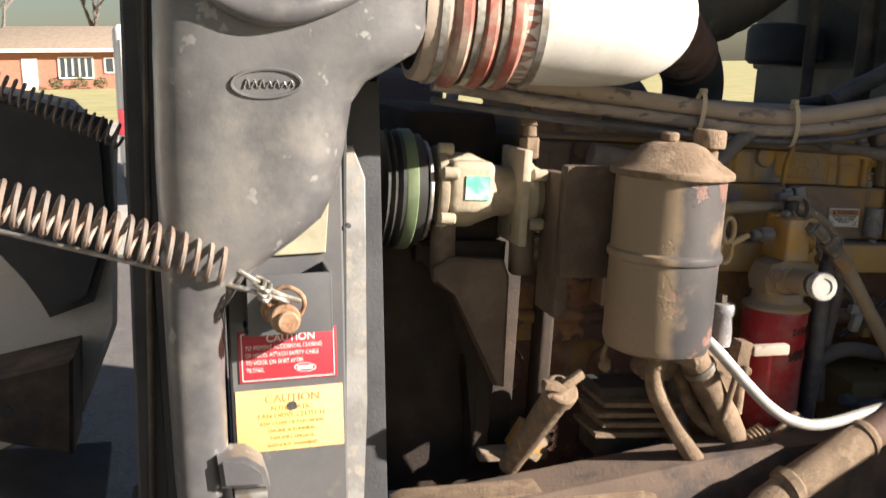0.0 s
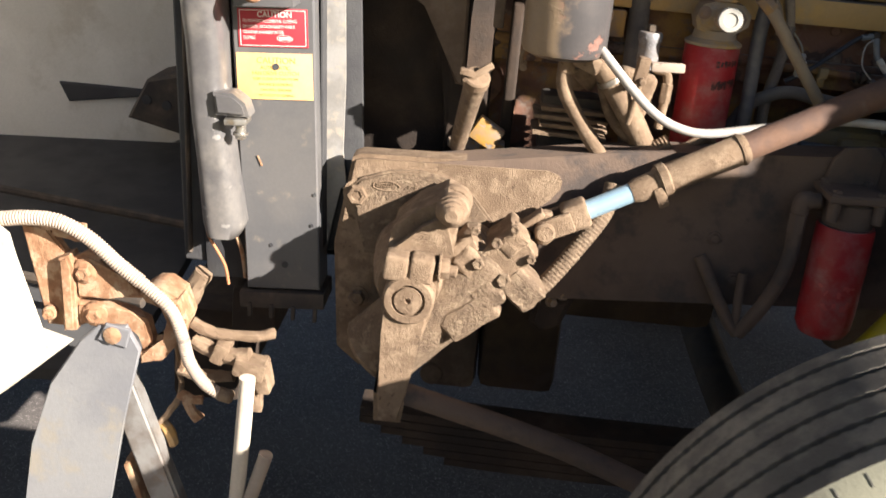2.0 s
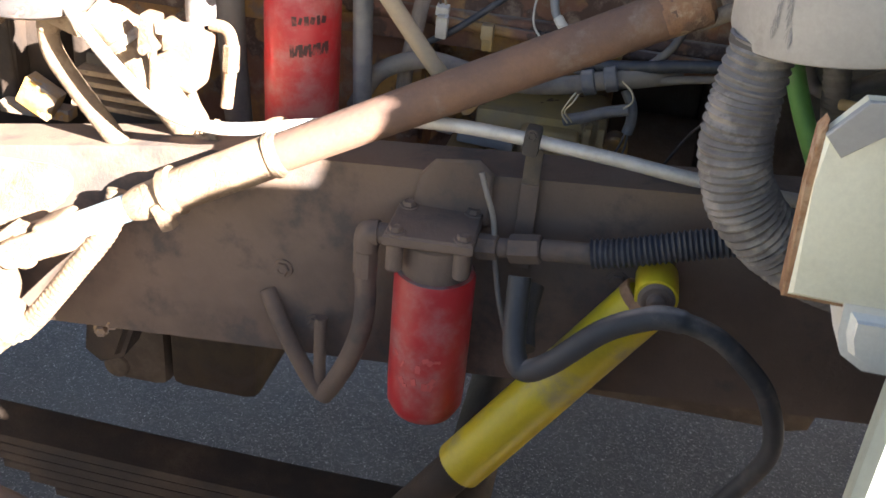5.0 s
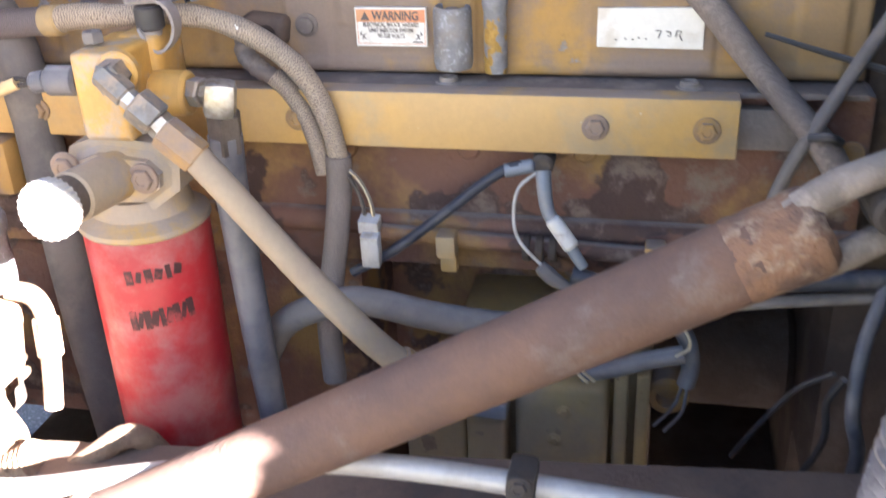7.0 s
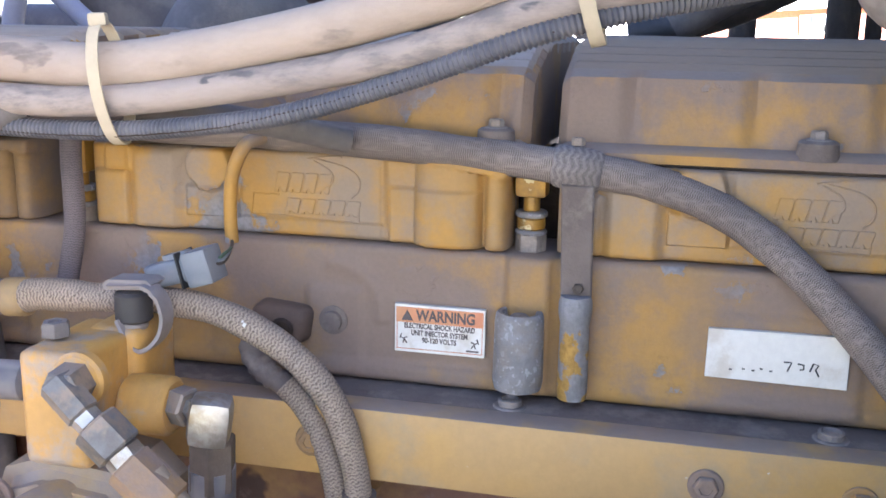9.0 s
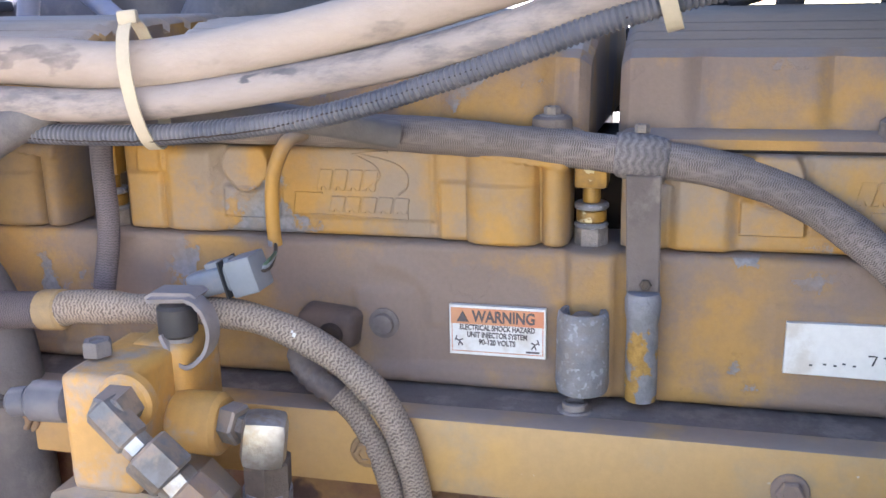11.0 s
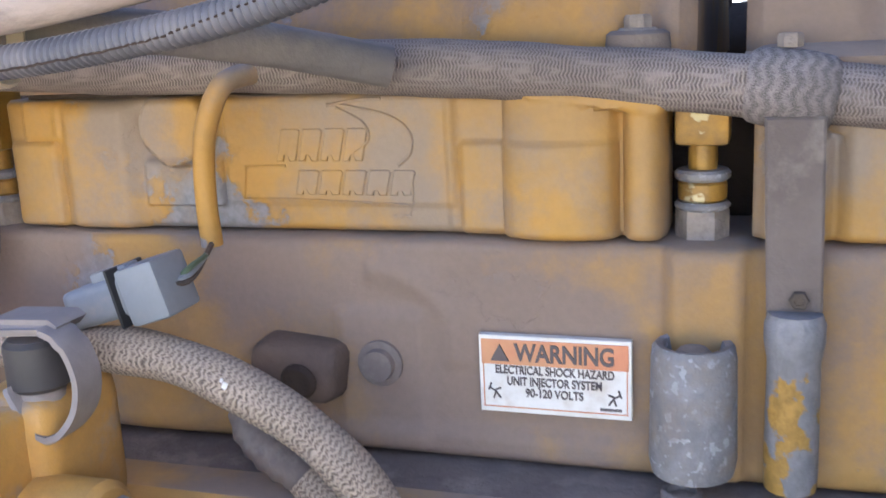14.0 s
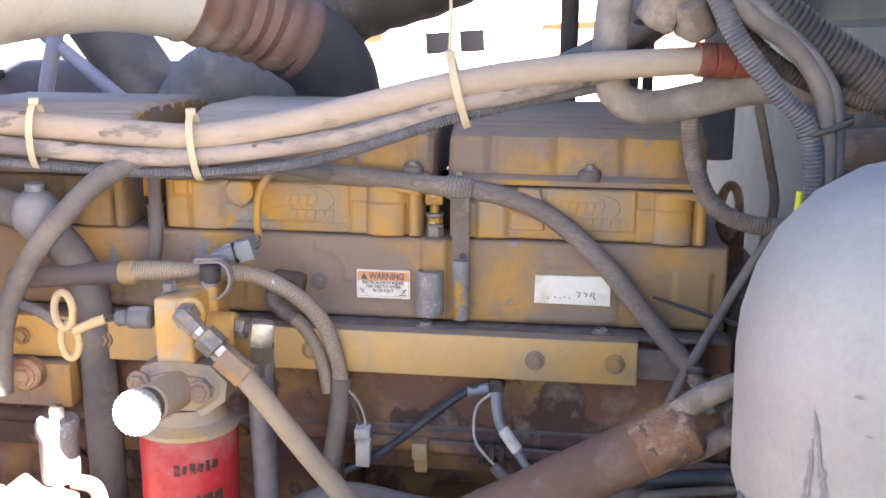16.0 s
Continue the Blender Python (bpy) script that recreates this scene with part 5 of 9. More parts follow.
# catch on the foot
bm = B()
slab(bm, [(-0.912, 1.108), (-0.875, 1.108), (-0.852, 1.092), (-0.843, 1.066), (-0.905, 1.066)], -0.225, -0.165, bev=0.006, seg=2)
catch = part("latch", bm, duct_plastic, duct, "moulded latch tab")
bm = B()
box(bm, (-0.868, -0.205, 1.056), (0.042, 0.045, 0.012), rot=(0, LEAN, 0), bev=0.003)
cyl(bm, (-0.862, -0.205, 1.05), (-0.862, -0.205, 1.022), 0.010, seg=14, bev=0.003)
hexbolt(bm, (-0.862, -0.205, 1.03), (0, 0, -1), 0.010, 0.010)
part("stud", bm, steel, catch, "rust stained steel stud")
bm = B()
sweep(bm, [(-0.895, -0.13, 0.815), (-0.88, -0.13, 0.78), (-0.872, -0.13, 0.75), (-0.866, -0.13, 0.705)], 0.0045, seg=8)
solo("overflow_tube", bm, rust, "short rust red rubber overflow tube", "tube")

# bright intake pipe with its red coupling
pipe = thing("intake_pipe", "bright aluminium intake pipe with clamps", "intake pipe", (-0.5, -0.13, 1.6))
PY, PZ, PR = -0.135, 1.690, 0.094
bm = B()
lathe(bm, (-0.672, PY, PZ), (-0.3, PY, PZ), [(0.080, 0), (PR - 0.002, 0.002), (PR, 0.012), (PR, 0.034), (PR - 0.003, 0.036)], 48)
part("end_collar", bm, pale_hose, pipe, "dusty pale rubber collar")
bm = B()
prof = [(PR - 0.004, 0.034)]
for i in range(3):
    x = 0.038 + 0.034 * i
    prof += [(PR - 0.004, x), (PR + 0.006, x + 0.008), (PR + 0.007, x + 0.018), (PR - 0.004, x + 0.028)]
prof += [(PR - 0.004, 0.165)]
lathe(bm, (-0.672, PY, PZ), (-0.3, PY, PZ), prof, 48)
part("coupling", bm, red_rubber, pipe, "dusty red corrugated rubber coupling")
for x in (0.020, 0.065, 0.100, 0.150):
    bm = B()
    lathe(bm, (-0.672, PY, PZ), (-0.3, PY, PZ), [(PR - 0.002, x), (PR + 0.003, x), (PR + 0.003, x + 0.010), (PR - 0.002, x + 0.010)], 48)
    part("band_clamp", bm, steel, pipe)
bm = B()
sweep(bm, [(-0.54, PY, PZ), (-0.44, PY, PZ), (-0.365, PY + 0.015, PZ + 0.008), (-0.30, -0.035, 1.715), (-0.215, 0.12, 1.738), (-0.13, 0.25, 1.742), (-0.065, 0.345, 1.728)], lambda f: PR - 0.004 - 0.028 * min(1, max(0, f - 0.35) * 2.2), seg=36, n=8)
part("tube", bm, pale_pipe, pipe)
bm = B()
sweep(bm, [(-0.075, 0.33, 1.731), (-0.01, 0.41, 1.706), (0.05, 0.465, 1.672)], lambda f: 0.061, seg=32, n=14, ridge=0.005, pitch=0.031)
part("bellows", bm, mat("brown_bellows", (0.19, 0.11, 0.09), 0.65, second=(0.14, 0.09, 0.08), dust=(0.28, 0.22, 0.19), dust_at=0.56), pipe, "dark brown rubber bellows")
bm = B()
sweep(bm, [(0.04, 0.457, 1.678), (0.075, 0.49, 1.645), (0.092, 0.51, 1.60), (0.095, 0.53, 1.5), (0.09, 0.54, 1.36)], 0.064, seg=28, n=8)
part("elbow", bm, hood_dark, pipe, "black rubber elbow")
tank = thing("surge_tank", "dull grey coolant surge tank beyond the radiator", "coolant tank", (-0.55, 1.0, 1.28))
bm = B()
box(bm, (-0.56, 1.0, 1.45), (0.42, 0.16, 0.34), bev=0.03, seg=3)
part("body", bm, mat("dull_purple_grey", (0.12, 0.11, 0.125), 0.6, second=(0.09, 0.085, 0.095), dust=(0.2, 0.175, 0.165), dust_at=0.6), tank)
bm = B()
cyl(bm, (-0.45, 1.0, 1.61), (-0.45, 1.0, 1.65), 0.035, seg=20, bev=0.006)
part("cap", bm, hood_dark, tank)
# turbo housings and large ducts over the far side
bm = B()
sweep(bm, [(-0.47, 0.66, 1.84), (-0.41, 0.66, 1.775), (-0.355, 0.66, 1.70), (-0.28, 0.66, 1.59), (-0.23, 0.67, 1.48)], 0.058, seg=24)
solo("charge_pipe", bm, grey_hose, "dull grey charge air pipe over the far side", "pipe")
bm = B()
sweep(bm, [(-0.205, 0.64, 1.50), (-0.185, 0.63, 1.56), (-0.135, 0.62, 1.605), (-0.06, 0.62, 1.60), (0.0, 0.63, 1.55), (0.02, 0.64, 1.46)], 0.06, seg=28)
solo("exhaust_elbow", bm, mat("sooty_grey_casting", (0.25, 0.235, 0.235), 0.7, second=(0.17, 0.155, 0.155), scale=7, dust=(0.33, 0.295, 0.265), dust_at=0.54, bump=0.3), "soot grey turbo housing and elbow", "turbo")
bm = B()
sweep(bm, [(-0.06, 0.70, 1.64), (0.0, 0.70, 1.715), (0.09, 0.70, 1.765), (0.2, 0.71, 1.80), (0.33, 0.75, 1.865), (0.5, 0.82, 1.98), (0.6, 0.9, 2.08)], 0.09, seg=28, ridge=0.003, pitch=0.05)
solo("exhaust_duct", bm, mat("dark_duct", (0.10, 0.085, 0.075), 0.7, second=(0.15, 0.125, 0.105), scale=6, dust=(0.22, 0.19, 0.16), dust_at=0.56, bump=0.25), "dark dusty duct rising over the far side", "duct")
for pts, r in (([(-0.375, 0.58, 1.78), (-0.388, 0.58, 1.70), (-0.418, 0.58, 1.585), (-0.425, 0.58, 1.50)], 0.013), ([(-0.50, 0.585, 1.75), (-0.435, 0.585, 1.69), (-0.317, 0.585, 1.594), (-0.23, 0.585, 1.52)], 0.012)):
    bm = B()
    sweep(bm, pts, r, seg=12)
    solo("coolant_tube", bm, mat("blue_tube", (0.27, 0.28, 0.36), 0.5, dust=(0.34, 0.32, 0.33), dust_at=0.55), "dusty blue rubber tube above the valve covers", "tube", "blue tubes")

# hood springs and safety cable
def coil(name, p, q, r, wire, turns, label):
    t = thing(name, label, "spring", q, "hood springs")
    p, q = Vector(p), Vector(q)
    m = along(p, q)
    h = (q - p).length
    n = turns * 14
    pts = [m @ Vector((r * math.cos(2 * math.pi * i / 14), r * math.sin(2 * math.pi * i / 14), h * i / n)) for i in range(n + 1)]
    bm = B()
    sweep(bm, pts, wire, seg=7, smooth=False)
    part("coil", bm, mat(name + "_steel", (0.22, 0.19, 0.165), 0.6, metal=0.3, second=(0.25, 0.17, 0.13), scale=50, dust=(0.34, 0.28, 0.22), dust_at=0.6), t)
    return t


near = coil("hood_spring", (-2.30, -0.31, 1.76), (-0.905, -0.246, 1.365), 0.0235, 0.0036, 92, "long rusty steel hood spring hooked to the catch")
bm = B()
sweep(bm, [(-0.905, -0.246, 1.366), (-0.875, -0.25, 1.348), (-0.845, -0.245, 1.330), (-0.815, -0.238, 1.318)], 0.0032, seg=7)
part("end_hook", bm, steel, near)
bm = B()
for dx, dz in ((0, 0), (0.004, 0.006), (-0.003, 0.010), (0.003, -0.006)):
    sweep(bm, [(-0.872 + dx, -0.262, 1.335 + dz), (-0.862 + dx, -0.266, 1.330 + dz), (-0.858 + dx, -0.25, 1.336 + dz), (-0.868 + dx, -0.245, 1.340 + dz)], 0.003, seg=6)
part("cable_knot", bm, steel, near, "knotted wire end")
coil("hood_spring", (-2.2, 1.0, 1.86), (-1.10, 0.92, 1.425), 0.026, 0.0038, 60, "long dark hood spring on the far side")
bm = B()
sweep(bm, [(-2.3, 0.06, 1.61), (-1.6, -0.08, 1.48), (-1.2, -0.17, 1.395), (-0.87, -0.25, 1.332), (-0.83, -0.235, 1.310)], 0.0032, seg=8)
solo("safety_cable", bm, steel, "thin steel hood safety cable", "cable")

# ---- tilted hood ahead of the radiator ----
hood = thing("hood", "tilted truck hood seen from inside, pale fibreglass and dark liner", "hood", (-1.8, 0.4, 0.3))
bm = B()
slab(bm, [(-3.0, 0.45), (-1.40, 0.62), (-1.20, 0.72), (-1.12, 0.95), (-1.12, 1.40), (-1.22, 1.50), (-3.0, 1.75)], 1.06, 1.10, bev=0.01)
part("far_side", bm, hood_pale, hood, "pale grey fibreglass inner side")
bm = B()
slab(bm, [(-1.75, 0.80), (-1.46, 0.80), (-1.44, 0.785), (-1.72, 0.74)], 1.040, 1.062, bev=0.004)
part("slot", bm, hood_dark, hood)
bm = B()
slab(bm, [(-1.62, 1.56), (-1.14, 1.46), (-1.12, 1.20), (-1.17, 1.02), (-1.27, 0.98), (-1.36, 1.15), (-1.5, 1.25)], 1.00, 1.06, bev=0.02, seg=2)
part("liner_pad", bm, hood_dark, hood, "dark insulating liner")
bm = B()
slab(bm, [(-1.46, 0.76), (-1.20, 0.70), (-1.20, 0.93), (-1.40, 0.88)], 0.84, 1.05, bev=0.008)
bracket = part("lamp_bracket", bm, dark_iron, hood, "dark drilled lamp bracket")
for i in range(3):
    bm = B()
    cyl(bm, (-1.40 + 0.06 * i, 0.85, 0.82 - 0.012 * i), (-1.40 + 0.06 * i, 0.836, 0.82 - 0.012 * i), 0.014, seg=16)
    part("hole", bm, hood_dark, bracket)
bm = B()
box(bm, (-2.0, 0.45, 0.50), (1.75, 1.25, 0.03), rot=(8, -3, 0), bev=0.006)
part("grille_back", bm, hood_dark, hood, "dark grille backing")
for y in (0.02, 0.50):
    bm = B()
    sweep(bm, [(-1.10, y - 0.1, 0.60), (-1.5, y, 0.60), (-2.2, y + 0.12, 0.62)], 0.012, seg=8)
    part("liner_rib", bm, dark_iron, hood)
bm = B()
slab(bm, [(-3.0, -0.12), (-1.284, 0.516), (-1.20, 0.591), (-1.118, 0.664), (-1.183, 0.672), (-1.224, 0.861), (-1.28, 0.905), (-3.0, 1.12)], -0.41, -0.39, bev=0.006)
part("near_side", bm, mat("sunlit_fender_inside", (0.62, 0.58, 0.50), 0.7, second=(0.52, 0.47, 0.39), dust=(0.45, 0.34, 0.24), dust_at=0.6), hood, "pale dirty fender inside")
bm = B()
box(bm, (-2.6, 0.35, 1.2), (0.06, 1.5, 1.5), bev=0.01)
part("hood_top", bm, hood_back, hood)
# fender lip low beside the wheel
bm = B()
slab(bm, [(-0.80, 0.10), (-0.70, 0.345), (-0.66, 0.362), (-0.50, 0.372), (-0.42, 0.35), (-0.30, 0.10)], -0.66, -0.58, bev=0.006)
part("fender_lip", bm, rim_white, hood, "white painted fender lip")

# rusty hood hinge with its hose, arm and rods
def lumpy(bm, size, cuts=3):
    """The uneven skin of a rough casting under caked dust."""
    bmesh.ops.subdivide_edges(bm, edges=[e for e in bm.edges if e.calc_length() > 0.02], cuts=cuts, use_grid_fill=True)
    for v in bm.verts:
        v.co += noise.noise_vector(v.co * 40) * size + noise.noise_vector(v.co * 130) * size * 0.35


hinge = thing("tilt_bracket", "rusty cast hood hinge bracket under dust", "hinge", (-1.03, -0.33, 0.6))
bm = B()
slab(bm, [(-1.222, 0.868), (-1.176, 0.864), (-1.135, 0.81), (-1.132, 0.671), (-1.183, 0.67)], -0.36, -0.335, bev=0.004, seg=2)
part("mounting_plate", bm, rust, hinge)
bm = B()
slab(bm, [(-1.146, 0.815), (-1.128, 0.822), (-1.121, 0.80), (-1.119, 0.675), (-1.142, 0.672)], -0.385, -0.335, bev=0.005, seg=2)
part("flange", bm, rust, hinge)
bm = B()
slab(bm, [(-1.127, 0.812), (-1.099, 0.827), (-1.073, 0.817), (-1.037, 0.779), (-0.995, 0.765), (-1.001, 0.746), (-1.06, 0.741), (-1.122, 0.732)], -0.372, -0.340, bev=0.008, seg=3)
part("upper_arm", bm, rust, hinge)
bm = B()
slab(bm, [(-1.123, 0.727), (-1.06, 0.724), (-1.022, 0.716), (-0.990, 0.704), (-0.981, 0.668), (-0.984, 0.636), (-1.003, 0.636), (-1.001, 0.676), (-1.027, 0.694), (-1.076, 0.70), (-1.121, 0.677)], -0.372, -0.338, bev=0.006, seg=3)
part("lower_arm", bm, rust, hinge)
bm = B()
slab(bm, [(-0.999, 0.762), (-0.98, 0.776), (-0.958, 0.778), (-0.929, 0.760), (-0.914, 0.713), (-0.926, 0.672), (-0.959, 0.631), (-1.0, 0.621), (-1.003, 0.640), (-0.979, 0.650),
          (-0.952, 0.674), (-0.944, 0.714), (-0.957, 0.744), (-0.986, 0.743)], -0.385, -0.305, bev=0.005, seg=2)
part("curved_jaw", bm, rust, hinge)
bm = B()
slab(bm, [(-0.958, 0.752), (-0.925, 0.762), (-0.909, 0.722), (-0.938, 0.716)], -0.392, -0.34, bev=0.004)
part("jaw_cap", bm, rust, hinge)
for x, z, r in ((-1.102, 0.790, 0.0165), (-1.086, 0.707, 0.0175), (-1.172, 0.700, 0.010)):
    bm = B()
    lathe(bm, (x, -0.362, z), (x, -1, z), [(0.0, 0), (r * 1.35, 0), (r * 1.35, 0.013), (r * 1.1, 0.016), (0.0, 0.016)], 20)
    hexbolt(bm, (x, -0.377, z), (0, -1, 0), r * 0.8, 0.010, washer=False)
    part("bolt", bm, rust, hinge)
bm = B()
for x, z, w, h, turn in ((-1.135, 0.857, 0.055, 0.020, 8), (-1.117, 0.858, 0.020, 0.030, 0), (-1.168, 0.868, 0.03, 0.016, -10)):
    box(bm, (x, -0.352, z), (w, 0.03, h), rot=(0, turn, 0), bev=0.005)
part("cable_clip", bm, rust, hinge, "rusty cable clip")

arm_paint = mat("grey_arm_paint", (0.17, 0.172, 0.185), 0.5, second=(0.215, 0.215, 0.22), scale=4, dust=(0.24, 0.22, 0.19), dust_at=0.62)
arm = thing("support_arm", "flat grey painted support arm below the hinge", "arm", (-1.15, -0.38, 0.05))
bm = B()
slab(bm, [(-1.110, 0.660), (-1.074, 0.693), (-1.023, 0.698), (-0.998, 0.65), (-1.032, 0.503), (-1.068, 0.297), (-1.10, 0.02), (-1.11, -0.10), (-1.26, -0.10), (-1.256, 0.02), (-1.237, 0.276), (-1.214, 0.424), (-1.172, 0.562)], -0.390, -0.377, bev=0.003)
part("flat_bar", bm, arm_paint, arm)
bm = B()
slab(bm, [(-1.076, 0.668), (-1.058, 0.702), (-1.012, 0.694), (-1.022, 0.656)], -0.397, -0.389, bev=0.002)
part("square_washer", bm, arm_paint, arm)
bm = B()
lathe(bm, (-1.046, -0.396, 0.680), (-1.046, -1, 0.680), [(0.0, 0), (0.0165, 0), (0.0165, 0.004), (0.010, 0.007), (0.0, 0.008)], 18)
part("pivot_bolt", bm, rust, arm, "rusty pivot bolt")

tilt_tube = thing("tilt_tube", "worn square steel tilt tube with rust flecks", "tube", (-0.9, -0.31, 0.0))
worn_tube = mat("worn_tube_steel", (0.36, 0.35, 0.34), 0.38, metal=0.5, second=(0.24, 0.21, 0.19), scale=14, dust=(0.30, 0.17, 0.09), dust_at=0.63, bump=0.12)
bm = B()
t0, t1 = Vector((-1.075, -0.325, 0.60)), Vector((-0.828, -0.325, -0.12))
td = (t1 - t0).normalized()
tn = Vector((-td.z, 0, td.x))
w = 0.029
sides = []
for u, v in ((-w, -0.022), (w, -0.022), (w, 0.022), (-w, 0.022)):
    sides.append([bm.verts.new(p + tn * u + Vector((0, v, 0))) for p in (t0, t1)])
for a, b in zip(sides, sides[1:] + sides[:1]):
    bm.faces.new((a[0], a[1], b[1], b[0]))
bm.faces.new([q[0] for q in sides][::-1])
bm.faces.new([q[1] for q in sides])
bmesh.ops.bevel(bm, geom=[e for e in bm.edges], offset=0.006, segments=3, affect="EDGES")
part("square_tube", bm, worn_tube, tilt_tube)
bm = B()
box(bm, t0.lerp(t1, 0.52) + Vector((-0.055, 0.01, 0)), (0.014, 0.05, 0.30), rot=(0, -19, 0), bev=0.004)
lumpy(bm, 0.004)
part("inner_strut", bm, rust, tilt_tube, "rusty inner strut")
conduit = thing("wiring_conduit", "pale ribbed wiring conduit over the hinge", "conduit", (-1.03, -0.37, 0.8))
bm = B()
sweep(bm, [(-1.38, -0.385, 0.87), (-1.258, -0.385, 0.88), (-1.194, -0.385, 0.889), (-1.139, -0.385, 0.887), (-1.086, -0.385, 0.861), (-1.032, -0.388, 0.817), (-0.985, -0.392, 0.784), (-0.938, -0.400, 0.748), (-0.918, -0.398, 0.70), (-0.906, -0.390, 0.639), (-0.881, -0.38, 0.591), (-0.850, -0.375, 0.568)], lambda f: 0.0125 if f < 0.6 else 0.0108, seg=16, n=10, ridge=0.0015, pitch=0.0055)
part("sleeve", bm, pale_hose, conduit)
bm = B()
cyl(bm, (-0.858, -0.376, 0.572), (-0.828, -0.372, 0.562), 0.0135, seg=16, bev=0.004)
part("end_boot", bm, dirt_iron, conduit, "dusty end boot")
rod = thing("prop_rod", "pale painted prop rod with a black band", "rod", (-0.84, -0.41, -0.13))
pale_rod = mat("pale_rod", (0.60, 0.52, 0.43), 0.6, dust=(0.45, 0.36, 0.28), dust_at=0.6)
bm = B()
sweep(bm, [(-0.792, -0.412, 0.630), (-0.805, -0.412, 0.421), (-0.828, -0.412, 0.123), (-0.846, -0.41, -0.14)], 0.0150, seg=16)
part("shank", bm, pale_rod, rod)
bm = B()
cyl(bm, (-0.8105, -0.412, 0.350), (-0.8135, -0.412, 0.318), 0.0156, seg=18)
part("band", bm, black_rubber, rod, "black tape band")
bm = B()
sweep(bm, [(-0.752, -0.42, 0.478), (-0.795, -0.42, 0.329), (-0.860, -0.42, 0.151), (-0.94, -0.42, -0.14)], 0.0135, seg=14)
solo("brace_rod", bm, pale_hose, "dusty tan brace rod crossing the prop rod", "rod")

# cast brackets and levers behind the hinge
linkage = thing("bumper_bracket", "dusty jumble of bumper and linkage brackets", "bracket", (-0.9, -0.15, 0.3))
for name, pts, r, material in (("bracket_arm", [(-0.918, -0.33, 0.690), (-0.875, -0.33, 0.672), (-0.80, -0.31, 0.664), (-0.770, -0.29, 0.666)], 0.011, dirt_iron),
                               ("bracket_arm", [(-0.915, -0.33, 0.655), (-0.878, -0.335, 0.640), (-0.845, -0.335, 0.634)], 0.016, dirt_iron),
                               ("knuckle", [(-0.850, -0.345, 0.636), (-0.828, -0.345, 0.634), (-0.803, -0.345, 0.640)], 0.017, dirt_iron),
                               ("upright", [(-0.955, -0.12, 0.705), (-0.975, -0.12, 0.665), (-0.993, -0.12, 0.620)], 0.020, dirt_iron),
                               ("upright", [(-0.957, -0.30, 0.64), (-0.955, -0.30, 0.58), (-0.951, -0.30, 0.52), (-0.975, -0.30, 0.47), (-1.0, -0.30, 0.44)], 0.006, dirt_iron),
                               ("lever", [(-0.945, -0.32, 0.528), (-0.925, -0.325, 0.522), (-0.900, -0.325, 0.523)], 0.009, rust),
                               ("lever", [(-0.930, -0.325, 0.520), (-0.920, -0.33, 0.500), (-0.905, -0.33, 0.482)], 0.011, rust),
                               ("lever", [(-0.950, -0.31, 0.575), (-0.905, -0.315, 0.572), (-0.84, -0.32, 0.578)], 0.012, dirt_iron),
                               ("lever", [(-0.945, -0.31, 0.655), (-0.935, -0.31, 0.61), (-0.940, -0.31, 0.575)], 0.013, rust),
                               ("lever", [(-0.99, -0.29, 0.44), (-0.975, -0.30, 0.43), (-0.965, -0.30, 0.40)], 0.012, yellow_dusty)):
    bm = B()
    sweep(bm, pts, r, seg=8, n=5)
    lumpy(bm, 0.0035, 1)
    part(name, bm, material, linkage)
for c, size, turn in (((-0.800, -0.345, 0.618), (0.062, 0.05, 0.036), 12), ((-0.778, -0.34, 0.600), (0.026, 0.05, 0.062), -12), ((-0.795, -0.33, 0.548), (0.030, 0.03, 0.062), 0), ((-0.860, -0.335, 0.640), (0.03, 0.05, 0.04), 20)):
    bm = B()
    box(bm, c, size, rot=(0, turn, 0), bev=0.007)
    lumpy(bm, 0.003)
    part("clevis", bm, dirt_iron, linkage)
bm = B()
box(bm, (-1.0, 0.55, 0.42), (0.16, 1.0, 0.24), bev=0.02)
box(bm, (-0.86, 0.42, 0.60), (0.1, 1.0, 0.12), bev=0.02)
solo("cross_member", bm, grime_shade_black, "dark front cross member under the radiator", "cross member")

# ---- compressor, reservoir and front of engine ----
comp = thing("air_compressor", "dusty cast air compressor with a green tag", "compressor", (-0.5, 0.06, 1.3))
pale_cast = mat("pale_casting", (0.39, 0.33, 0.24), 0.8, second=(0.29, 0.235, 0.165), scale=16, dust=(0.43, 0.36, 0.26), dust_at=0.55, bump=0.3)
bm = B()
lathe(bm, (-0.583, 0.055, 1.43), (-0.3, 0.055, 1.43), [(0.0, 0), (0.066, 0), (0.068, 0.004), (0.068, 0.012), (0.060, 0.016), (0.058, 0.06), (0.050, 0.078), (0.040, 0.105), (0.040, 0.150), (0.0, 0.150)], 36)
box(bm, (-0.535, 0.022, 1.44), (0.070, 0.07, 0.080), bev=0.012, seg=3)
part("body", bm, pale_cast, comp)
bm = B()
box(bm, (-0.450, 0.045, 1.426), (0.014, 0.115, 0.150), bev=0.004)
part("strap_plate", bm, pale_cast, comp, "pale upright strap plate")
bm = B()
lathe(bm, (-0.443, 0.055, 1.425), (-0.3, 0.055, 1.425), [(0.0, 0), (0.054, 0), (0.056, 0.006), (0.054, 0.020), (0.047, 0.026), (0.044, 0.034), (0.0, 0.034)], 32)
part("end_flange", bm, pale_cast, comp)
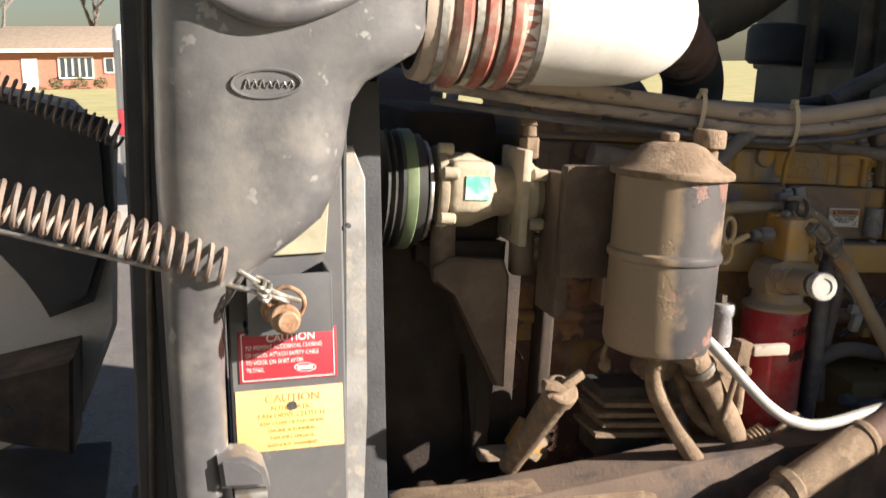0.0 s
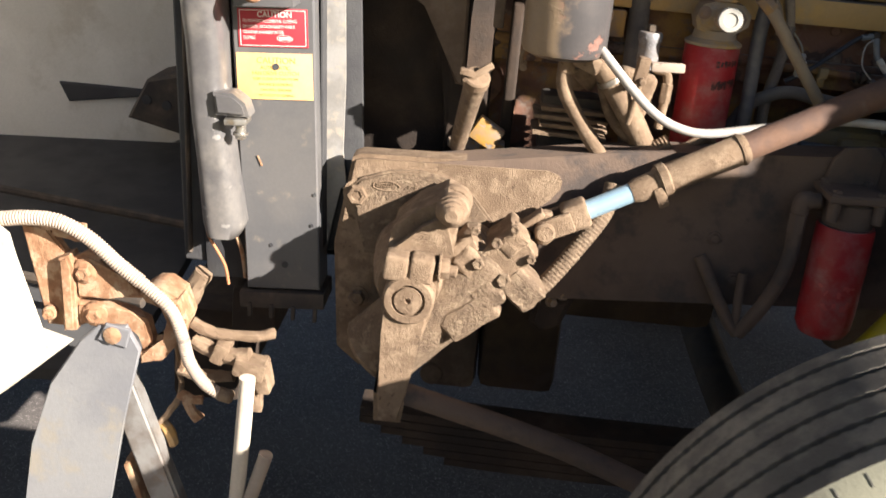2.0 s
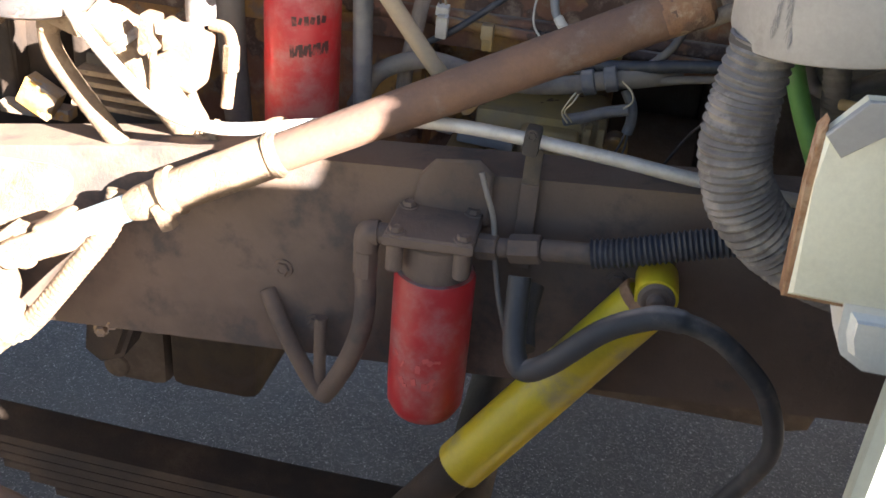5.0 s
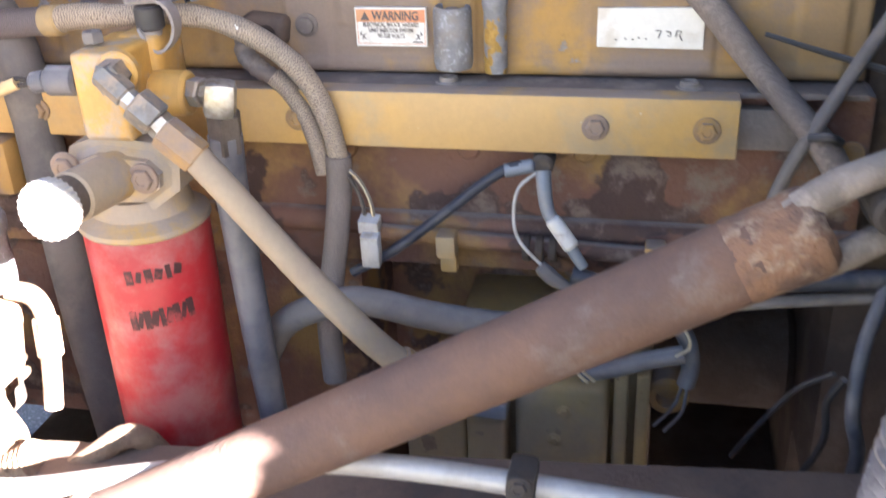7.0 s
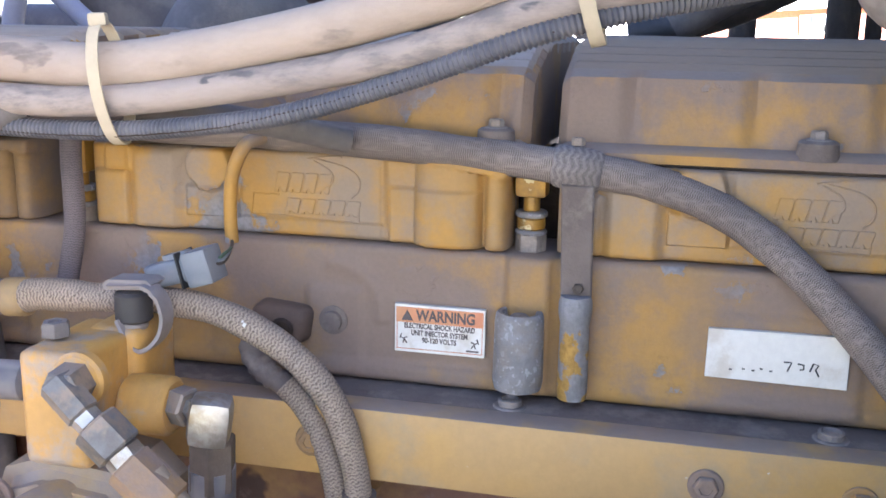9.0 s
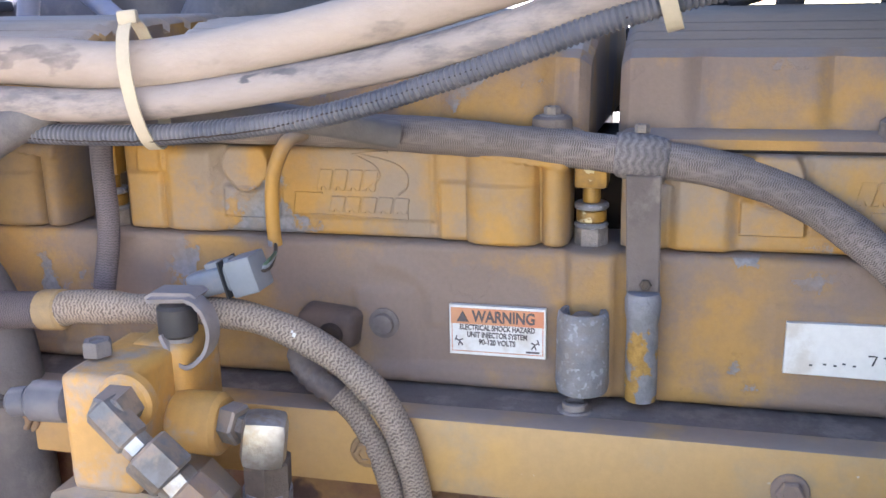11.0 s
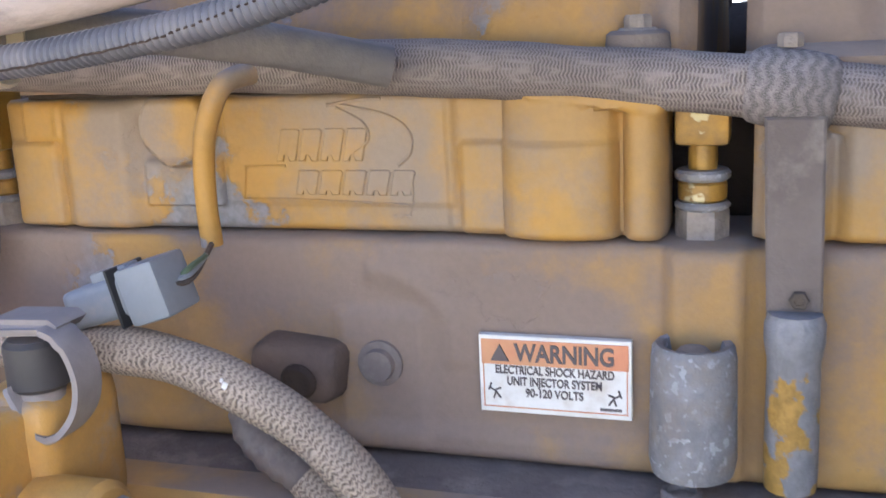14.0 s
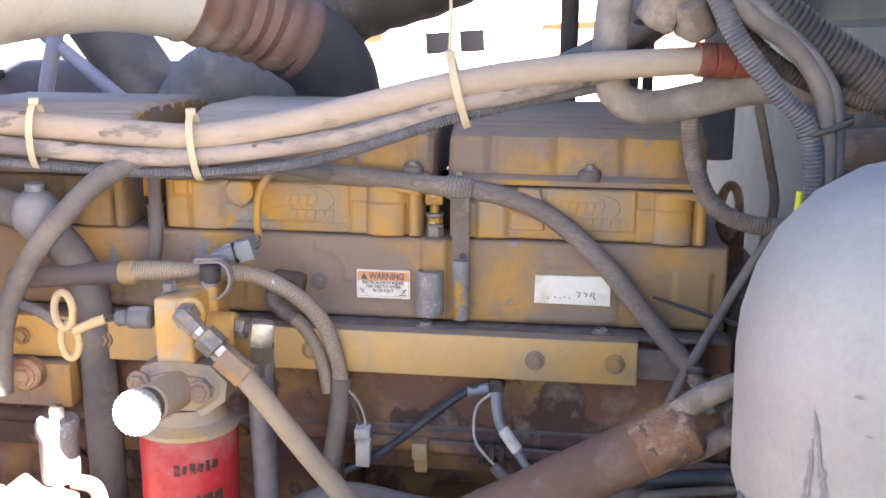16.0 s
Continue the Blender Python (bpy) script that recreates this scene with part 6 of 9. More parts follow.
for x, y, z in ((-0.572, -0.010, 1.462), (-0.572, -0.004, 1.392), (-0.425, 0.004, 1.462), (-0.425, 0.006, 1.385), (-0.572, 0.03, 1.495)):
    bm = B()
    cyl(bm, (x - 0.012, y, z), (x + 0.014, y, z), 0.0095, seg=14, bev=0.003)
    part("lug_bolt", bm, pale_cast, comp)
bm = B()
box(bm, (-0.528, -0.0145, 1.441), (0.038, 0.002, 0.036), bev=0)
part("tag", bm, green_tag, comp, "mint green tag")
pulley_dark = mat("black_pulley", (0.028, 0.028, 0.026), 0.5, second=(0.05, 0.045, 0.04), scale=10, bump=0.1)
bm = B()
lathe(bm, (-0.668, 0.085, 1.425), (-0.3, 0.085, 1.425), [(0.0, 0), (0.085, 0), (0.093, 0.004), (0.088, 0.010), (0.094, 0.015), (0.087, 0.021), (0.094, 0.027), (0.094, 0.033), (0.0, 0.033)], 44)
pulley = part("pulley", bm, pulley_dark, comp, "black grooved belt pulley")
bm = B()
lathe(bm, (-0.6355, 0.085, 1.425), (-0.3, 0.085, 1.425), [(0.0, 0), (0.094, 0), (0.0955, 0.002), (0.0955, 0.017), (0.093, 0.019), (0.0, 0.019)], 44)
part("rim_band", bm, mat("green_rim_paint", (0.11, 0.15, 0.075), 0.45, second=(0.16, 0.20, 0.11), scale=14, bump=0.05), pulley, "dull green rim band")
bm = B()
lathe(bm, (-0.617, 0.080, 1.425), (-0.3, 0.080, 1.425), [(0.0, 0), (0.088, 0), (0.088, 0.014), (0.080, 0.017), (0.0, 0.017)], 40)
part("clutch_plate", bm, pulley_dark, pulley)
bm = B()
lathe(bm, (-0.600, 0.070, 1.425), (-0.3, 0.070, 1.425), [(0.0, 0), (0.079, 0), (0.080, 0.002), (0.079, 0.006), (0.0, 0.006)], 40)
part("clutch_ring", bm, steel, pulley, "thin bright clutch ring")
for a, b, r, sides in (((-0.432, 0.04, 1.485), (-0.432, 0.04, 1.518), 0.0165, 6), ((-0.432, 0.04, 1.518), (-0.433, 0.042, 1.535), 0.011, 16), ((-0.433, 0.042, 1.535), (-0.433, 0.044, 1.552), 0.014, 6), ((-0.433, 0.044, 1.55), (-0.438, 0.05, 1.62), 0.0075, 14)):
    bm = B()
    cyl(bm, a, b, r, seg=sides, bev=0.002)
    part("hose_fitting", bm, dirt_iron, comp)
# Gusset and legs take the brown darkened for shade.
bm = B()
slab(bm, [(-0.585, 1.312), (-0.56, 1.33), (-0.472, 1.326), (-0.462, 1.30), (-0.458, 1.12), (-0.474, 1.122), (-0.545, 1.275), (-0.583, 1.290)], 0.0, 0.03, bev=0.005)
part("gusset", bm, shaded_brown, comp, "triangular gusset, brown darkened for its shade")
# The shade on this bracket is carried by its near-black colour.
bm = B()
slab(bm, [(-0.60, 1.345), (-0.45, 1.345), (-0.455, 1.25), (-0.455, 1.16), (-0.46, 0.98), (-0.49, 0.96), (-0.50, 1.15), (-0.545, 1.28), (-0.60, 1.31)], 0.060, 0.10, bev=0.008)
part("mount", bm, grime_shade_black, comp, "grimy mounting bracket, near black for its shade")
for x in (-0.565, -0.435):
    bm = B()
    cyl(bm, (x, 0.03, 1.30), (x - 0.003, 0.03, 1.385), 0.020, seg=16, bev=0.005)
    part("mount_leg", bm, shaded_brown, comp)
# Cover and ribs hold the bay's shade in their colour.
cover = thing("front_gear_cover", "grimy front gear cover of the engine, darkened for shade", "gear cover", (-0.55, 0.2, 0.9))
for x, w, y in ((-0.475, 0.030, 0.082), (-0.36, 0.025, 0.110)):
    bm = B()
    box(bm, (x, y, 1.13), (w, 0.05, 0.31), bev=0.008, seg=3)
    part("rib", bm, grime_shade_black, cover)
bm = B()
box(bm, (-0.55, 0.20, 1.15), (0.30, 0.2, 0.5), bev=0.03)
part("body", bm, grime_shade_black, cover)
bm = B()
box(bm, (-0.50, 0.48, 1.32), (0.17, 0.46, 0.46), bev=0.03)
part("upper_body", bm, grime_shade_black, cover)

can = thing("fluid_reservoir", "worn black round fluid reservoir with tan dust", "reservoir", (-0.277, -0.145, 1.2))
C0 = (-0.277, -0.145, 1.225)
bm = B()
prof = [(0.0, 0.004), (0.055, -0.004), (0.074, 0.004), (0.079, 0.016), (0.079, 0.136), (0.0825, 0.139), (0.0835, 0.144), (0.0825, 0.149), (0.079, 0.152), (0.0795, 0.258)]
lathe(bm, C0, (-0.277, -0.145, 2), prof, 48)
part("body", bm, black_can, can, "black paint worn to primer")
bm = B()
lathe(bm, C0, (-0.277, -0.145, 2), [(0.079, 0.256), (0.088, 0.258), (0.0895, 0.262), (0.088, 0.267), (0.070, 0.278), (0.045, 0.300), (0.030, 0.306), (0.0, 0.307)], 48)
part("lid", bm, dirt_iron, can, "dust covered domed lid")
bm = B()
cyl(bm, (-0.222, -0.145, 1.50), (-0.222, -0.145, 1.53), 0.014, bev=0.002)
lathe(bm, (-0.222, -0.145, 1.525), (-0.222, -0.145, 2), [(0.0, 0), (0.0225, 0), (0.0235, 0.003), (0.0235, 0.022), (0.021, 0.026), (0.0, 0.027)], 12)
part("filler_cap", bm, dirt_iron, can)
bm = B()
cyl(bm, (-0.285, -0.145, 1.53), (-0.285, -0.145, 1.545), 0.013, bev=0.003)
part("breather", bm, dirt_iron, can)
bm = B()
box(bm, (-0.36, -0.06, 1.40), (0.10, 0.03, 0.17), bev=0.006)
box(bm, (-0.40, -0.02, 1.36), (0.02, 0.09, 0.22), bev=0.004)
part("bracket", bm, shaded_brown, can)
bm = B()
cyl(bm, (-0.262, -0.135, 1.225), (-0.268, -0.135, 1.19), 0.016, bev=0.003)
box(bm, (-0.23, -0.14, 1.215), (0.05, 0.04, 0.03), rot=(0, 20, 0), bev=0.006)
part("outlet", bm, dirt_iron, can)


def hose(name, pts, r, material, label, category="hose", group="", seg=14, n=8, ridge=0.0, pitch=0.006, wobble=0.03):
    bm = B()
    sweep(bm, pts, r, seg=seg, n=n, ridge=ridge, pitch=pitch, wobble=0 if ridge and wobble == 0.03 else wobble)
    return solo(name, bm, material, label, category, group)


hose("return_hose", [(-0.268, -0.135, 1.215), (-0.266, -0.135, 1.165), (-0.238, -0.132, 1.115), (-0.198, -0.13, 1.06), (-0.172, -0.13, 1.02), (-0.165, -0.125, 0.94)], 0.0145, dirt_iron, "dust caked rubber hose below the reservoir")
suction_line = hose("suction_hose", [(-0.215, -0.12, 1.225), (-0.185, -0.108, 1.19), (-0.142, -0.10, 1.13), (-0.112, -0.095, 1.085), (-0.085, -0.085, 1.04)], 0.0235, dirt_iron, "thick dust caked hose below the reservoir")
bm = B()
for i in range(2):
    lathe(bm, (-0.182 + 0.001 * i, -0.1075, 1.186), (-0.142, -0.10, 1.13), [(0.0235, 0.0), (0.026, 0.001), (0.026, 0.011), (0.0235, 0.012)], 24)
part("band_clamp", bm, steel, suction_line, "steel band clamp")
hose("corrugated_hose", [(-0.045, -0.10, 1.068), (-0.08, -0.10, 1.045), (-0.105, -0.10, 1.015), (-0.125, -0.10, 0.97)], 0.017, dirt_iron, "dusty corrugated hose behind the steering shaft", ridge=0.002, pitch=0.007)
hose("silver_tube", [(-0.23, -0.16, 1.262), (-0.20, -0.185, 1.235), (-0.15, -0.195, 1.185), (-0.105, -0.198, 1.146), (-0.06, -0.195, 1.122), (0.0, -0.185, 1.112), (0.10, -0.172, 1.128), (0.22, -0.168, 1.152), (0.30, -0.166, 1.156), (0.39, -0.166, 1.152), (0.50, -0.166, 1.143), (0.60, -0.166, 1.133), (0.8, -0.16, 1.12)], 0.0088, chrome, "bright silver tube running along the frame", "tube", wobble=0)
bm = B()
box(bm, (0.388, -0.168, 1.153), (0.020, 0.030, 0.034), rot=(0, 4, 0), bev=0.005)
box(bm, (0.392, -0.155, 1.10), (0.022, 0.006, 0.10), bev=0.001)
hexbolt(bm, (0.388, -0.184, 1.165), (0, -1, 0), 0.006, 0.005)
solo("tube_clip", bm, dark_iron, "dark clip and strap holding the silver tube", "clip")
cock = thing("drain_cock", "dusty drain cock with a lever handle", "valve", (-0.13, -0.13, 1.2))
bm = B()
box(bm, (-0.125, -0.13, 1.207), (0.022, 0.03, 0.05), rot=(0, 8, 0), bev=0.004)
cyl(bm, (-0.125, -0.145, 1.19), (-0.125, -0.16, 1.19), 0.007, bev=0.002)
cyl(bm, (-0.122, -0.13, 1.20), (-0.135, -0.12, 1.10), 0.005, bev=0.001)
part("body", bm, dirt_iron, cock)
bm = B()
box(bm, (-0.080, -0.14, 1.219), (0.062, 0.016, 0.017), rot=(0, -2, 0), bev=0.004)
part("lever", bm, pale_hose, cock)
bm = B()
sweep(bm, [(-0.345, -0.13, 1.235), (-0.352, -0.13, 1.21), (-0.347, -0.13, 1.195), (-0.343, -0.13, 1.205)], 0.004, seg=7)
cyl(bm, (-0.347, -0.135, 1.193), (-0.347, -0.12, 1.193), 0.008, bev=0.002)
solo("wire_clip", bm, dirt_iron, "small bent wire clip below the reservoir", "clip")
stack = thing("finned_pump", "dusty finned pump body below the reservoir", "pump", (-0.25, 0.02, 1.0))
for i in range(4):
    bm = B()
    box(bm, (-0.235 + 0.006 * (i % 2), 0.015, 1.045 + 0.017 * i), (0.15 - 0.012 * (i % 2), 0.10, 0.009), rot=(0, 1.5, 0), bev=0.003)
    part("fin", bm, dirt_iron, stack)
bm = B()
box(bm, (-0.235, 0.03, 1.06), (0.12, 0.08, 0.12), bev=0.008)
part("core", bm, dark_iron, stack)
bm = B()
cyl(bm, (-0.235, -0.07, 1.165), (-0.235, -0.02, 1.165), 0.02, bev=0.004)
cyl(bm, (-0.24, -0.06, 1.15), (-0.24, -0.06, 1.19), 0.014, bev=0.003)
part("port", bm, dirt_iron, stack)

fill = thing("filler_tube", "dust caked oil filler tube with a tee cap", "filler tube", (-0.455, -0.05, 1.0))
T0, T1 = Vector((-0.458, -0.045, 1.005)), Vector((-0.432, -0.165, 1.163))
bm = B()
cyl(bm, T0, T1, 0.0165, 0.0215, seg=20, bev=0.002)
part("tube", bm, dirt_rough, fill)
bm = B()
d = (T1 - T0).normalized()
cyl(bm, T1 - d * 0.006, T1 + d * 0.016, 0.0255, seg=22, bev=0.003)
box(bm, T1 + d * 0.024, (0.062, 0.013, 0.013), rot=(0, -35, 0), bev=0.003)
box(bm, T1 + d * 0.019 + Vector((-0.02, -0.004, 0.004)), (0.026, 0.02, 0.012), rot=(0, 10, 0), bev=0.003)
part("tee_cap", bm, dirt_iron, fill)
bm = B()
box(bm, (-0.40, 0.03, 1.02), (0.06, 0.03, 0.05), rot=(0, 30, 0), bev=0.004)
box(bm, (-0.42, 0.05, 0.99), (0.12, 0.03, 0.02), bev=0.004)
solo("yellow_bracket", bm, yellow, "yellow painted bracket behind the filler tube", "bracket")

# ---- steering gear ----
mount = thing("gear_bracket", "dust covered cast steering gear bracket", "bracket", (-0.45, -0.13, 0.56))
bm = B()
slab(bm, [(-0.656, 0.990), (-0.640, 0.998), (-0.275, 1.010), (-0.250, 1.002), (-0.238, 0.985), (-0.242, 0.962), (-0.27, 0.940), (-0.36, 0.87), (-0.40, 0.74), (-0.47, 0.60), (-0.62, 0.54), (-0.668, 0.58), (-0.684, 0.81)], -0.152, -0.085, bev=0.008, seg=2)
part("plate", bm, dirt_iron, mount)
bm = B()
arc = [(-0.655, 0.93), (-0.635, 0.955), (-0.58, 0.974), (-0.52, 0.980), (-0.46, 0.966), (-0.41, 0.935), (-0.372, 0.89), (-0.40, 0.85), (-0.5, 0.80), (-0.62, 0.80)]
slab(bm, arc, -0.166, -0.150, bev=0.005, seg=2)
part("raised_pad", bm, dirt_rough, mount)
bm = B()
ring = [(-0.585 + 0.026 * math.cos(a), -0.167, 0.944 + 0.0095 * math.sin(a)) for a in np.linspace(0, 2 * math.pi, 25)[:-1]]
sweep(bm, [*ring, ring[0]], 0.0014, seg=5, n=2, cap=False)
for i in range(10):
    box(bm, (-0.603 + 0.0045 * i if i < 8 else -0.54 + 0.012 * (i - 8), -0.167, 0.944 + 0.0003 * i), (0.0022, 0.002, 0.008), rot=(0, 12, 0), bev=0)
tagged(part("cast_mark", bm, dirt_iron, mount), "worn raised casting mark", kind="stuff")
for p, r in (((-0.641, -0.155, 0.920), 0.020), ((-0.63, -0.155, 0.70), 0.016)):
    bm = B()
    hexbolt(bm, p, (0, -1, 0), r, 0.018)
    part("bolt", bm, dirt_iron, mount)
def crust(bm, size):
    """Lumps of caked grease on a casting."""
    bmesh.ops.subdivide_edges(bm, edges=[e for e in bm.edges if e.calc_length() > 0.02], cuts=4, use_grid_fill=True)
    for v in bm.verts:
        v.co += noise.noise_vector(v.co * 60) * size + noise.noise_vector(v.co * 170) * size * 0.4


gear = thing("steering_gear", "steering gearbox caked with brown dust", "steering gear", (-0.5, -0.25, 0.55))
bm = B()
cyl(bm, (-0.585, -0.245, 0.615), (-0.355, -0.245, 0.865), 0.078, seg=32, bev=0.012)
bmesh.ops.subdivide_edges(bm, edges=[e for e in bm.edges if e.calc_length() > 0.15], cuts=10)
for v in bm.verts:
    v.co += Vector((1, -1, 0.5)) * 0.003 * noise.noise(v.co * 45)
part("housing", bm, dirt_rough, gear, "housing caked with rough grease and dust")
bm = B()
lathe(bm, (-0.520, -0.17, 0.815), (-0.515, -0.5, 0.806), [(0.0, 0), (0.078, 0), (0.075, 0.06), (0.068, 0.12), (0.056, 0.165), (0.0, 0.165)], 36)
slab(bm, [(-0.562, 0.872), (-0.556, 0.908), (-0.515, 0.948), (-0.462, 0.978), (-0.434, 0.965), (-0.440, 0.88), (-0.452, 0.80), (-0.556, 0.80), (-0.562, 0.835)], -0.335, -0.16, bev=0.026, seg=4)
part("sector_cover", bm, dirt_iron, gear)
for name, r, y in (("adjuster_boss", 0.034, -0.25), ("adjuster_boss", 0.031, -0.335), ("lock_nut", 0.027, -0.352), ("lock_nut", 0.022, -0.368), ("adjuster_screw", 0.016, -0.382)):
    bm = B()
    cyl(bm, (-0.448, y + 0.03, 0.940 - 0.15 * (y + 0.2)), (-0.450, y, 0.940 - 0.15 * (y + 0.2)), r, seg=20, bev=0.005)
    part(name, bm, dirt_iron, gear)
for c, s, rot in (((-0.355, -0.265, 0.865), (0.13, 0.10, 0.075), (0, -47, 0)), ((-0.395, -0.29, 0.845), (0.05, 0.06, 0.10), (0, -47, 0)), ((-0.335, -0.29, 0.905), (0.055, 0.06, 0.04), (0, -47, 0)),
                  ((-0.425, -0.285, 0.885), (0.06, 0.06, 0.035), (0, -30, 0)), ((-0.31, -0.28, 0.815), (0.06, 0.075, 0.08), (0, -47, 0)), ((-0.37, -0.30, 0.80), (0.05, 0.05, 0.055), (0, -47, 0)), ((-0.40, -0.28, 0.755), (0.11, 0.09, 0.06), (0, -40, 0))):
    bm = B()
    box(bm, c, s, rot=rot, bev=0.012, seg=3)
    crust(bm, 0.0035)
    part("valve_block", bm, dirt_rough if c[2] < 0.83 else dirt_iron, gear)
for x, z, r in ((-0.395, 0.862, 0.013), (-0.365, 0.905, 0.012), (-0.335, 0.935, 0.010), (-0.30, 0.88, 0.010), (-0.345, 0.835, 0.016), (-0.405, 0.925, 0.010)):
    bm = B()
    hexbolt(bm, (x, -0.316, z), (0, -1, 0.1), r * 0.85, 0.011, washer=False)
    part("bolt", bm, dirt_rough, gear)
pit = thing("pitman_arm", "heavy forged pitman arm clamped to the gear shaft", "pitman arm", (-0.53, -0.36, 0.56))
bm = B()
slab(bm, [(-0.558, 0.80), (-0.556, 0.77), (-0.548, 0.72), (-0.565, 0.60), (-0.562, 0.54), (-0.510, 0.54), (-0.502, 0.62), (-0.486, 0.72), (-0.470, 0.77), (-0.468, 0.82), (-0.50, 0.84), (-0.54, 0.84)], -0.372, -0.335, bev=0.010, seg=3)
part("arm", bm, dirt_iron, pit)
bm = B()
lathe(bm, (-0.513, -0.33, 0.800), (-0.513, -1, 0.800), [(0.0, 0), (0.047, 0), (0.047, 0.045), (0.043, 0.050), (0.031, 0.050), (0.030, 0.044), (0.026, 0.044), (0.025, 0.050), (0.006, 0.051), (0.005, 0.045), (0.0, 0.045)], 36)
part("hub", bm, dirt_iron, pit)
for x in (-0.540, -0.494):
    bm = B()
    box(bm, (x, -0.355, 0.858), (0.0445, 0.05, 0.048), rot=(0, 5, 0), bev=0.008, seg=3)
    part("clamp_jaw", bm, dirt_iron, pit)
bm = B()
hexbolt(bm, (-0.462, -0.355, 0.86), (1, 0, 0), 0.018, 0.018)
cyl(bm, (-0.47, -0.355, 0.86), (-0.43, -0.355, 0.855), 0.011, seg=14, bev=0.003)
part("clamp_bolt", bm, dirt_iron, pit)
pressure_line = hose("pressure_hose", [(-0.282, -0.262, 0.792), (-0.255, -0.255, 0.822), (-0.205, -0.235, 0.89), (-0.165, -0.21, 0.95), (-0.155, -0.19, 1.0)], 0.0155, dirt_rough, "dust caked pressure hose from the steering gear", ridge=0.0012, pitch=0.008)
bm = B()
cyl(bm, (-0.292, -0.266, 0.782), (-0.272, -0.260, 0.802), 0.013, seg=6, bev=0.002)
cyl(bm, (-0.30, -0.268, 0.774), (-0.288, -0.265, 0.786), 0.010, seg=12, bev=0.002)
part("end_fitting", bm, steel, pressure_line, "bright steel end fitting")

shaft = thing("steering_shaft", "dusty rust brown steering shaft with a universal joint", "steering shaft", (-0.29, -0.25, 0.86))
A0, A1 = Vector((-0.288, -0.240, 0.912)), Vector((0.565, -0.128, 1.340))
axis = (A1 - A0).normalized()


def on(s):
    return A0 + axis * s


bm = B()
sweep(bm, [on(0.26), on(0.5), on(0.7), on(0.92)], lambda f: 0.0245 + 0.003 * f, seg=28, smooth=False)
part("tube", bm, rust_pipe, shaft)
bm = B()
lathe(bm, on(0.235), on(1), [(0.0, 0), (0.027, 0), (0.0285, 0.004), (0.0285, 0.17), (0.0265, 0.176), (0.0245, 0.178)], 28)
part("sleeve", bm, dirt_iron, shaft, "dusty outer sleeve")
for s in (0.395, 0.24):
    bm = B()
    lathe(bm, on(s), on(1.5), [(0.0265, 0), (0.031, 0.002), (0.031, 0.008), (0.0265, 0.010)] if s > 0.3 else [(0.026, 0), (0.033, 0.002), (0.034, 0.016), (0.028, 0.020)], 28)
    if s < 0.3:
        box(bm, on(s) + Vector((0.005, -0.02, -0.022)), (0.02, 0.02, 0.04), rot=(0, -26, 0), bev=0.005)
    part("ring", bm, dirt_iron, shaft)
bm = B()
cyl(bm, on(0.095), on(0.25), 0.0185, seg=28)
# The blue base colour paints in the rod's sky reflection.
part("slip_rod", bm, mat("sky_tinted_slip_rod", (0.42, 0.60, 0.74), 0.3, metal=0.45, second=(0.36, 0.55, 0.70), scale=8, dust=(0.45, 0.42, 0.36), dust_at=0.68, bump=0.02, grain=0.05), shaft, "polished steel slip rod")
bm = B()
lathe(bm, on(0.235), on(0), [(0.019, 0), (0.025, 0.0), (0.024, 0.035), (0.020, 0.05)], 24)
part("boot", bm, dirt_iron, shaft)
joint = B()
box(joint, on(0.075), (0.05, 0.055, 0.05), rot=(0, -26, 0), bev=0.010, seg=3)
for y in (-1, 1):
    box(joint, on(0.035) + Vector((0, 0.026 * y, 0)), (0.065, 0.014, 0.040), rot=(0, -26, 0), bev=0.006)
yoke = part("yoke", joint, dirt_iron, shaft)
bm = B()
cyl(bm, on(0.012) + Vector((0, -0.042, 0)), on(0.012) + Vector((0, 0.042, 0)), 0.019, seg=22, bev=0.004)
cyl(bm, on(0.012) + Vector((0.0, 0, 0.032)), on(0.012) + Vector((0, 0, -0.032)), 0.015, seg=18, bev=0.004)
part("cross", bm, dirt_iron, yoke)
bm = B()
for y in (-1, 1):
    box(bm, on(-0.012) + Vector((-0.006, 0.0, 0.022 * y)), (0.06, 0.036, 0.014), rot=(0, -40, 0), bev=0.006)
box(bm, on(-0.045) + Vector((0, -0.01, -0.01)), (0.045, 0.05, 0.06), rot=(0, -45, 0), bev=0.012, seg=3)
part("lower_yoke", bm, dirt_iron, shaft)
bm = B()
lathe(bm, on(0.905), on(2), [(0.0276, 0), (0.0282, 0.004), (0.0276, 0.014), (0.0286, 0.020), (0.0280, 0.036), (0.0292, 0.044), (0.0285, 0.052), (0.022, 0.058), (0.0, 0.058)], 30)
for v in bm.verts:
    v.co += noise.noise_vector(v.co * 90) * 0.0014
part("weld_collar", bm, rust_weld, shaft, "rust streaked weld collar")
fork = B()
sweep(fork, [on(0.938) + Vector((0, -0.004, 0.019)), on(0.965) + Vector((0, -0.006, 0.026)), on(1.005) + Vector((0, -0.006, 0.024)), on(1.06) + Vector((0, 0, 0.016))], lambda f: 0.0115 - 0.002 * f, seg=12)
sweep(fork, [on(0.938) + Vector((0, -0.004, -0.018)), on(0.965) + Vector((0, -0.004, -0.024)), on(1.005) + Vector((0, -0.004, -0.022)), on(1.06) + Vector((0, 0, -0.014))], lambda f: 0.0105 - 0.002 * f, seg=12)
upper_yoke = part("upper_yoke", fork, cast_dust, shaft, "dusty forked yoke")
bm = B()
cyl(bm, on(1.0) + Vector((0, -0.028, 0)), on(1.0) + Vector((0, 0.028, 0)), 0.013, seg=20, bev=0.003)
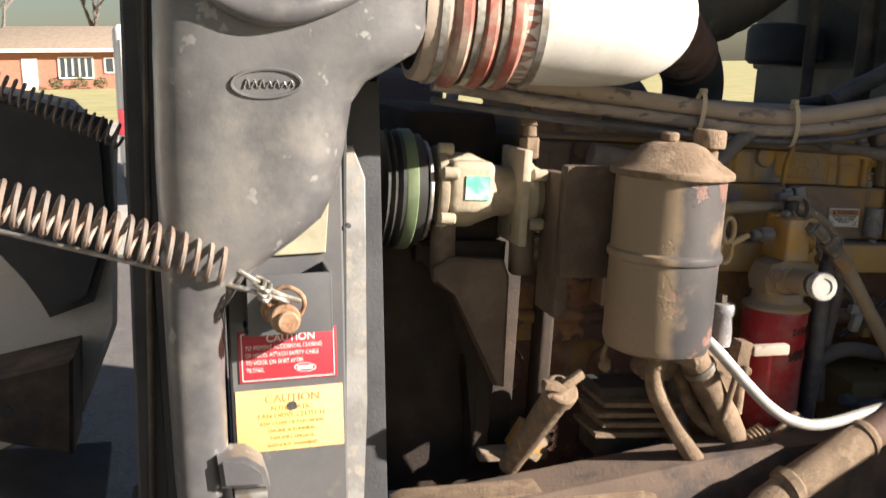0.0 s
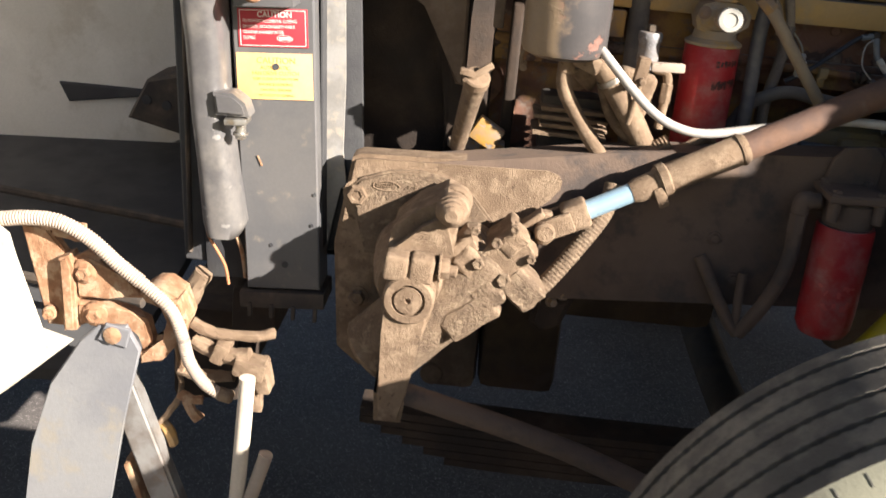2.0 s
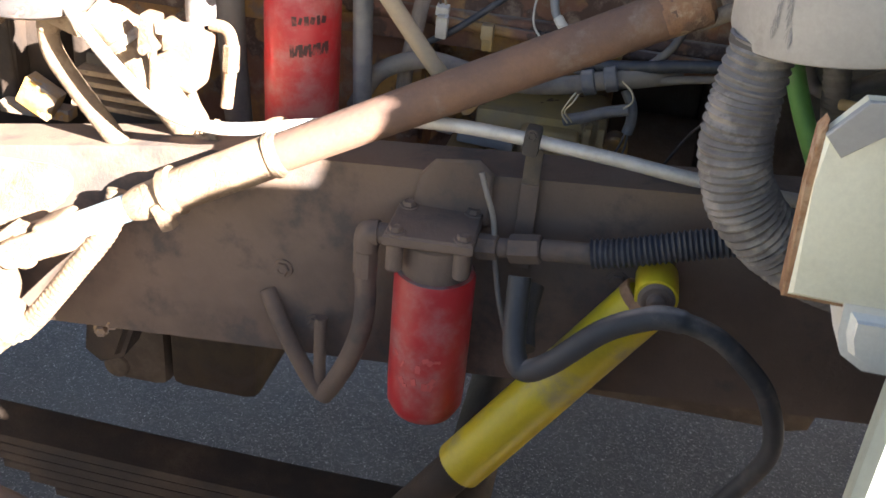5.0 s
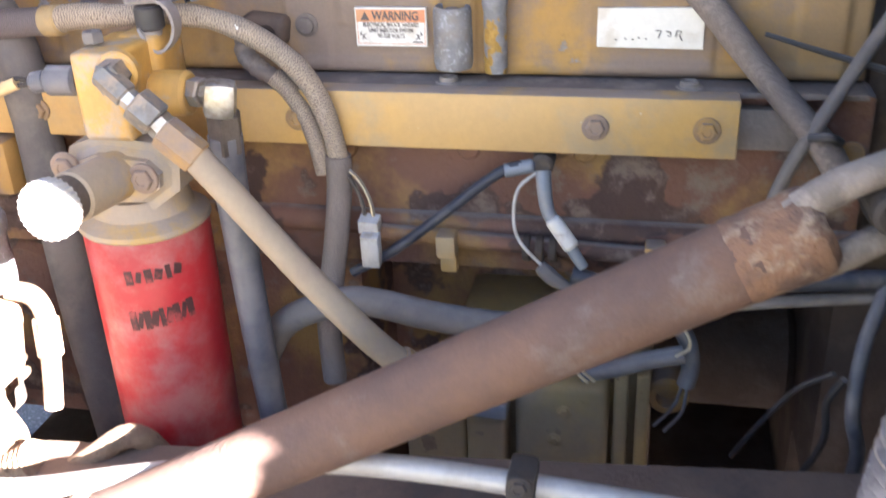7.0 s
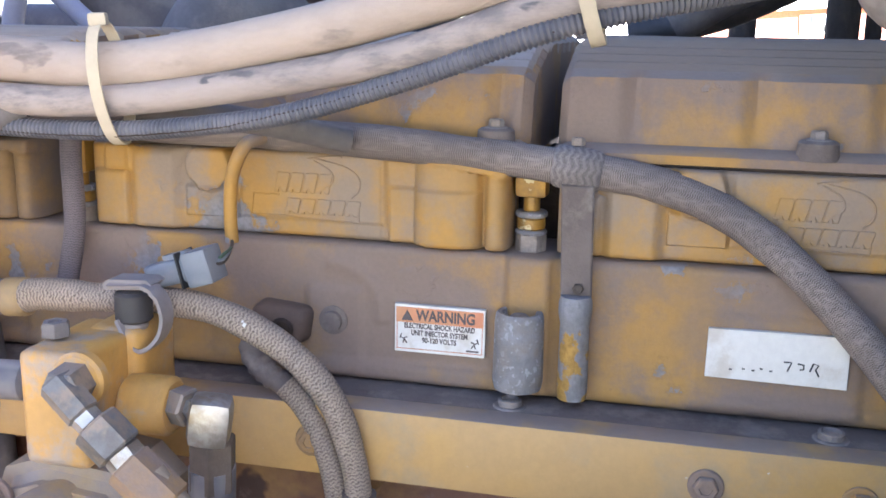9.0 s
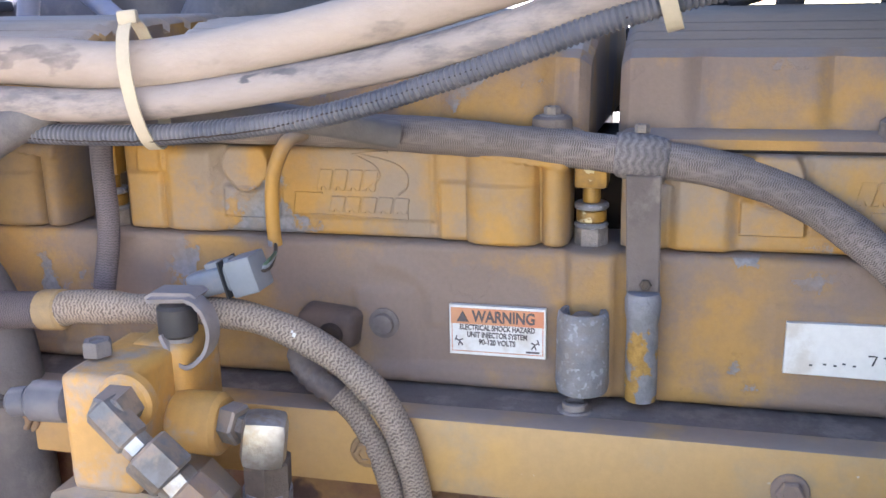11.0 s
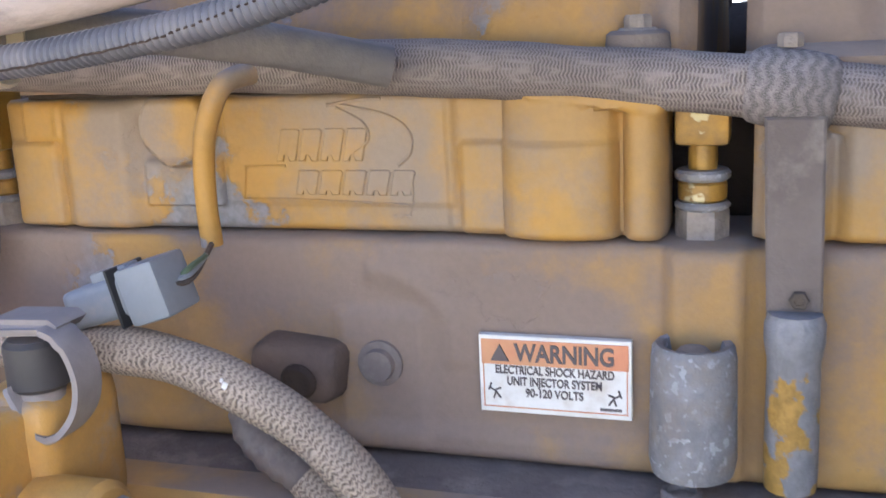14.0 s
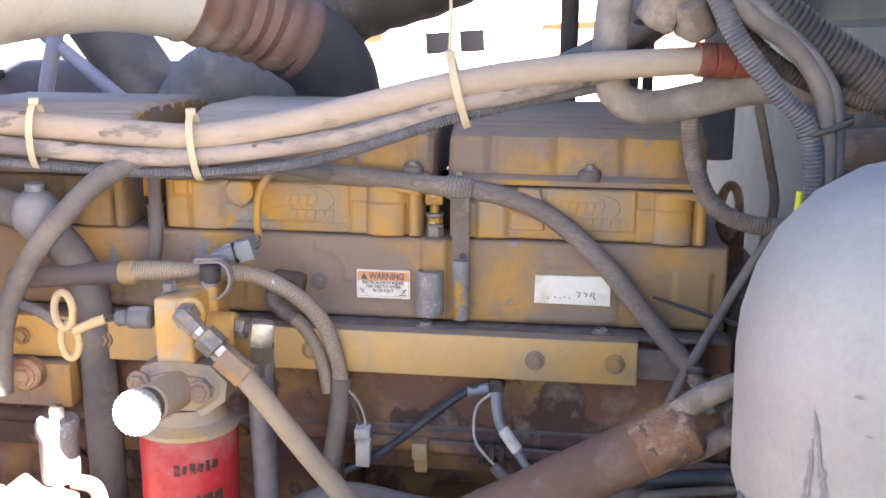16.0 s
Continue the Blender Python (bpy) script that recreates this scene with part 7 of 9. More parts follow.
cyl(bm, on(0.985), on(1.10), 0.012, seg=16, bev=0.002)
part("cross", bm, dark_iron, upper_yoke, "dark joint cross")


# ---- cab, air cleaner and firewall ----
cab_paint = mat("grey_green_cab_paint", (0.23, 0.255, 0.225), 0.6, second=(0.19, 0.21, 0.19), scale=3, dust=(0.27, 0.255, 0.23), dust_at=0.6, dust_scale=4)
# Darker copy of cab_paint; the firewall's shade is put into its colour.
wall_paint_shaded = mat("grey_green_firewall_shaded", (0.115, 0.108, 0.085), 0.8, second=(0.09, 0.085, 0.068), scale=4, dust=(0.15, 0.13, 0.10), dust_at=0.58, dust_scale=7)
cab = thing("cab", "grey green painted truck cab and firewall", "cab", (1.6, 0.4, 0.80))
bm = B()
box(bm, (2.009, 0.40, 1.675), (1.782, 2.40, 1.75), bev=0.02)
part("body", bm, cab_paint, cab)
bm = B()
box(bm, (1.06, 0.69, 1.25), (0.32, 1.82, 0.90), bev=0.015)
wall = part("firewall", bm, wall_paint_shaded, cab)
bm = B()
box(bm, (1.06, 0.95, 1.86), (0.30, 1.40, 0.34), bev=0.02)
part("cowl", bm, wall_paint_shaded, cab, "dull grey green cowl under the windscreen")
blower = thing("heater_blower", "black round heater blower on the firewall", "blower", (0.80, 1.25, 1.70))
bm = B()
lathe(bm, (0.79, 1.30, 1.70), (0.79, 1.30, 2), [(0.0, 0), (0.085, 0), (0.098, 0.012), (0.098, 0.10), (0.085, 0.118), (0.035, 0.125), (0.0, 0.125)], 28)
part("drum", bm, hood_dark, blower)
bm = B()
box(bm, (0.86, 1.30, 1.76), (0.10, 0.12, 0.08), bev=0.008)
part("outlet", bm, hood_dark, blower)
bm = B()
box(bm, (0.845, 0.98, 1.19), (0.13, 1.36, 0.78), bev=0.02)
part("stepped_panel", bm, wall_paint_shaded, wall)
# Unseen slab; its outline is cut to cast shade on rail and shaft.
bm = B()
slab(bm, [(0.655, 1.02), (0.655, 1.36), (0.71, 1.43), (0.81, 1.52), (0.91, 1.572), (1.083, 1.582), (1.103, 1.70), (1.148, 1.70), (1.148, 1.02)], -0.80, -0.775, bev=0.006)
part("cowl_shade_slab", bm, cab_paint, cab)
# Unseen box, added to block low sun under the truck.
bm = B()
box(bm, (1.70, -0.66, 0.64), (1.5, 0.30, 0.80), bev=0.015)
part("low_shade_box", bm, bare_alu, cab, "unseen metal box below the cab, added to shade the ground")
bm = B()
box(bm, (1.02, 0.98, 1.80), (0.22, 0.9, 0.40), bev=0.02)
part("heater_box", bm, hood_dark, wall, "black heater box on the firewall")
# Unseen visor shape, added to keep sun off the hoses below.
bm = B()
slab(bm, [(1.06, 1.93), (1.12, 1.90), (1.12, 2.58), (0.80, 2.48), (0.78, 2.32), (0.91, 2.18)], -0.80, 1.6, bev=0.01)
part("visor_shade_slab", bm, cab_paint, cab)
cleaner = thing("air_cleaner", "silver painted air cleaner canister with scuffs", "air cleaner", (0.735, -0.25, 1.33))
CX, CY = 0.738, -0.255
bm = B()
lathe(bm, (CX, CY, 1.338), (CX, CY, 3), [(0.0, 0.0), (0.150, 0.0), (0.156, 0.003), (0.159, 0.012), (0.162, 0.11), (0.160, 0.14), (0.152, 0.172), (0.138, 0.202), (0.115, 0.230), (0.085, 0.250), (0.045, 0.262), (0.0, 0.266)], 64)
for v in bm.verts:  # the base is cut at a slant
    if v.co.z < 1.352:
        v.co.z += 0.24 * max(0.0, v.co.x - 0.60)
part("canister", bm, silver_paint, cleaner)
bm = B()


def smear(bm, a, z, w, h, lean):
    ring = []
    for k in range(12):
        t = 2 * math.pi * k / 12
        j = random.uniform(0.55, 1.0)
        u, v = w * j * math.cos(t), h * j * math.sin(t)
        u += lean * v
        r = 0.16
        zz = min(max(z + v, 1.352), 1.47)
        r = 0.1598 + 0.03 * max(0.0, zz - 1.35)
        ring.append(bm.verts.new((CX + r * math.cos(a + u / r), CY + r * math.sin(a + u / r), zz)))
    bm.faces.new(ring)


for i in range(80):
    f = random.random()
    a = radians(219.5 + 4.2 * (1 - f) * (1 if i % 2 else -1) * random.uniform(0.5, 1.15) - 1.5 * f)
    smear(bm, a, 1.366 + 0.074 * f, random.uniform(0.0003, 0.0012), random.uniform(0.003, 0.011), random.uniform(-0.35, 0.35))
for a, z in ((231, 1.44), (228, 1.463)):
    smear(bm, radians(a), z, 0.004, 0.0012, 0)
tagged(part("scuff", bm, mat("scuff_grey", (0.22, 0.215, 0.22), 0.8, bump=0.2), cleaner), "dark scrape marks", kind="stuff")
bm = B()
lathe(bm, (0.615, -0.29, 1.350), (0.612, -0.29, 1.0), [(0.034, 0), (0.038, 0.001), (0.038, 0.010), (0.034, 0.011)], 28)
part("outlet_collar", bm, black_rubber, cleaner)
hose("drain_bellows", [(0.612, -0.295, 1.345), (0.606, -0.298, 1.29), (0.606, -0.30, 1.235), (0.621, -0.30, 1.185), (0.652, -0.295, 1.145), (0.70, -0.285, 1.11), (0.76, -0.27, 1.085)], lambda f: 0.030 + 0.005 * min(1, f * 3), mat("pale_bellows", (0.15, 0.14, 0.14), 0.75, second=(0.11, 0.10, 0.10), scale=20, dust=(0.25, 0.225, 0.21), dust_at=0.54, dust_scale=22), "dusty grey corrugated air hose under the canister", "air hose", seg=32, n=10, ridge=0.004, pitch=0.0085, wobble=0.05)
bm = B()
slab(bm, [(0.662, 1.160), (0.657, 1.27), (0.656, 1.318), (0.682, 1.352), (0.98, 1.37), (0.98, 1.15)], -0.462, -0.44, bev=0.004)
support = thing("cab_support", "cream painted support panel with a rusty edge", "panel", (0.8, -0.45, 1.1))
part("sheet", bm, cream, support)
bm = B()
slab(bm, [(0.657, 1.156), (0.651, 1.27), (0.650, 1.320), (0.656, 1.330), (0.662, 1.27), (0.668, 1.166), (0.98, 1.154), (0.98, 1.146)], -0.458, -0.436, bev=0.002)
part("rusty_edge", bm, rust, support)
bm = B()
slab(bm, [(0.712, 1.162), (0.714, 1.13), (0.722, 1.108), (0.745, 1.094), (0.98, 1.09), (0.98, 1.165)], -0.475, -0.40, bev=0.012, seg=3)
part("lower_roll", bm, rim_white, support, "rounded white lower edge")
bm = B()
slab(bm, [(0.655, 1.318), (0.682, 1.352), (0.98, 1.37), (0.98, 1.30), (0.70, 1.325), (0.672, 1.300)], -0.464, -0.455, bev=0.001)
part("upper_flange", bm, silver_paint, support)
hose("vent_hose", [(0.70, -0.20, 1.33), (0.705, -0.215, 1.29), (0.715, -0.20, 1.25), (0.73, -0.16, 1.22)], 0.014, grey_hose, "dusty grey vent hose under the canister", ridge=0.0012, pitch=0.006)
hose("vent_hose", [(0.76, -0.27, 1.35), (0.755, -0.28, 1.31), (0.74, -0.27, 1.285), (0.71, -0.24, 1.275)], 0.006, mat("tan_lead", (0.30, 0.22, 0.12), 0.7), "tan lead curling under the canister", "lead")
hose("green_hose", [(0.655, -0.20, 1.31), (0.675, -0.22, 1.26), (0.70, -0.24, 1.21), (0.73, -0.25, 1.16)], 0.011, green_hose, "dull green hose beside the canister")
hose("wire_bundle", [(0.66, -0.16, 1.36), (0.675, -0.18, 1.30), (0.70, -0.19, 1.27), (0.76, -0.20, 1.30)], 0.008, grey_hose, "dusty wire bundle behind the air hose", "wires")

# ---- spin-on fuel filter and its base ----
FX, FY = 0.030, 0.022
filt = thing("fuel_filter", "red spin-on fuel filter with black print under a dusty yellow base", "fuel filter", (FX, FY, 0.99))
bm = B()
lathe(bm, (FX, FY, 0.99), (FX, FY, 2), [(0.0, 0.0), (0.035, 0.0), (0.048, 0.006), (0.054, 0.02), (0.0545, 0.255), (0.052, 0.259), (0.0, 0.26)], 48)
body = part("can", bm, red_can, filt, "glossy red painted can, dusty")


for z, w, h, n, a0, da in ((1.216, 0.0066, 0.013, 6, 276, 8.8), (1.174, 0.0062, 0.018, 9, 273, 6.6)):
    for i in range(n):  # worn black print
        bm = B()
        a = radians(a0 + da * i)
        box(bm, (FX + 0.0547 * math.cos(a), FY + 0.0547 * math.sin(a), z + 0.0006 * i), (w - 0.002 * (i % 3 == 1), 0.0008, h - 0.003 * (i % 2)), rot=(0, 12 if i % 2 else -4, math.degrees(a) + 90), bev=0)
        part("print_bar", bm, red_ink, body)
bm = B()
lathe(bm, (FX, FY, 1.247), (FX, FY, 2), [(0.055, 0.0), (0.057, 0.002), (0.056, 0.006), (0.044, 0.014), (0.040, 0.03), (0.0, 0.03)], 40)
base = part("filter_base", bm, mat("dusty_yellow_grey", (0.34, 0.27, 0.19), 0.9, second=(0.42, 0.27, 0.09), second_at=0.6, scale=14, dust=(0.31, 0.26, 0.22), dust_at=0.5, dust_scale=20), filt, "cast base under grey dust")
bm = B()
slab(bm, [(-0.018, 1.300), (-0.012, 1.278), (0.02, 1.268), (0.06, 1.272), (0.085, 1.29), (0.088, 1.312), (0.07, 1.33), (0.02, 1.335), (-0.008, 1.325)], -0.022, 0.055, bev=0.012, seg=3)
part("mount_flange", bm, base.data.materials[0], filt)
for x, z in ((-0.006, 1.312), (0.062, 1.305)):
    bm = B()
    hexbolt(bm, (x, -0.024, z), (0, -1, 0), 0.009, 0.006)
    part("bolt", bm, yellow_dusty, filt)
bm = B()
cyl(bm, (0.035, 0.0, 1.302), (0.0285, -0.078, 1.309), 0.0205, seg=28, bev=0.003)
pump = part("priming_pump", bm, base.data.materials[0], filt, "round primer pump barrel")
bm = B()
lathe(bm, (0.0285, -0.072, 1.3088), (0.0265, -0.11, 1.311), [(0.016, 0), (0.0185, 0.002), (0.0185, 0.016), (0.016, 0.018)], 28)
part("collar_nut", bm, dark_iron, pump)
bm = B()
p0, p1 = Vector((0.0275, -0.090, 1.3095)), Vector((0.0255, -0.112, 1.3115))
m = along(p0, p1)
rings = []
for r, h in ((0.0, 0), (0.0185, 0.0), (0.0215, 0.003), (0.0222, 0.016), (0.0205, 0.020), (0.0135, 0.0205), (0.0128, 0.0185), (0.0, 0.0185)):
    rings.append([bm.verts.new(m @ Vector(((r + (0.0016 if i % 2 and r > 0.0203 else 0)) * math.cos(2 * math.pi * i / 56), (r + (0.0016 if i % 2 and r > 0.0203 else 0)) * math.sin(2 * math.pi * i / 56), h))) for i in range(56)] if r else [bm.verts.new(m @ Vector((0, 0, h)))])
for a, b in zip(rings, rings[1:]):
    for i in range(56):
        j = (i + 1) % 56
        if len(a) == 1:
            bm.faces.new((a[0], b[i], b[j]))
        elif len(b) == 1:
            bm.faces.new((a[i], a[j], b[0]))
        else:
            bm.faces.new((a[i], a[j], b[j], b[i]))
part("knurled_knob", bm, mat("white_nylon", (0.40, 0.388, 0.36), 0.5, dust=(0.42, 0.38, 0.32), dust_at=0.6), pump, "white knurled plastic knob")
bm = B()
box(bm, (0.034, 0.020, 1.369), (0.044, 0.075, 0.072), bev=0.006, seg=3)
cyl(bm, (0.055, 0.03, 1.36), (0.088, 0.03, 1.36), 0.019, seg=28, bev=0.003)
cyl(bm, (0.053, -0.010, 1.391), (0.053, -0.020, 1.391), 0.017, seg=28, bev=0.002)
box(bm, (0.044, 0.055, 1.378), (0.040, 0.05, 0.058), bev=0.010, seg=3)
head_block = part("head_block", bm, mat("clean_yellow", (0.56, 0.31, 0.07), 0.5, second=(0.46, 0.27, 0.08), scale=20, dust=(0.36, 0.29, 0.22), dust_at=0.58, dust_scale=24), filt, "yellow painted port block")
for p, d, r in (((0.0205, 0.010, 1.406), (0, 0, 1), 0.0085),):
    bm = B()
    hexbolt(bm, p, d, r, 0.010, washer=False)
    part("hex_plug", bm, grey_hose, head_block)


def fitting(pts, name, parent, radii, material):
    for (a, b), r, sides in zip(zip(pts, pts[1:]), radii, (6, 20, 6, 20, 20)):
        bm = B()
        cyl(bm, a, b, r, seg=sides, bev=0.0015)
        part(name, bm, material, parent)


fit_a = thing("fuel_supply_hose", "dusty fuel hose with grey plated elbow fittings", "hose", (0.26, -0.02, 1.13))
bm = B()
sweep(bm, [(0.104, -0.034, 1.344), (0.136, -0.034, 1.305), (0.166, -0.032, 1.265), (0.21, -0.028, 1.208), (0.25, -0.02, 1.158), (0.285, -0.005, 1.12)], 0.0118, seg=16)
part("hose", bm, mat("tan_hose", (0.33, 0.26, 0.185), 0.9, second=(0.27, 0.21, 0.16), dust=(0.36, 0.27, 0.15), dust_at=0.58), fit_a)
fitting([(0.053, -0.016, 1.391), (0.053, -0.036, 1.389)], "elbow", fit_a, [0.0135], grey_steel)
fitting([(0.048, -0.034, 1.396), (0.068, -0.036, 1.378)], "elbow", fit_a, [0.0105], grey_steel)
fitting([(0.064, -0.036, 1.381), (0.073, -0.036, 1.3725), (0.077, -0.036, 1.3685)], "thread", fit_a, [0.0085, 0.009], steel)
fitting([(0.073, -0.0355, 1.3735), (0.089, -0.035, 1.3585)], "swivel_nut", fit_a, [0.0145], grey_steel)
fitting([(0.088, -0.035, 1.3592), (0.095, -0.035, 1.351)], "collar", fit_a, [0.0115], steel)
fitting([(0.092, -0.035, 1.3515), (0.118, -0.034, 1.3285)], "crimp_sleeve", fit_a, [0.0145], yellow_dusty)
bm = B()
cyl(bm, (0.285, -0.005, 1.12), (0.262, -0.016, 1.145), 0.0145, seg=16, bev=0.002)
part("end_sleeve", bm, yellow_dusty, fit_a)
fit_b = thing("fuel_return_line", "dark return hose with a plated elbow", "hose", (0.117, 0.02, 1.0))
fitting([(0.088, 0.03, 1.362), (0.101, 0.026, 1.362)], "nut", fit_b, [0.0125], grey_steel)
fitting([(0.099, 0.027, 1.362), (0.112, 0.02, 1.362)], "neck", fit_b, [0.0075], steel)
bm = B()
box(bm, (0.121, 0.012, 1.362), (0.026, 0.026, 0.030), rot=(0, 8, 20), bev=0.007, seg=2)
part("elbow", bm, steel, fit_b, "plated elbow fitting")
fitting([(0.121, 0.014, 1.350), (0.119, 0.016, 1.315)], "swivel_nut", fit_b, [0.0145], dark_iron)
bm = B()
sweep(bm, [(0.119, 0.016, 1.33), (0.117, 0.018, 1.29), (0.118, 0.02, 1.22), (0.12, 0.022, 1.14), (0.122, 0.03, 1.03)], lambda f: 0.0145 - 0.001 * f, seg=16)
part("hose", bm, blue_loom, fit_b)

# sensor plug, wire loop and clip on the filter head
plug = thing("sensor_lead", "grey sensor plug with a taped tan wire loop", "sensor lead", (-0.05, 0.0, 1.34))
bm = B()
cyl(bm, (0.0, 0.01, 1.375), (-0.028, 0.008, 1.375), 0.0125, seg=16, bev=0.003)
cyl(bm, (-0.026, 0.008, 1.375), (-0.042, 0.006, 1.373), 0.009, seg=14, bev=0.003)
part("plug", bm, blue_loom, plug)
bm = B()
for dy in (-0.003, 0.003):
    sweep(bm, [(-0.04, 0.006 + dy, 1.373), (-0.055, 0.002, 1.374 + dy), (-0.075, -0.002, 1.366), (-0.09, -0.004, 1.362)], 0.0022, seg=6)
part("wire", bm, dark_iron, plug)
bm = B()
sweep(bm, [(-0.052, 0.002, 1.374), (-0.068, -0.002, 1.368), (-0.086, -0.004, 1.360)], 0.0055, seg=10)
for s, zc in ((1, 1.384), (-1, 1.348)):
    loop = [(-0.093 + 0.0105 * math.cos(a) - 0.001 * s, -0.005 - 0.003 * s, zc + 0.020 * math.sin(a)) for a in np.linspace(0, 2 * math.pi, 15)]
    sweep(bm, loop, 0.0042, seg=9, n=3)
part("taped_loop", bm, mat("tan_tape", (0.50, 0.37, 0.20), 0.8, dust=(0.40, 0.31, 0.21), dust_at=0.55), plug, "tan taped wire loop")
bm = B()
sweep(bm, [(-0.100, -0.004, 1.366), (-0.125, 0.01, 1.372), (-0.16, 0.03, 1.376), (-0.22, 0.05, 1.385)], 0.006, seg=10)
part("lead", bm, grey_hose, plug)
clip = thing("loop_clamp", "dusty cushioned loop clamp beside the harness", "clamp", (0.055, 0.045, 1.39))
cushion = mat("dusty_cushion", (0.24, 0.21, 0.20), 0.9, dust=(0.31, 0.275, 0.255), dust_at=0.5)


def ribbon(bm, pts, thick, y0, y1):
    line = curve([(x, 0, z) for x, z in pts], 6)
    outer = []
    for i, p in enumerate(line):
        t = (line[min(i + 1, len(line) - 1)] - line[max(i - 1, 0)]).normalized()
        outer.append((p.x - t.z * thick, p.z + t.x * thick))
    slab(bm, [(p.x, p.z) for p in line] + outer[::-1], y0, y1, bev=0.0008)


bm = B()
slab(bm, [(0.0385, 1.4305), (0.068, 1.4325), (0.0715, 1.436), (0.068, 1.4385), (0.042, 1.4375), (0.0375, 1.4345)], 0.033, 0.057, bev=0.0035, seg=3)
part("tab", bm, cushion, clip)
bm = B()
ribbon(bm, [(0.066, 1.4345), (0.0745, 1.430), (0.079, 1.417), (0.0755, 1.404), (0.0645, 1.394), (0.0575, 1.399), (0.0535, 1.405), (0.0495, 1.413)], 0.0024, 0.031, 0.045)
part("band", bm, cushion, clip)
bm = B()
cyl(bm, (0.0535, 0.045, 1.409), (0.0535, 0.045, 1.429), 0.0118, seg=24, bev=0.002)
part("spacer", bm, black_rubber, clip, "black rubber spacer")
bm = B()
cyl(bm, (0.050, 0.045, 1.398), (0.0535, 0.045, 1.411), 0.0095, seg=16, bev=0.002)
part("stem", bm, cushion, clip)
conn = thing("grey_connector", "blue grey plastic wiring connector", "connector", (0.07, 0.08, 1.43))
bm = B()
box(bm, (0.062, 0.080, 1.4335), (0.032, 0.018, 0.0165), rot=(0, -17, 0), bev=0.004, seg=3)
part("shell", bm, grey_plastic, conn)
bm = B()
box(bm, (0.0665, 0.080, 1.4445), (0.018, 0.009, 0.0055), rot=(0, -17, 0), bev=0.001)
part("latch", bm, grey_plastic, conn)
bm = B()
box(bm, (0.0855, 0.080, 1.4395), (0.0185, 0.023, 0.0235), rot=(0, -17, 0), bev=0.002)
part("socket", bm, grey_plastic, conn)
bm = B()
slab(bm, [(0.0755, 1.4255), (0.0768, 1.4255), (0.0708, 1.4485), (0.0697, 1.4485)], 0.068, 0.092, bev=0)
part("seam", bm, ink, conn)
for dy in (-0.004, 0.0, 0.004):
    bm = B()
    sweep(bm, [(0.092, 0.080 + dy, 1.4415), (0.096, 0.088, 1.4435 + dy * 0.6), (0.093, 0.105, 1.4465), (0.086, 0.122, 1.4475)], 0.0013, seg=6)
    part("wire", bm, (dark_iron, grey_plastic, mat("dull_wire", (0.09, 0.13, 0.08), 0.6))[int(dy * 250) + 1], conn)

# ---- harnesses and hoses over the engine ----
loom = thing("braided_harness", "tan braided wiring harness over the fuel filter", "wiring harness", (0.16, 0.08, 1.12))
bm = B()
sweep(bm, [(-0.20, 0.075, 1.395), (-0.14, 0.08, 1.40), (-0.09, 0.082, 1.404), (-0.055, 0.081, 1.4065)], 0.0128, seg=18, wobble=0.06)
part("plain_end", bm, braid_dark, loom, "dark woven end")
bm = B()
cyl(bm, (-0.068, 0.0815, 1.4055), (-0.049, 0.080, 1.4075), 0.0138, seg=20, bev=0.002)
part("tape_band", bm, mat("tan_band", (0.42, 0.28, 0.12), 0.8, second=(0.33, 0.24, 0.13), scale=40, dust=(0.36, 0.28, 0.20), dust_at=0.56, bump=0.2), loom, "tan tape band")
bm = B()
sweep(bm, [(-0.052, 0.080, 1.4075), (-0.035, 0.078, 1.411), (0.01, 0.077, 1.4125), (0.05, 0.077, 1.4135), (0.086, 0.076, 1.412), (0.118, 0.076, 1.402), (0.15, 0.078, 1.382), (0.175, 0.080, 1.352), (0.188, 0.082, 1.312), (0.192, 0.082, 1.285)], lambda f: 0.0095 + 0.0028 * max(0.0, 1 - f / 0.16) ** 0.5, seg=20, n=10, wobble=0.12)
part("braid_sleeve", bm, braid_tan, loom, "tan woven sleeve")
bm = B()
sweep(bm, [(0.192, 0.082, 1.29), (0.190, 0.082, 1.255), (0.184, 0.080, 1.21), (0.176, 0.078, 1.165), (0.170, 0.075, 1.12), (0.172, 0.07, 1.06)], 0.0115, seg=16)
part("lower_sleeve", bm, braid_grey, loom, "dusty woven lower sleeve")
bm = B()
for dx, dz, w, h in ((0, 0.0015, 0.0022, 0.0038), (0.0012, -0.0018, 0.0016, 0.0030), (-0.001, 0.004, 0.0012, 0.0016)):
    box(bm, (0.119 + dx, 0.0668, 1.4035 + dz), (w, 0.0008, h), rot=(0, 25 + 300 * dx, 0), bev=0.0003)
part("paint_fleck", bm, decal_white, loom)
branch = thing("sensor_branch", "ribbed sensor boot with a braided lead", "sensor lead", (0.15, 0.1, 1.33))
bm = B()
sweep(bm, [(0.104, 0.114, 1.388), (0.107, 0.104, 1.374), (0.121, 0.098, 1.362), (0.138, 0.095, 1.354)], lambda f: 0.0050 + 0.0032 * math.sin(math.pi * (0.15 + 0.75 * f)), seg=16, ridge=0.0012, pitch=0.007)
part("boot", bm, strap_dust, branch, "grimy ribbed sensor boot")
bm = B()
sweep(bm, [(0.135, 0.095, 1.356), (0.148, 0.094, 1.344), (0.160, 0.092, 1.326), (0.170, 0.09, 1.30), (0.176, 0.088, 1.27)], 0.0085, seg=16)
part("lead", bm, braid_tan, branch)

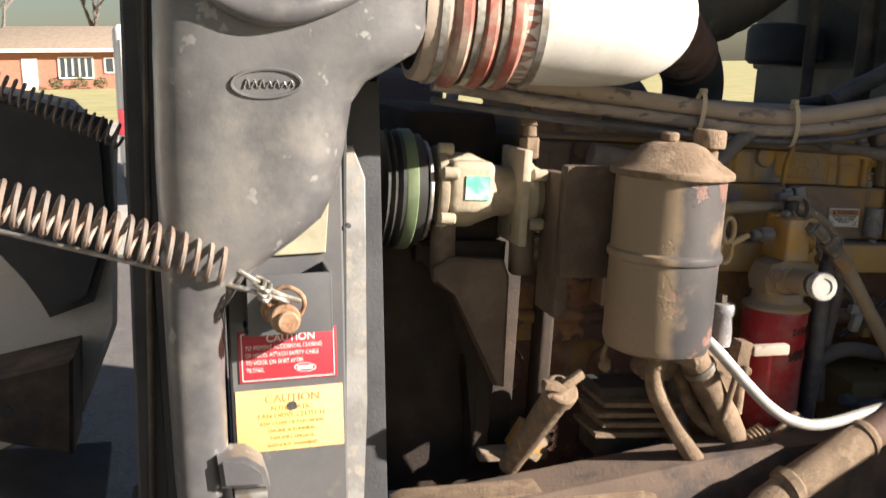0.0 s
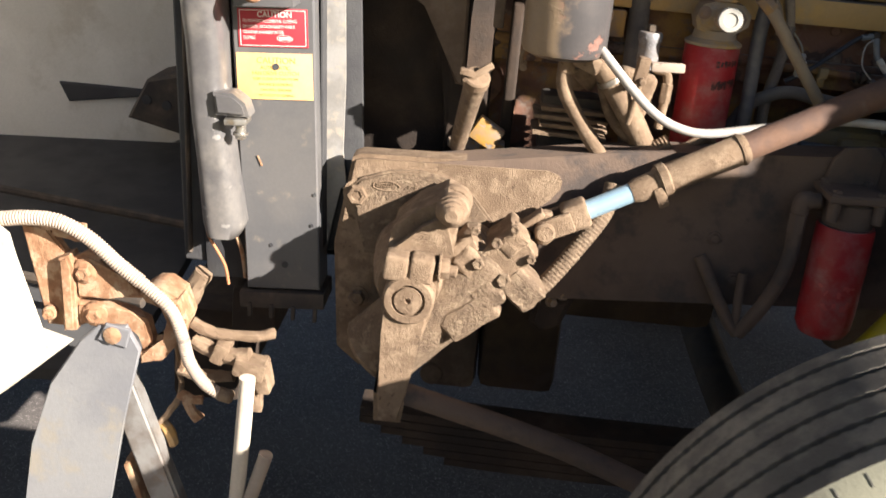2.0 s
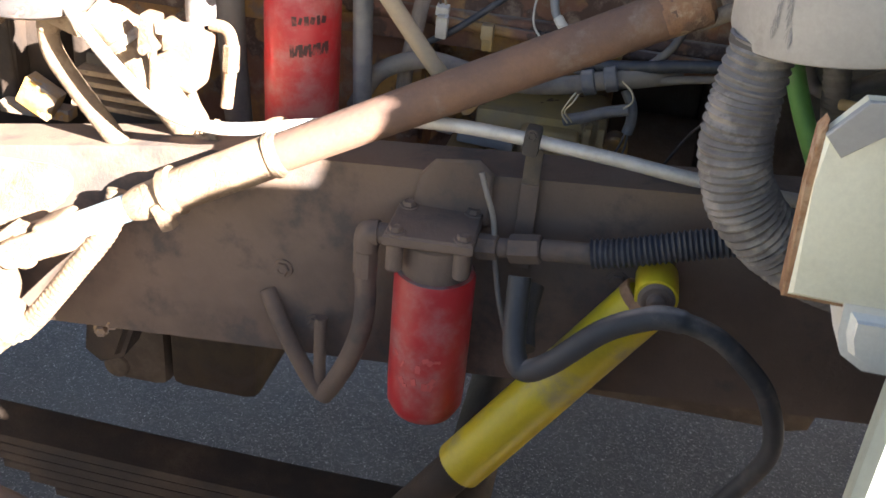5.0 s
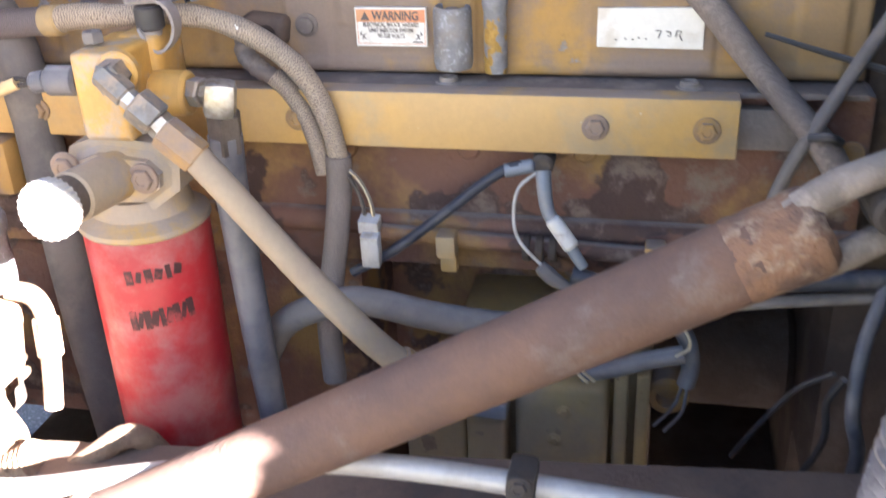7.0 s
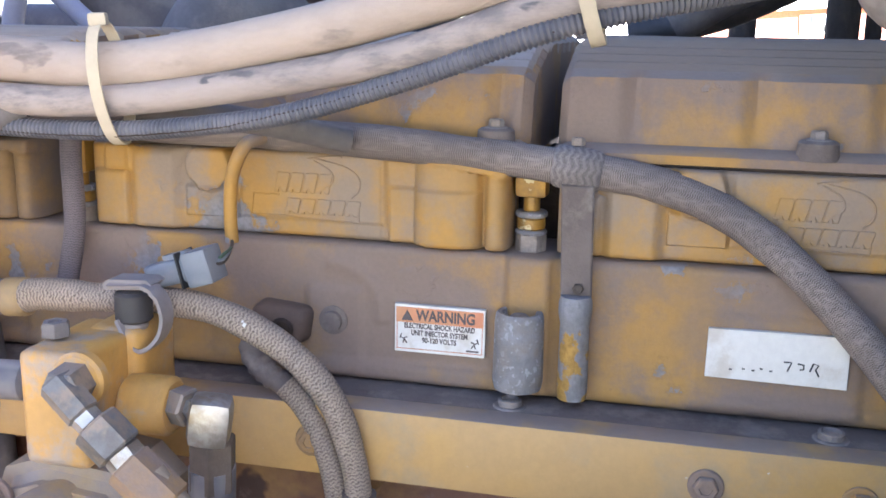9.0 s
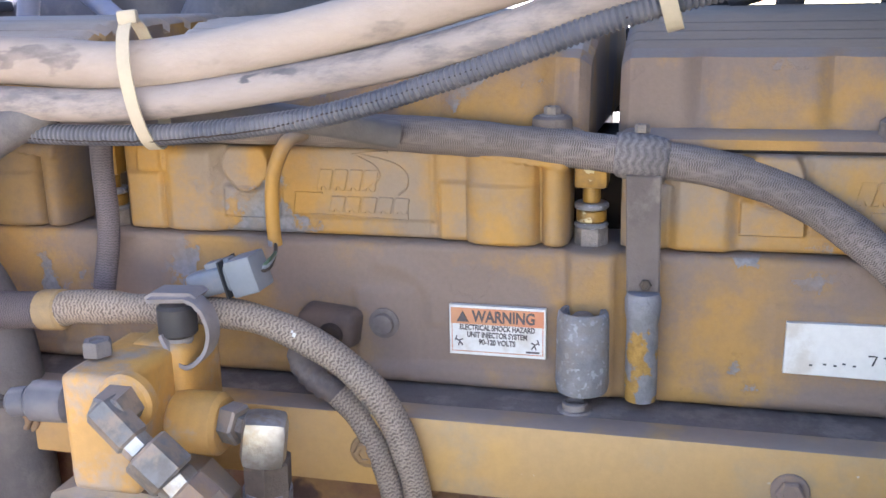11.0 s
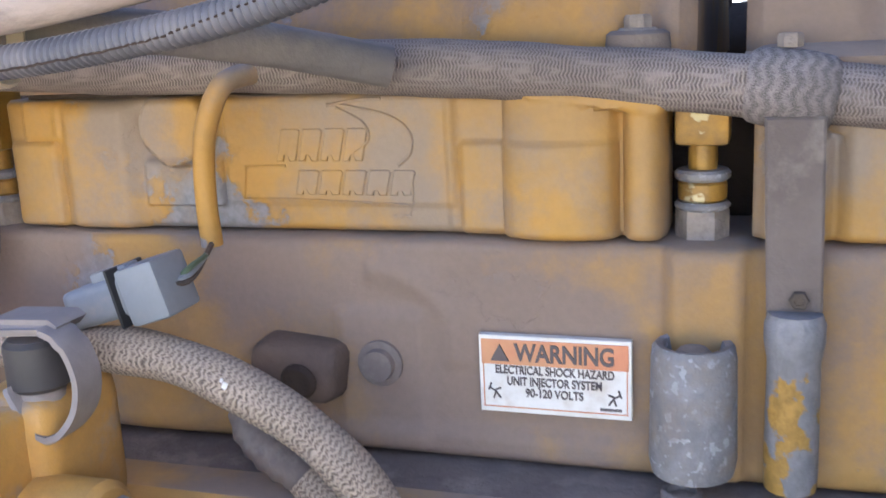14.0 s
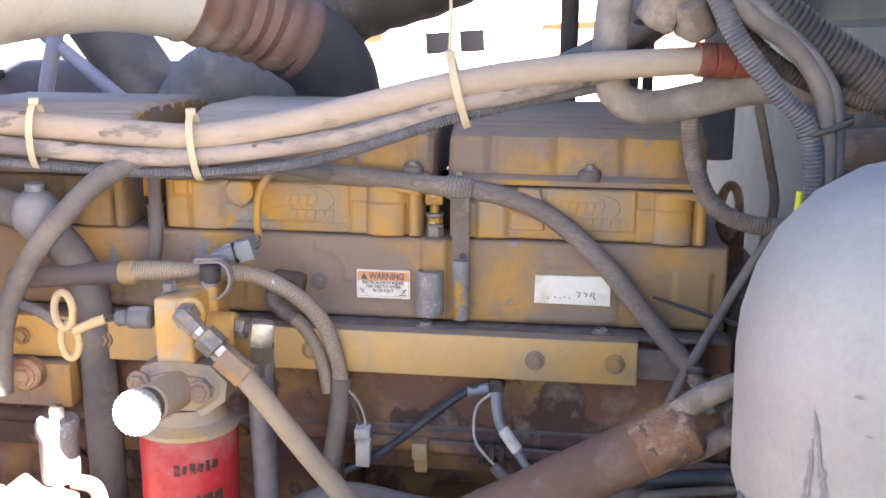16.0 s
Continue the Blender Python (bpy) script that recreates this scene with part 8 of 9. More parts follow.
main = thing("main_harness", "grey braided main wiring harness along the valve covers", "wiring harness", (0.3, 0.16, 1.3))
bm = B()
sweep(bm, [(-0.34, 0.13, 1.535), (-0.15, 0.138, 1.532), (-0.05, 0.142, 1.527), (0.03, 0.146, 1.522), (0.10, 0.148, 1.521), (0.18, 0.148, 1.518), (0.25, 0.148, 1.513), (0.319, 0.148, 1.506), (0.370, 0.148, 1.499), (0.415, 0.146, 1.483), (0.457, 0.140, 1.455), (0.498, 0.132, 1.416), (0.534, 0.122, 1.375), (0.568, 0.112, 1.338), (0.600, 0.104, 1.302), (0.62, 0.10, 1.27)], 0.0116, seg=20, n=10, wobble=0.09)
part("braid_sleeve", bm, braid_grey, main, "grey woven sleeve")
bm = B()
sweep(bm, [(0.306, 0.148, 1.508), (0.321, 0.1475, 1.506), (0.337, 0.148, 1.5035)], lambda f: 0.0122 + 0.0028 * math.sin(math.pi * f) ** 0.35, seg=24)
part("padded_clamp", bm, braid_coarse, main, "woven padding under the clamp")
bm = B()
hexbolt(bm, (0.321, 0.148, 1.5205), (0, 0, 1), 0.0045, 0.006, washer=False)
part("clamp_bolt", bm, cast_dust, main)
hose("yellow_lead", [(0.104, 0.140, 1.519), (0.097, 0.125, 1.515), (0.0885, 0.123, 1.498), (0.085, 0.124, 1.482), (0.084, 0.1245, 1.463), (0.0845, 0.125, 1.446)], 0.0048, yellow, "yellow painted sensor lead from the main harness", "lead", seg=12, wobble=0.08)
hose("braided_drop", [(-0.043, 0.135, 1.535), (-0.044, 0.132, 1.50), (-0.043, 0.13, 1.45), (-0.045, 0.12, 1.41)], 0.0078, braid_dark, "grey braided lead dropping between housings", "lead", seg=16)

bundle_pts = ((-0.60, 0.03, 1.62), (-0.40, 0.045, 1.60), (-0.177, 0.055, 1.583), (-0.047, 0.06, 1.574), (0.048, 0.06, 1.572), (0.173, 0.05, 1.594), (0.323, 0.03, 1.632), (0.438, 0.04, 1.650), (0.575, 0.08, 1.659))
heater_line = hose("heater_hose", [(x, y, z - 0.002) for x, y, z in bundle_pts], 0.0145, pale_hose, "thick pale dusty heater hose over the engine", n=10, seg=20)
hose("heater_hose", [(-0.60, 0.02, 1.592), (-0.40, 0.035, 1.573), (-0.185, 0.045, 1.557), (-0.054, 0.052, 1.548), (0.043, 0.053, 1.548), (0.17, 0.045, 1.567), (0.25, 0.035, 1.585), (0.322, 0.028, 1.609), (0.42, 0.045, 1.630), (0.55, 0.11, 1.66)], 0.0098, stained_hose, "thinner pale dusty hose tied below the thick one", n=10, seg=18)
split_loom = hose("split_loom", [(-0.60, 0.02, 1.568), (-0.40, 0.035, 1.550), (-0.193, 0.048, 1.536), (-0.05, 0.055, 1.529), (0.039, 0.054, 1.529), (0.11, 0.048, 1.536), (0.167, 0.042, 1.546), (0.24, 0.032, 1.568), (0.321, 0.024, 1.596), (0.40, 0.05, 1.614), (0.5, 0.12, 1.632)], 0.0052, blue_loom, "blue grey split loom conduit tied under the hoses", "conduit", ridge=0.0013, pitch=0.0031, n=10, seg=16)
bm = B()
seam_line = curve([(-0.40, 0.030, 1.548), (-0.193, 0.043, 1.534), (-0.05, 0.050, 1.5265), (0.039, 0.0482, 1.5258), (0.11, 0.0424, 1.5345), (0.167, 0.0366, 1.5462), (0.24, 0.0268, 1.5690), (0.321, 0.0185, 1.5952)], 40)
sweep(bm, [p + Vector((0, 0, 0.0007 * noise.noise(p * 420) + 0.0012 * noise.noise(p * 22))) for p in seam_line], lambda f: 0.00045, seg=5, smooth=False)
part("seam", bm, grime_shade_black, split_loom, "dark open seam")
hose("dark_hose", [(-0.3, 0.08, 1.55), (-0.05, 0.085, 1.54), (0.06, 0.082, 1.540), (0.12, 0.10, 1.533), (0.17, 0.13, 1.520)], 0.0085, grey_hose, "dark hose at the back of the bundle")


def cable_tie(x, y, z, tilt, label="pale nylon cable tie round the hose bundle"):
    t = thing("cable_tie", label, "cable tie", (x, y, z - 0.035), "cable ties")
    bm = B()
    prof = [(math.cos(a), math.sin(a)) for a in np.linspace(0, 2 * math.pi, 33)[:-1]]
    inner, outer = [], []
    for c, s in prof:
        w = 0.0168
        for lst, k in ((inner, 0.0), (outer, 0.0012)):
            lst.append((y + (w + k) * c + 0.004 * (-s), z + (0.037 + k) * s))
    m = pose(x, y, z, 0, tilt, 0) @ Matrix.Translation((-x, -y, -z))
    v = [[bm.verts.new(m @ Vector((x + dx, a, b))) for a, b in lst] for dx, lst in ((-0.004, inner), (-0.004, outer), (0.004, outer), (0.004, inner))]
    for i in range(32):
        j = (i + 1) % 32
        for k in range(4):
            bm.faces.new((v[k][i], v[k][j], v[(k + 1) % 4][j], v[(k + 1) % 4][i]))
    part("strap", bm, tan_strip, t)
    bm = B()
    box(bm, m @ Vector((x, y - 0.006, z + 0.039)), (0.011, 0.010, 0.008), rot=(0, tilt, 20), bev=0.002)
    part("lock", bm, tan_strip, t)


cable_tie(0.041, 0.054, 1.558, -4)
cable_tie(0.332, 0.029, 1.624, -14)
cable_tie(-0.140, 0.048, 1.567, 4)
bm = B()
sweep(bm, [(0.3225, 0.022, 1.664), (0.3235, 0.024, 1.69), (0.3225, 0.028, 1.722)], 0.0017, seg=6)
solo("tie_tail", bm, tan_strip, "long pale loose end of a cable tie", "cable tie")
bm = B()
lathe(bm, (0.572, 0.08, 1.658), (0.66, 0.10, 1.655), [(0.0145, 0), (0.018, 0.001), (0.018, 0.016), (0.016, 0.018), (0.018, 0.020), (0.018, 0.036), (0.016, 0.038), (0.018, 0.040), (0.018, 0.056), (0.0145, 0.057)], 22)
part("coupling", bm, mat("dark_red_rubber", (0.25, 0.065, 0.045), 0.7, second=(0.19, 0.06, 0.045), scale=30, dust=(0.27, 0.17, 0.13), dust_at=0.60, bump=0.2), heater_line, "short dusty red silicone coupling with clamps")

# hoses at the front of the engine bay
hose("coolant_hose", [(-0.03, 0.06, 1.545), (-0.075, 0.04, 1.515), (-0.13, 0.03, 1.456), (-0.165, 0.028, 1.405), (-0.187, 0.028, 1.355), (-0.196, 0.03, 1.305), (-0.198, 0.03, 1.27)], 0.0125, grey_hose, "dusty grey coolant hose", seg=18)
hose("coolant_hose", [(-0.30, 0.105, 1.49), (-0.20, 0.10, 1.47), (-0.15, 0.10, 1.435), (-0.122, 0.10, 1.39), (-0.114, 0.10, 1.34), (-0.112, 0.10, 1.245), (-0.106, 0.095, 1.11), (-0.09, 0.085, 0.95)], 0.0215, grey_hose, "thick dark coolant hose going down behind the filter", seg=20)
bulb = thing("fuel_bulb", "dull grey round accumulator with a small cap", "accumulator", (-0.172, 0.09, 1.44))
bm = B()
lathe(bm, (-0.172, 0.09, 1.44), (-0.172, 0.09, 2), [(0.0, 0), (0.016, 0.003), (0.0265, 0.018), (0.028, 0.032), (0.024, 0.048), (0.013, 0.058), (0.0, 0.060)], 28)
part("bowl", bm, mat("dull_grey_bowl", (0.25, 0.24, 0.25), 0.5, dust=(0.30, 0.27, 0.25), dust_at=0.58), bulb)
bm = B()
cyl(bm, (-0.172, 0.09, 1.497), (-0.172, 0.09, 1.508), 0.011, seg=12, bev=0.002)
part("cap", bm, grey_plastic, bulb)
bm = B()
box(bm, (-0.205, 0.105, 1.262), (0.13, 0.05, 0.055), bev=0.005)
lug = solo("pump_bracket", bm, yellow_dusty, "rust stained yellow bracket with a bolt", "bracket")
bm = B()
cyl(bm, (-0.188, 0.08, 1.280), (-0.188, 0.06, 1.280), 0.020, seg=22, bev=0.003)
hexbolt(bm, (-0.188, 0.059, 1.280), (0, -1, 0), 0.010, 0.008)
solo("pivot_bolt", bm, rust, "rusty bolt and bushing on the yellow bracket", "bolt")
valve = thing("shutoff_valve", "dusty cast shutoff valve with plugs", "valve", (-0.11, -0.03, 1.1))
bm = B()
lathe(bm, (-0.102, -0.025, 1.195), (-0.102, -0.025, 2), [(0.0, 0), (0.020, 0), (0.021, 0.01), (0.0205, 0.05), (0.023, 0.054), (0.0235, 0.066), (0.021, 0.071), (0.0, 0.072)], 26)
part("upper_body", bm, zinc, valve)
bm = B()
cyl(bm, (-0.102, -0.025, 1.266), (-0.102, -0.025, 1.280), 0.009, seg=6, bev=0.002)
part("plug", bm, dark_iron, valve)
bm = B()
box(bm, (-0.125, -0.045, 1.150), (0.075, 0.06, 0.085), rot=(0, 12, 0), bev=0.012, seg=3)
cyl(bm, (-0.125, -0.075, 1.15), (-0.125, -0.10, 1.15), 0.017, seg=20, bev=0.003)
cyl(bm, (-0.16, -0.05, 1.17), (-0.21, -0.06, 1.19), 0.020, seg=20, bev=0.004)
cyl(bm, (-0.20, -0.06, 1.20), (-0.23, -0.06, 1.16), 0.026, seg=22, bev=0.004)
part("lower_body", bm, dirt_iron, valve)
bm = B()
sweep(bm, [(-0.085, -0.03, 1.195), (-0.062, -0.03, 1.19), (-0.055, -0.03, 1.165), (-0.058, -0.035, 1.12), (-0.062, -0.04, 1.08)], 0.009, seg=12)
cyl(bm, (-0.0555, -0.03, 1.17), (-0.057, -0.033, 1.13), 0.0115, seg=6, bev=0.002)
part("drain_elbow", bm, dirt_iron, valve)
hose("fuel_line", [(-0.19, -0.06, 1.17), (-0.16, -0.07, 1.10), (-0.11, -0.08, 1.06), (-0.03, -0.09, 1.05), (0.03, -0.07, 1.08), (0.05, -0.05, 1.04)], 0.011, dirt_iron, "dusty fuel line below the shutoff valve")
hose("fuel_line", [(-0.115, -0.055, 1.12), (-0.10, -0.06, 1.085), (-0.085, -0.065, 1.06), (-0.10, -0.07, 1.03)], 0.008, dirt_iron, "thin dusty fuel line below the shutoff valve")

# wiring low on the block
conn2 = thing("white_connector", "white two wire plastic connector hanging on its wires", "connector", (0.224, 0.05, 1.18))
bm = B()
box(bm, (0.2225, 0.060, 1.210), (0.0165, 0.013, 0.034), rot=(12, 3, 0), bev=0.002)
box(bm, (0.221, 0.066, 1.232), (0.0185, 0.015, 0.014), rot=(12, 3, 0), bev=0.002)
dull_plastic = mat("dull_white_plastic", (0.50, 0.48, 0.45), 0.55, second=(0.42, 0.39, 0.36), scale=40, dust=(0.36, 0.31, 0.26), dust_at=0.56, dust_scale=60)
part("shell", bm, dull_plastic, conn2)
for dx in (-0.004, 0.004):
    bm = B()
    sweep(bm, [(0.221 + dx, 0.067, 1.236), (0.217 + dx, 0.072, 1.252), (0.207 + dx, 0.078, 1.268), (0.196 + dx, 0.08, 1.278)], 0.002, seg=6)
    part("wire", bm, steel if dx > 0 else dark_iron, conn2)
ground_wire = thing("ground_lead", "grey ground cables bolted under the bar", "cable", (0.37, 0.09, 1.2))
bm = B()
cyl(bm, (0.371, 0.115, 1.284), (0.371, 0.088, 1.284), 0.010, seg=16, bev=0.003)
part("stud", bm, dark_iron, ground_wire)
for pts, r, m_ in (([(0.365, 0.090, 1.284), (0.345, 0.086, 1.283), (0.325, 0.082, 1.272), (0.285, 0.075, 1.240), (0.24, 0.07, 1.205), (0.20, 0.07, 1.18)], 0.0048, black_loom),
                   ([(0.372, 0.090, 1.280), (0.374, 0.084, 1.262), (0.378, 0.080, 1.245), (0.388, 0.075, 1.232), (0.400, 0.07, 1.215), (0.41, 0.068, 1.20)], lambda f: 0.0068 - 0.002 * f, grey_plastic),
                   ([(0.366, 0.088, 1.278), (0.352, 0.082, 1.266), (0.348, 0.078, 1.245), (0.352, 0.074, 1.222), (0.372, 0.07, 1.200), (0.39, 0.068, 1.186)], 0.0016, dull_plastic)):
    bm = B()
    sweep(bm, pts, r, seg=10)
    part("cable", bm, m_, ground_wire)
bm = B()
cyl(bm, (0.381, 0.077, 1.241), (0.400, 0.070, 1.217), 0.0072, seg=14, bev=0.002)
part("sleeve", bm, mat("white_sleeve", (0.66, 0.63, 0.57), 0.6, dust=(0.45, 0.39, 0.33), dust_at=0.6, dust_scale=60), ground_wire, "white shrink sleeve")
bm = B()
cyl(bm, (0.364, 0.090, 1.2845), (0.338, 0.085, 1.280), 0.0062, seg=12, bev=0.002)
part("lug", bm, grey_plastic, ground_wire, "grey crimp lug")
bm = B()
sweep(bm, [(0.372, 0.068, 1.199), (0.385, 0.066, 1.188), (0.405, 0.065, 1.178), (0.425, 0.066, 1.172)], lambda f: 0.0060 + 0.0014 * math.sin(9 * f), seg=10)
lumpy(bm, 0.0008, 1)
part("taped_joint", bm, grey_hose, ground_wire, "dusty taped joint")
hose("block_line", [(0.20, 0.112, 1.203), (0.36, 0.110, 1.198), (0.50, 0.110, 1.193), (0.64, 0.112, 1.19)], 0.0085, rusty, "rusty steel line along the block", "line", wobble=0)
for x in (0.283, 0.47):
    bm = B()
    box(bm, (x, 0.100, 1.200), (0.018, 0.022, 0.022), bev=0.003)
    box(bm, (x, 0.106, 1.180), (0.016, 0.010, 0.022), bev=0.003)
    solo("line_clamp", bm, yellow_bar, "small yellow clamp on the rusty line", "clamp", "line clamps")
bm = B()
for i in range(3):
    cyl(bm, (0.352 + 0.012 * i, 0.109, 1.196), (0.359 + 0.012 * i, 0.109, 1.196), 0.0125, seg=16, bev=0.001)
solo("line_coupling", bm, dark_iron, "dark threaded coupling on the rusty line", "coupling")
hose("wrapped_loom", [(0.40, 0.068, 1.192), (0.44, 0.065, 1.184), (0.50, 0.062, 1.190), (0.56, 0.06, 1.200), (0.66, 0.05, 1.215)], 0.0085, black_loom, "dusty blue black wrapped loom low on the block", "conduit", ridge=0.0005, pitch=0.008)
hose("wrapped_loom", [(0.46, 0.075, 1.168), (0.52, 0.066, 1.172), (0.58, 0.06, 1.184), (0.66, 0.05, 1.200)], 0.0055, grey_hose, "thin dusty grey loom low on the block", "conduit")
lower_line = hose("lower_hose", [(0.10, 0.06, 1.07), (0.13, 0.055, 1.125), (0.17, 0.05, 1.152), (0.213, 0.05, 1.162), (0.275, 0.05, 1.152), (0.321, 0.05, 1.147), (0.36, 0.05, 1.147), (0.414, 0.05, 1.155), (0.451, 0.05, 1.166), (0.508, 0.06, 1.175), (0.56, 0.09, 1.178)], 0.0135, grey_hose, "dusty grey hose running low past the block")
for x in (0.43, 0.46):
    bm = B()
    cyl(bm, (x, 0.05, 1.160 + 0.3 * (x - 0.43)), (x + 0.018, 0.05, 1.1655 + 0.3 * (x - 0.43)), 0.018, seg=18, bev=0.002)
    part("joint", bm, blue_loom, lower_line, "dark ribbed joint")
for name, pts in (("small_wires", [(0.424, 0.03, 1.152), (0.414, 0.026, 1.136), (0.409, 0.028, 1.120), (0.418, 0.035, 1.104)]), ("small_wires", [(0.428, 0.03, 1.150), (0.421, 0.024, 1.138), (0.413, 0.026, 1.124), (0.424, 0.035, 1.106)]),
                  ("small_wires", [(0.484, 0.035, 1.176), (0.499, 0.03, 1.164), (0.502, 0.03, 1.150), (0.492, 0.038, 1.136)])):
    hose(name, pts, 0.0014, tan_strip, "thin pale wires looping out by the control box", "wires", "loose wires", seg=6)
hose("wire_sleeve", [(0.412, 0.055, 1.100), (0.440, 0.05, 1.111), (0.468, 0.048, 1.123), (0.499, 0.05, 1.131)], 0.0085, blue_loom, "blue grey wire sleeve above the control box", "sleeve")
hose("wiring_lead", [(0.492, 0.075, 1.150), (0.503, 0.066, 1.132), (0.506, 0.062, 1.110), (0.503, 0.062, 1.092)], 0.008, blue_loom, "blue grey wiring lead hanging behind the pipe", "lead")
hose("wiring_lead", [(0.501, 0.062, 1.094), (0.494, 0.065, 1.065), (0.478, 0.075, 1.035)], 0.0016, grey_hose, "thin grey wire hanging behind the pipe", "lead")
hose("wiring_lead", [(0.505, 0.062, 1.094), (0.502, 0.065, 1.06), (0.488, 0.075, 1.03)], 0.0016, grey_hose, "thin grey wire hanging behind the pipe", "lead")
hose("wiring_lead", [(0.612, 0.0, 1.155), (0.59, 0.02, 1.125), (0.568, 0.04, 1.075), (0.548, 0.06, 1.02)], 0.0022, black_rubber, "dark wire hanging in the shade behind the bellows", "lead")
hose("wiring_lead", [(0.62, 0.0, 1.15), (0.612, 0.01, 1.12), (0.616, 0.02, 1.075), (0.60, 0.03, 1.02)], 0.0030, black_rubber, "dark wire hanging in the shade behind the bellows", "lead")
hose("wiring_lead", [(0.652, 0.048, 1.212), (0.635, 0.02, 1.17), (0.630, 0.0, 1.12), (0.642, 0.01, 1.07), (0.638, 0.02, 1.01)], 0.006, blue_loom, "bluish conduit hanging behind the bellows", "lead")
hose("diagonal_cable", [(0.70, 0.09, 1.50), (0.658, 0.10, 1.457), (0.594, 0.10, 1.331), (0.572, 0.10, 1.283), (0.545, 0.08, 1.22), (0.50, 0.06, 1.18)], 0.0058, grey_hose, "thin grey cable crossing behind the harness", "cable")
bm = B()
sweep(bm, [(0.545, 0.118, 1.393), (0.60, 0.11, 1.378), (0.665, 0.10, 1.362), (0.70, 0.09, 1.35)], lambda f: 0.002 + 0.002 * f, seg=8)
sweep(bm, [(0.585, 0.095, 1.315), (0.60, 0.088, 1.318), (0.61, 0.10, 1.31)], 0.004, seg=8)
solo("black_tie", bm, black_rubber, "black cable tie tail by the harness", "cable tie")
bm = B()
ring = [(0.652 + 0.012 * math.cos(a), 0.30, 1.462 + 0.034 * math.sin(a)) for a in np.linspace(0, 2 * math.pi, 21)]
sweep(bm, ring, 0.006, seg=10, n=2)
box(bm, (0.66, 0.315, 1.40), (0.03, 0.012, 0.09), bev=0.003)
solo("lifting_eye", bm, rust, "rusty lifting eye at the back of the engine", "lifting eye")

# hoses and conduit in front of the firewall
hose("grey_u_hose", [(0.497, 0.10, 1.80), (0.488, 0.10, 1.72), (0.484, 0.10, 1.655), (0.495, 0.10, 1.618), (0.530, 0.10, 1.607), (0.58, 0.10, 1.616), (0.64, 0.10, 1.630), (0.72, 0.10, 1.626), (0.82, 0.12, 1.60)], 0.0185, pale_grey_hose, "thick dusty grey hose bent into a U", seg=20)
hose("firewall_cable", [(0.650, 0.25, 1.66), (0.6624, 0.25, 1.625), (0.6715, 0.25, 1.592), (0.687, 0.25, 1.531), (0.6964, 0.25, 1.483), (0.688, 0.25, 1.436), (0.676, 0.25, 1.38)], 0.0058, strap_dust, "thin dusty cable hanging before the firewall", "cable")
hose("loop_hose", [(0.572, 0.11, 1.63), (0.5735, 0.11, 1.598), (0.577, 0.11, 1.564), (0.587, 0.11, 1.528), (0.605, 0.11, 1.500), (0.634, 0.11, 1.484), (0.664, 0.11, 1.479), (0.693, 0.11, 1.482), (0.74, 0.10, 1.50)], 0.0098, strap_dust, "dark dusty ribbed hose looping behind the valve cover", ridge=0.0008, pitch=0.004)
for i, (pts, r, rg) in enumerate((
        ([(0.560, 0.0, 1.76), (0.595, -0.01, 1.685), (0.637, -0.01, 1.6325), (0.668, -0.01, 1.598), (0.677, -0.01, 1.558), (0.680, -0.012, 1.50), (0.674, -0.02, 1.40)], 0.0095, 0.0013),
        ([(0.575, 0.0, 1.74), (0.610, -0.003, 1.70), (0.648, -0.005, 1.674), (0.676, -0.005, 1.638), (0.687, -0.005, 1.596), (0.690, -0.006, 1.55), (0.691, -0.01, 1.49)], 0.0090, 0.0),
        ([(0.59, 0.0, 1.74), (0.6265, 0.0, 1.70), (0.665, 0.0, 1.667), (0.689, 0.0, 1.633), (0.697, 0.0, 1.596), (0.699, 0.0, 1.55), (0.700, -0.01, 1.49)], 0.0085, 0.0),
        ([(0.585, 0.03, 1.745), (0.621, 0.02, 1.716), (0.663, 0.02, 1.685), (0.707, 0.02, 1.657), (0.745, 0.015, 1.632), (0.82, -0.02, 1.58)], 0.0215, 0.0022),
        ([(0.58, 0.03, 1.72), (0.63, 0.02, 1.665), (0.68, 0.015, 1.635), (0.75, 0.01, 1.615)], 0.008, 0.0012))):
    hose("firewall_conduit", pts, r, (blue_loom, grey_hose, blue_loom, black_rubber, dark_iron)[i], ("grey ribbed conduit", "smooth dusty cable", "smooth bluish cable", "large black corrugated conduit", "thin dark ribbed conduit")[i] + " hanging before the firewall", "conduit", ridge=rg, pitch=0.0042 if r < 0.02 else 0.0062, seg=18)
bm = B()
ring = [(0.686 + 0.024 * math.cos(a), -0.006 + 0.016 * math.sin(a), 1.597 + 0.008 * math.cos(a)) for a in np.linspace(0, 2 * math.pi, 17)]
sweep(bm, ring, 0.003, seg=7, n=2)
box(bm, (0.713, -0.012, 1.606), (0.011, 0.010, 0.012), bev=0.002)
sweep(bm, [(0.713, -0.014, 1.606), (0.722, -0.016, 1.612), (0.728, -0.016, 1.607)], 0.003, seg=6)
solo("black_tie", bm, black_rubber, "black cable tie round the conduits", "cable tie")
bm = B()
sweep(bm, [(0.662, -0.03, 1.540), (0.6605, -0.03, 1.512), (0.660, -0.03, 1.488), (0.662, -0.028, 1.45)], 0.0035, seg=8)
solo("yellow_wire", bm, mat("lime_wire", (0.50, 0.55, 0.03), 0.5), "bright yellow green wire by the conduit", "wire")
bm = B()
cyl(bm, (0.86, 0.22, 1.560), (0.756, 0.22, 1.552), 0.024, seg=24, bev=0.004)
solo("heater_pipe", bm, strap_dust, "dull dusty heater pipe at the firewall", "pipe")
